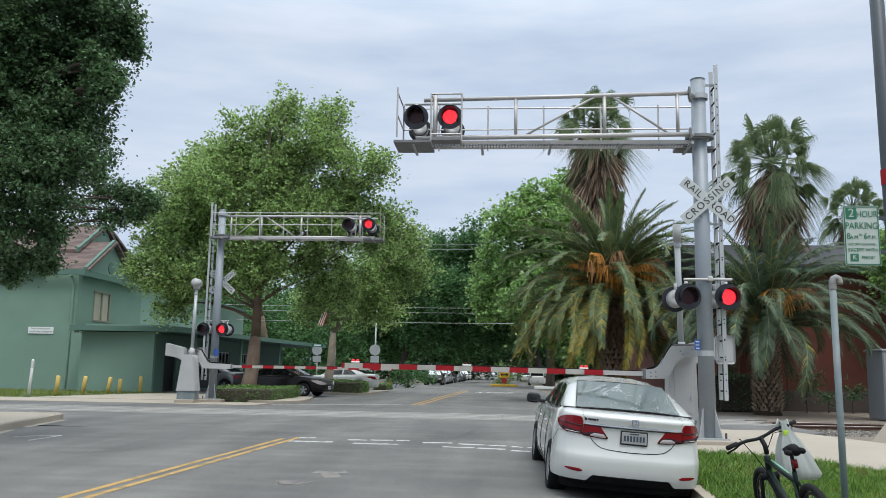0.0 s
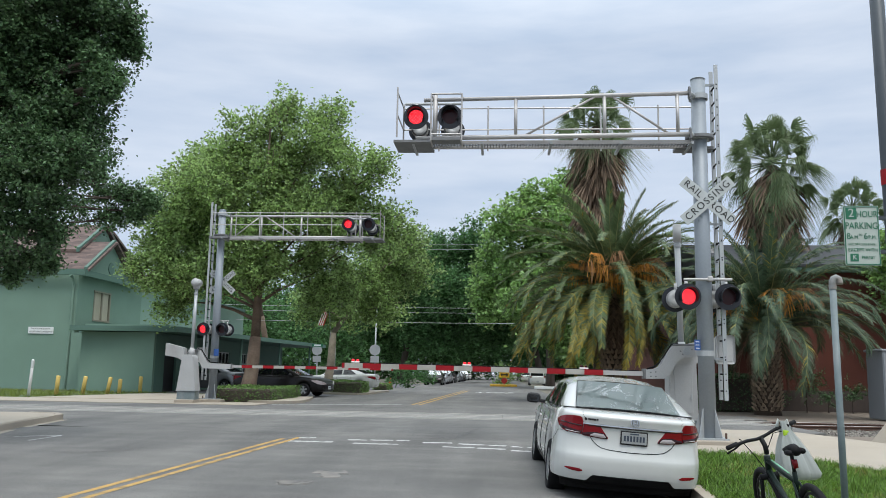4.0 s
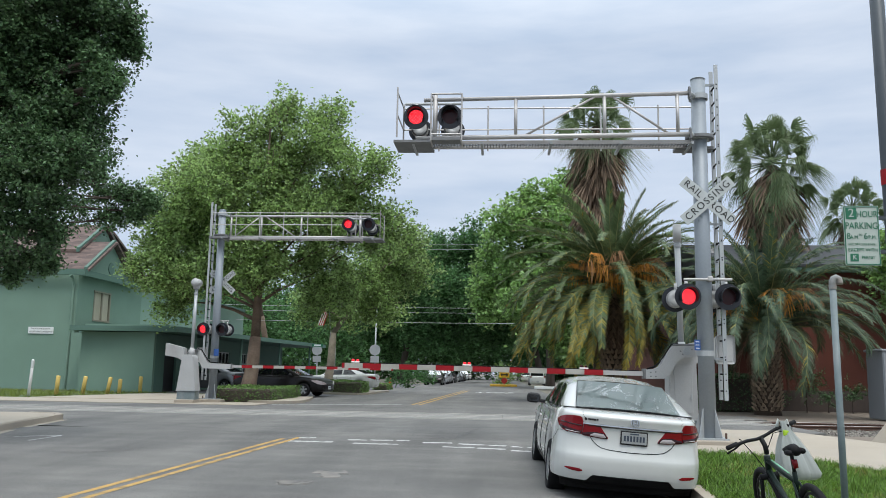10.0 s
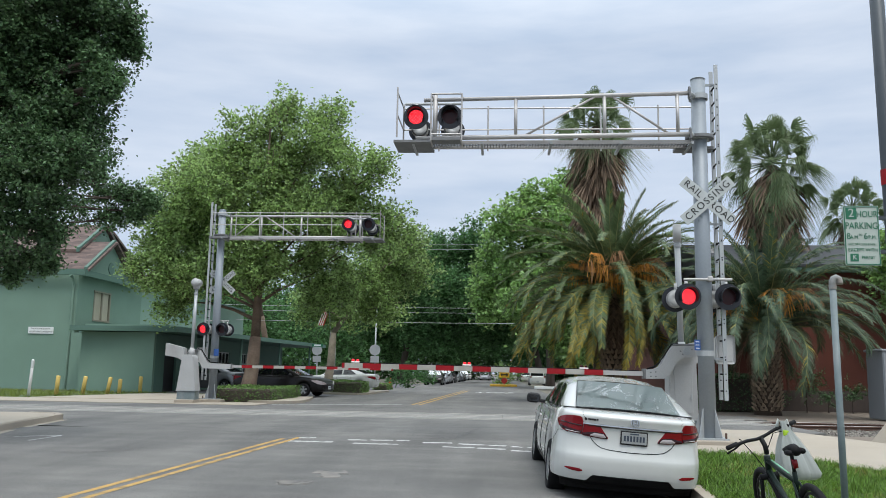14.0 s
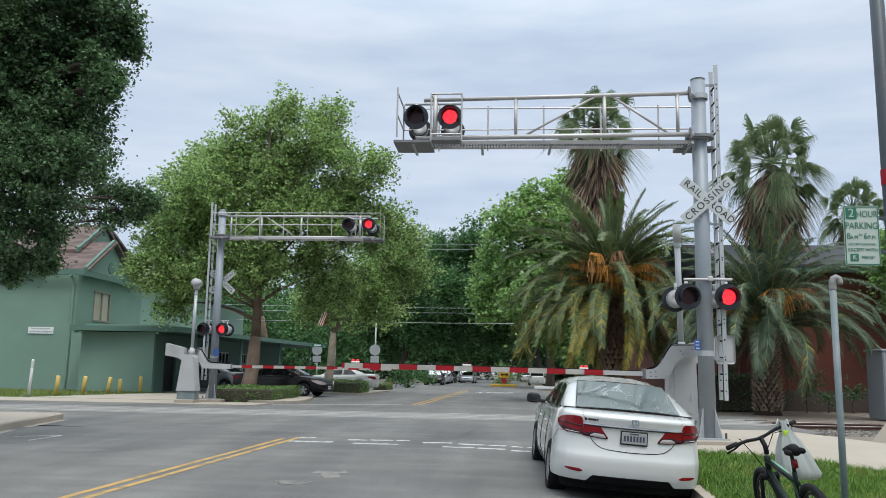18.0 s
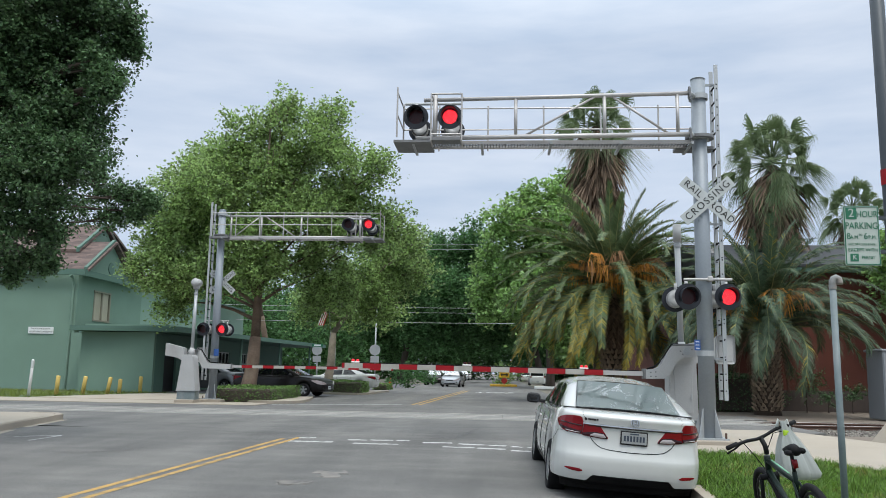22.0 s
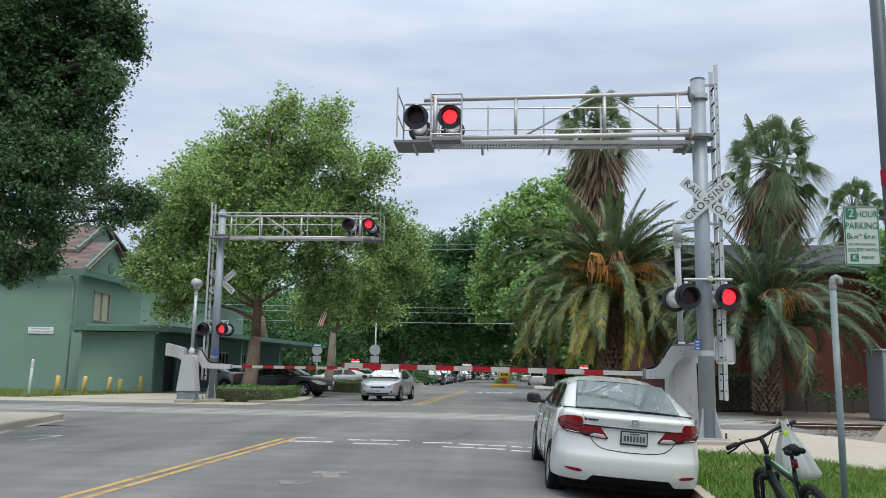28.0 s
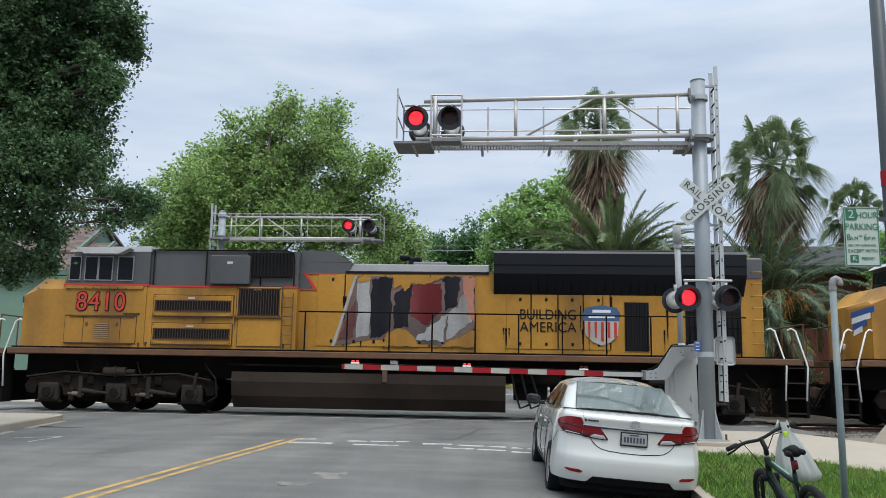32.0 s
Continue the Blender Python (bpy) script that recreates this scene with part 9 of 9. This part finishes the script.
        tube(hose, [(wx[2] + 0.35, -1.25, 1.4), (wx[2] + 0.7, -1.3, 1.0), (wx[2] + 0.75, -1.28, 0.5), (wx[2] + 0.5, -1.25, 0.35)], 0.025, 6)
        part("cable", hose, RUBBER, truck)
    # fuel tank and gear under the frame
    tk = slab([(-1.42, 1.22), (-1.45, 0.95), (-1.35, 0.55), (-1.1, 0.22), (1.1, 0.22), (1.35, 0.55), (1.45, 0.95), (1.42, 1.22)], "x", 6.15, 13.85)
    tank = part("fuel_tank", tk, TANK, t, "long brown-grimed fuel tank")
    part("filler", cube((10.5, -1.46, 1.16), (0.14, 0.05, 0.34), 0.01), RUST, tank)
    for k in range(3):
        hs = bmesh.new()
        tube(hs, [(14.0 + k * 0.25, -1.25, 1.4), (14.1 + k * 0.3, -1.3, 0.8), (14.25 + k * 0.3, -1.28, 0.35), (14.5 + k * 0.3, -1.2, 0.45)], 0.03, 6)
        part("hose", hs, RUBBER, t)
    part("air_reservoir", bar((14.1, -1.0, 1.15), (15.4, -1.0, 1.15), 0.18, None, 14), LOCO_GRIME, t)
    pipe = bmesh.new()
    tube(pipe, [(6.0, -1.35, 1.42), (9.0, -1.36, 1.40), (12, -1.35, 1.42), (15.0, -1.36, 1.38)], 0.03, 6)
    part("air_pipe", pipe, LOCO_GRIME, t)
    part("junction_box", cube((10.75, -1.4, 1.50), (0.22, 0.12, 0.2), 0.02), GALV, t)
    return t


loco = locomotive(pose(330, 24.3, 0), "8410", "yellow and grey diesel locomotive with torn flag decal")
loco_b = copy_thing(loco, pose(353.75, 24.3, 0))
tagged(loco_b, "second yellow diesel locomotive coupled behind the first")


# ---- street furniture and small things ----
def bollard(x, y, h, lean, name="bollard", material=None, label="faded yellow steel bollard on the grass strip", r=0.09, group="yellow bollards"):
    t = thing(name, label, "bollard", pose(x, y, 0, 0, lean, 0), group)
    bm = bmesh.new()
    tube(bm, [(0, 0, -0.05), (0, 0, h - 0.04), (0, 0, h - 0.01), (0, 0, h)], [r, r, r * 0.8, r * 0.3], 14)
    part("post", bm, material or BOLLARD, t, "", True)
    return t


for x, y, h, l in ((-19.2, 34.6, 0.85, 3), (-18.7, 35.9, 0.83, 7), (-18.25, 37.3, 0.80, 9), (-18.2, 38.4, 0.70, 2), (-17.85, 39.9, 0.82, 0)):
    bollard(x, y, h, l)
wp = bollard(-18.96, 32.1, 1.5, 3, "marker_post", WHITE_REFL, "slim white marker post with grey top", 0.06, "")
part("cap", bar((0, 0, 1.15), (0, 0, 1.46), 0.064, None, 12), SIGN_GREY, wp, "grey top")


def parking_sign():
    t = thing("parking_sign_pole", "tall dark pole with a green and white parking sign", "street sign", pose(2.95, 6.4, 0))
    bm = bmesh.new()
    tube(bm, [(0.03, 0, -0.3), (0.02, 0, 2.4), (0.0, 0, 6.5)], [0.062, 0.055, 0.05], 16)
    part("pole", bm, LAMP_POLE, t, "dark painted pole", True)
    part("band", bar((0.017, 0, 2.74), (0.016, 0, 2.86), 0.058, None, 16), RED_REFL, t, "red band")
    K = 0.93
    s = part("sign_panel", cube((-0.241, -0.065, 2.333), (0.278 * K, 0.006, 0.492 * K), 0.0), PARK_WHITE, t, "white sign with green lettering")
    ox, oy, oz = -0.241, -0.070, 2.333
    fr = bmesh.new()
    for dx in (-0.132, 0.132):
        box(fr, (ox + dx * K, oy, oz), (0.007, 0.003, 0.474 * K))
    for dz in (-0.237, 0.237):
        box(fr, (ox, oy, oz + dz * K), (0.264 * K, 0.003, 0.007))
    part("border", fr, SIGN_GREEN, s, "thin green border")
    part("green_square", cube((ox - 0.078 * K, oy, oz + 0.182 * K), (0.085 * K, 0.003, 0.095 * K)), SIGN_GREEN, s)
    words("2", 0.10 * K, PARK_WHITE, s, facing(ox - 0.078 * K, oy - 0.004, oz + 0.182 * K), depth=0.001)
    for txt, size, dx, dz, w in (("HOUR", 0.072, 0.052, 0.168, 0.95), ("PARKING", 0.078, 0.0, 0.075, 0.92), ("8", 0.075, -0.118, -0.008, 1), ("A.M.", 0.045, -0.066, -0.016, 1), ("TO", 0.026, -0.014, 0.004, 1), ("6", 0.075, 0.032, -0.008, 1), ("P.M.", 0.045, 0.090, -0.016, 1),
                                 ("EXC. SAT. SUN & HOL.", 0.027, 0.0, -0.070, 0.95), ("EXCEPT WITH", 0.040, 0.0, -0.115, 1.05), ("PERMIT", 0.036, 0.045, -0.175, 1.05)):
        words(txt, size * K, SIGN_GREEN, s, facing(ox + dx * 0.9 * K, oy - 0.001, oz + dz * 1.04 * K), depth=0.001, width=w * 0.86)
    part("green_square", cube((ox - 0.068 * K, oy, oz - 0.182 * K), (0.065 * K, 0.003, 0.062 * K)), SIGN_GREEN, s)
    words("K", 0.055 * K, PARK_WHITE, s, facing(ox - 0.068 * K, oy - 0.004, oz - 0.182 * K), depth=0.001)
    for dz in (0.14, -0.12):
        part("bracket", cube((-0.12, -0.04, oz + dz), (0.20, 0.03, 0.03)), LAMP_POLE, t)
    return t


parking_sign()


def vent_pipe():
    t = thing("vent_pipe", "grey-blue steel vent pipe with a rusty bent cap", "pipe", pose(2.93, 7.5, 0))
    part("pipe", bar((0.01, 0, -0.3), (0, 0, 2.10), 0.0285, None, 18), PIPE_GREY, t, "", True)
    bm = bmesh.new()
    tube(bm, [(0, 0, 2.06), (0, 0, 2.11), (0.010, 0, 2.138), (0.032, 0, 2.150), (0.052, 0, 2.138), (0.060, 0, 2.11), (0.060, 0, 2.09)], 0.031, 14)
    part("cap", bm, RUST_CAP, t, "rust-stained bent cap", True)
    part("coupling", bar((0, 0, 2.045), (0, 0, 2.085), 0.033, None, 18), RUST_CAP, t)
    return t


vent_pipe()


def bicycle():
    # wheels along its local +x, handlebar at +x
    m = pose(2.36, 6.28, -0.165, 0, 0, 0)
    t = thing("bicycle", "dark green mountain bike with a plastic bag on its handlebar", "bicycle", m)
    q = Matrix.Rotation(radians(91), 4, "Z") @ Matrix.Rotation(radians(-12), 4, "X")

    def P(x, y, z):
        return q @ Vector((x, y, z))

    def tub(nm, pts, r, material, label="", n=8, parent=t):
        bm = bmesh.new()
        tube(bm, [P(*p) for p in pts], r, n)
        return part(nm, bm, material, parent, label, True)

    R = 0.33
    for x, nm in ((0.0, "rear_wheel"), (1.06, "front_wheel")):
        w = tub(nm, [(x + R * math.cos(a), 0, R + R * math.sin(a)) for a in [k * math.tau / 28 for k in range(29)]], 0.027, RUBBER, "knobbly black tyre")
        tub("rim", [(x + 0.285 * math.cos(a), 0, R + 0.285 * math.sin(a)) for a in [k * math.tau / 28 for k in range(29)]], 0.012, TRIM_BLACK, "", 6, w)
        tub("hub", [(x, -0.06, R), (x, 0.06, R)], 0.025, GALV, "", 8, w)
        sp = bmesh.new()
        for k in range(20):
            a = k * math.tau / 20
            tube(sp, [P(x, 0.02 * (-1) ** k, R), P(x + 0.28 * math.cos(a), 0, R + 0.28 * math.sin(a))], 0.0016, 4)
        part("spokes", sp, GALV, w)
    fr = tub("frame", [(0.40, 0, 0.31), (0.30, 0, 0.62), (0.26, 0, 0.74)], 0.019, FRAME_GREEN, "dark green frame")
    tub("top_tube", [(0.285, 0, 0.66), (0.84, 0, 0.76)], 0.019, FRAME_GREEN, "", 8, fr)
    tub("down_tube", [(0.40, 0, 0.31), (0.87, 0, 0.68)], 0.024, FRAME_GREEN, "", 8, fr)
    tub("head_tube", [(0.83, 0, 0.80), (0.885, 0, 0.66)], 0.026, FRAME_GREEN, "", 10, fr)
    tub("decal", [(0.45, -0.018, 0.70), (0.80, -0.018, 0.765)], 0.007, STRIPE_GREEN, "pale green stripe", 6, fr)
    for s in (-1, 1):
        tub("chain_stay", [(0.40, s * 0.03, 0.31), (0.0, s * 0.065, R)], 0.011, FRAME_GREEN, "", 6, fr)
        tub("seat_stay", [(0.29, s * 0.02, 0.66), (0.0, s * 0.065, R)], 0.010, FRAME_GREEN, "", 6, fr)
        tub("fork_leg", [(0.905, s * 0.065, 0.62), (0.99, s * 0.065, 0.45), (1.06, s * 0.06, R)], 0.018, BLACK, "black suspension fork leg", 8, fr)
    tub("fork_crown", [(0.90, -0.075, 0.63), (0.90, 0.075, 0.63)], 0.026, BLACK, "", 8, fr)
    tub("seat_post", [(0.26, 0, 0.74), (0.23, 0, 0.87)], 0.014, BLACK, "", 8, fr)
    sd = bmesh.new()
    tube(sd, [P(0.10, 0, 0.905), P(0.16, 0, 0.915), P(0.28, 0, 0.905), P(0.37, 0, 0.895)], [0.035, 0.045, 0.028, 0.014], 10)
    saddle = part("saddle", sd, BLACK, fr, "black saddle", True)
    for s in (-1, 1):
        tub("saddle_wing", [(0.10, s * 0.045, 0.90), (0.17, s * 0.05, 0.90)], 0.022, BLACK, "", 8, fr)
    tub("rear_light", [(0.21, 0, 0.775), (0.20, 0, 0.835)], 0.022, TAIL_RED, "red rear light", 8, fr)
    tub("stem", [(0.82, 0, 0.82), (0.81, 0, 0.88), (0.87, 0, 0.94)], 0.02, BLACK, "", 8, fr)
    hb = tub("handlebar", [(0.66, 0.33, 0.945), (0.78, 0.15, 0.955), (0.85, 0.04, 0.945), (0.89, -0.04, 0.955), (0.93, -0.15, 0.985), (1.0, -0.32, 1.005)], 0.014, BLACK, "black riser handlebar")
    for s in (-1, 1):
        tub("grip", [(0.825 - s * 0.115, s * 0.25, 0.975 - s * 0.018), (0.83 - s * 0.175, s * 0.345, 0.975 - s * 0.03)], 0.019, RUBBER, "rubber grip", 8, hb)
        tub("brake_lever", [(0.86 - s * 0.10, s * 0.22, 0.955 - s * 0.02), (0.92 - s * 0.11, s * 0.24, 0.93 - s * 0.02), (0.91 - s * 0.16, s * 0.33, 0.92 - s * 0.03)], 0.008, BLACK, "", 6, hb)
        tub("brake_cable", [(0.86, s * 0.18, 0.97), (0.98, s * 0.14, 0.95), (1.0, s * 0.05, 0.80), (0.92, 0, 0.66)], 0.004, BLACK, "", 5, hb)
    tub("crank", [(0.40, -0.06, 0.31), (0.30, -0.07, 0.18)], 0.012, GALV, "", 6, fr)
    tub("pedal", [(0.30, -0.08, 0.18), (0.30, -0.17, 0.18)], 0.025, BLACK, "", 6, fr)
    tub("chain_ring", [(0.40 + 0.09 * math.cos(a), -0.045, 0.31 + 0.09 * math.sin(a)) for a in [k * math.tau / 16 for k in range(17)]], 0.007, BLACK, "", 5, fr)
    # shopping bag hung on the bar
    rr = random.Random(9)
    bag = bmesh.new()
    prof = [(0.025, 0.02), (0.045, -0.06), (0.085, -0.14), (0.120, -0.22), (0.150, -0.32), (0.165, -0.39), (0.150, -0.43), (0.10, -0.455)]
    rings = []
    top = P(0.95, -0.225, 1.02)
    for r_, dz in prof:
        # hanging folds run from the handles to the load
        fold = [1.0 + 0.09 * math.sin(7 * a + 0.6 + dz * 3) + 0.07 * math.sin(15 * a - dz * 6) + rr.uniform(-0.03, 0.03) for a in [k * math.tau / 48 for k in range(48)]]
        rings.append([bag.verts.new(top + Vector((0.01 + 0.27 * (0.02 - dz) + r_ * math.cos(a) * fd, r_ * 0.6 * math.sin(a) * fd, dz))) for a, fd in zip([k * math.tau / 48 for k in range(48)], fold)])
    for u, v in zip(rings, rings[1:]):
        for k in range(48):
            bag.faces.new((u[k], u[(k + 1) % 48], v[(k + 1) % 48], v[k]))
    bag.faces.new(rings[-1])
    bg = thing("shopping_bag", "white plastic shopping bag hung on the handlebar", "bag", m)
    part("body", bag, PLASTIC_BAG, bg, "", True)
    for s in (-0.05, 0.06):
        h = bmesh.new()
        tube(h, [top + Vector((s, 0, -0.06)), top + Vector((s * 0.6, 0, 0.03)), P(0.95, -0.225, 0.99)], [0.022, 0.012, 0.009], 6)
        part("handle", h, PLASTIC_BAG, bg, "", True)
    part("packet", cube(top + Vector((0.02, -0.02, -0.08)), (0.05, 0.03, 0.05), 0.012), BAG_GREEN, bg, "lime green packet")
    return t


bicycle()


def street_sign(x, y, h, label, disc=True):
    t = thing("street_sign", label, "street sign", pose(x, y, 0))
    part("pole", bar((0, 0, -0.05), (0, 0, h), 0.06, 0.05, 12), GALV, t, "grey steel pole", True)
    if disc:
        part("sign_back", bar((-0.02, -0.07, 2.75), (-0.02, -0.05, 2.75), 0.40, None, 8), GALV, t, "grey back of an octagonal sign")
        part("plate", cube((-0.02, -0.06, 2.1), (0.6, 0.02, 0.45)), GALV, t, "grey back of a plate")
    return t


street_sign(-8.9, 57.4, 5.6, "grey steel pole with the back of a round sign")
street_sign(-12.7, 62.0, 5.2, "slim grey pole beside the lot", False)
street_sign(-13.6, 60.0, 3.0, "grey pole with the back of a stop sign")
name_sign = thing("street_name_sign", "small green street name plate with white bars", "street sign", pose(-13.6, 60.0, 0))
part("plate", cube((0, -0.08, 3.1), (0.8, 0.02, 0.2)), SIGN_GREEN, name_sign)
part("text_bar", cube((0, -0.095, 3.1), (0.5, 0.008, 0.09)), WHITE_REFL, name_sign)


def flag():
    t = thing("flag", "small striped flag hanging by the tree", "flag", pose(-10.35, 47.2, 3.7))
    part("staff", bar((0.27, 0, 1.1), (0.36, 0.28, -0.9), 0.018, None, 6), GALV, t)
    for k in range(6):
        part("stripe", slab([(0.24 - 0.06 * k, 0.95), (0.18 - 0.06 * k, 0.95), (-0.10 - 0.06 * k, 0.15), (-0.04 - 0.06 * k, 0.15)], "y", -0.03 * (k % 2) - 0.01, -0.03 * (k % 2) + 0.01), LOCO_RED if k % 2 == 0 else WHITE_REFL, t)
    return t


flag()


SIGN_YELLOW = mat("yellow_sign_sheet", (0.85, 0.50, 0.02), 0.5, 0, 0.05, 3, 30, 0)


def island():
    t = thing("traffic_island", "planted traffic island with a yellow kerb", "traffic island", pose(0.1, 84.5, 0))
    part("kerb", cube((0, 0, 0.08), (2.7, 3.6, 0.22), 0.04), ISLAND_YELLOW, t, "yellow painted kerb")
    leaves("shrub", clumped([(0, 0.4, 1.0, 0.9), (-0.6, 0.4, 0.7, 0.6), (0.8, 0.4, 0.8, 0.7)], 160, 0.25, 91), 0.22, LEAF_MID, t, 91, label="leafy shrub")
    s = thing("warning_sign", "yellow sign with a black double arrow above a red triangle", "street sign", pose(0.2, 82.9, 0))
    part("post", bar((0, 0.06, 0.1), (0, 0.06, 1.5), 0.03), GALV, s)
    part("panel", cube((0, 0, 1.16), (1.0, 0.02, 0.56)), SIGN_YELLOW, s)
    part("arrow", slab([(-0.40, 1.16), (-0.20, 1.36), (-0.20, 1.22), (0.20, 1.22), (0.20, 1.36), (0.40, 1.16), (0.20, 0.96), (0.20, 1.10), (-0.20, 1.10), (-0.20, 0.96)], "y", -0.03, -0.012), SIGN_BLACK, s)
    part("red_diamond", slab([(0, 0.20), (0.30, 0.48), (0.30, 0.66), (0.14, 0.84), (-0.14, 0.84), (-0.30, 0.66), (-0.30, 0.48)], "y", -0.03, -0.012), LOCO_RED, s)
    part("marker", slab([(-0.25, 1.46), (0, 1.66), (0.25, 1.46)], "y", -0.03, -0.012), RED_REFL, s)
    k = thing("kerb_block", "white painted kerb at the street's edge", "kerb", pose(4.3, 73, 0))
    part("body", cube((0, 0, 0.1), (3.0, 0.5, 0.25), 0.05), WHITE_REFL, k)


island()
cone = thing("traffic_cone", "small orange traffic cone at the kerb", "traffic cone", pose(-9.5, 70.0, 0))
part("body", bar((0, 0, 0.03), (0, 0, 0.72), 0.16, 0.03, 14), ORANGE, cone, "", True)
part("foot", cube((0, 0, 0.02), (0.4, 0.4, 0.05), 0.01), ORANGE, cone)


def cables():
    for k, (a, b, sag) in enumerate((((-60, 108, 18.4), (60, 100, 18.2), 0.7), ((-60, 108, 17.9), (60, 100, 17.7), 0.8), ((-40, 70, 5.8), (30, 70, 6.0), 0.45), ((-60, 90, 8.9), (40, 90, 8.9), 0.6), ((-60, 90, 8.3), (40, 90, 8.4), 0.6))):
        bm = bmesh.new()
        a, b = Vector(a), Vector(b)
        tube(bm, [a.lerp(b, i / 16) - Vector((0, 0, sag * 4 * (i / 16) * (1 - i / 16))) for i in range(17)], 0.022, 5)
        t = thing("overhead_cable", "thin overhead cable across the street", "cable", pose(0, 0, 0), "overhead cables")
        part("wire", bm, WIRE, t)
    # the poles that carry them stand outside the street
    for x, y, h in ((-60, 108, 18.8), (60, 100, 18.8), (-40, 70, 7.0), (30, 70, 7.0), (-60, 90, 9.4), (40, 90, 9.4)):
        t = thing("utility_pole", "brown timber utility pole carrying cables", "utility pole", pose(x, y, 0), "utility poles")
        part("shaft", bar((0, 0, -0.15), (0, 0, h), 0.16, 0.11, 12), TIE_WOOD, t, "", True)
        part("crossarm", cube((0, 0, h - 0.35), (0.12, 1.4, 0.12)), TIE_WOOD, t)


cables()


# ---- what moves ----
def motions():
    # the lenses turn over at the flashers' beat: the diode face shows for half of each cycle
    turns = [0.133 + 0.609 * k for k in range(53)]
    for lens, side, turn in FLASH:
        loc = lens.matrix_basis.translation.copy()
        angle = 0.0 if side == 1 else 180.0
        rows = [(0.0, pose(*loc, 0, 0, turn + angle))]
        for k in turns:
            if k + 0.04 > 31.9:
                break
            f = round(k * 30) - 1
            second = round(k) * 30
            if f < second < f + 3:
                f = second - 3 if k < round(k) else second
            f = (f + 1) / 30
            rows.append((f - 1 / 30, pose(*loc, 0, 0, turn + angle)))
            rows.append((f, pose(*loc, 0, 0, turn + angle + 60)))
            rows.append((f + 1 / 30, pose(*loc, 0, 0, turn + angle + 120)))
            angle += 180
            rows.append((f + 2 / 30, pose(*loc, 0, 0, turn + angle)))
        rows.append((32.0, pose(*loc, 0, 0, turn + angle)))
        walk(lens, rows)
    nose = [(0.0, 331.3), (15.0, 169.3), (29.0, 18.1), (30.0, 7.28), (30.5, 1.95), (31.0, -3.45), (31.5, -8.6), (32.0, -13.76)]
    walk(loco, [(t, pose(x, 24.3, 0)) for t, x in nose])
    walk(loco_b, [(t, pose(x + 23.75, 24.3, 0)) for t, x in nose])
    drive = [(0.0, 330.0, -3.2), (6.0, 255.0, -3.2), (10.0, 204.0, -3.0), (13.0, 167.0, -2.9), (15.0, 139.0, -3.6), (17.0, 115.0, -4.2), (19.0, 97.0, -4.3), (20.0, 90.0, -4.3), (21.0, 83.5, -4.35), (22.0, 76.0, -4.5), (23.0, 68.0, -4.6), (24.0, 59.5, -4.6), (25.0, 51.5, -4.6), (25.5, 48.3, -4.65),
             (26.5, 43.0, -4.8), (27.5, 38.9, -5.0), (28.0, 37.4, -5.12), (28.5, 36.4, -5.22), (29.0, 35.9, -5.26), (30.0, 35.75, -5.27), (32.0, 35.75, -5.27)]
    walk(silver, [(t, pose(x, y, 0, 0, 0, 175)) for t, y, x in drive])


motions()
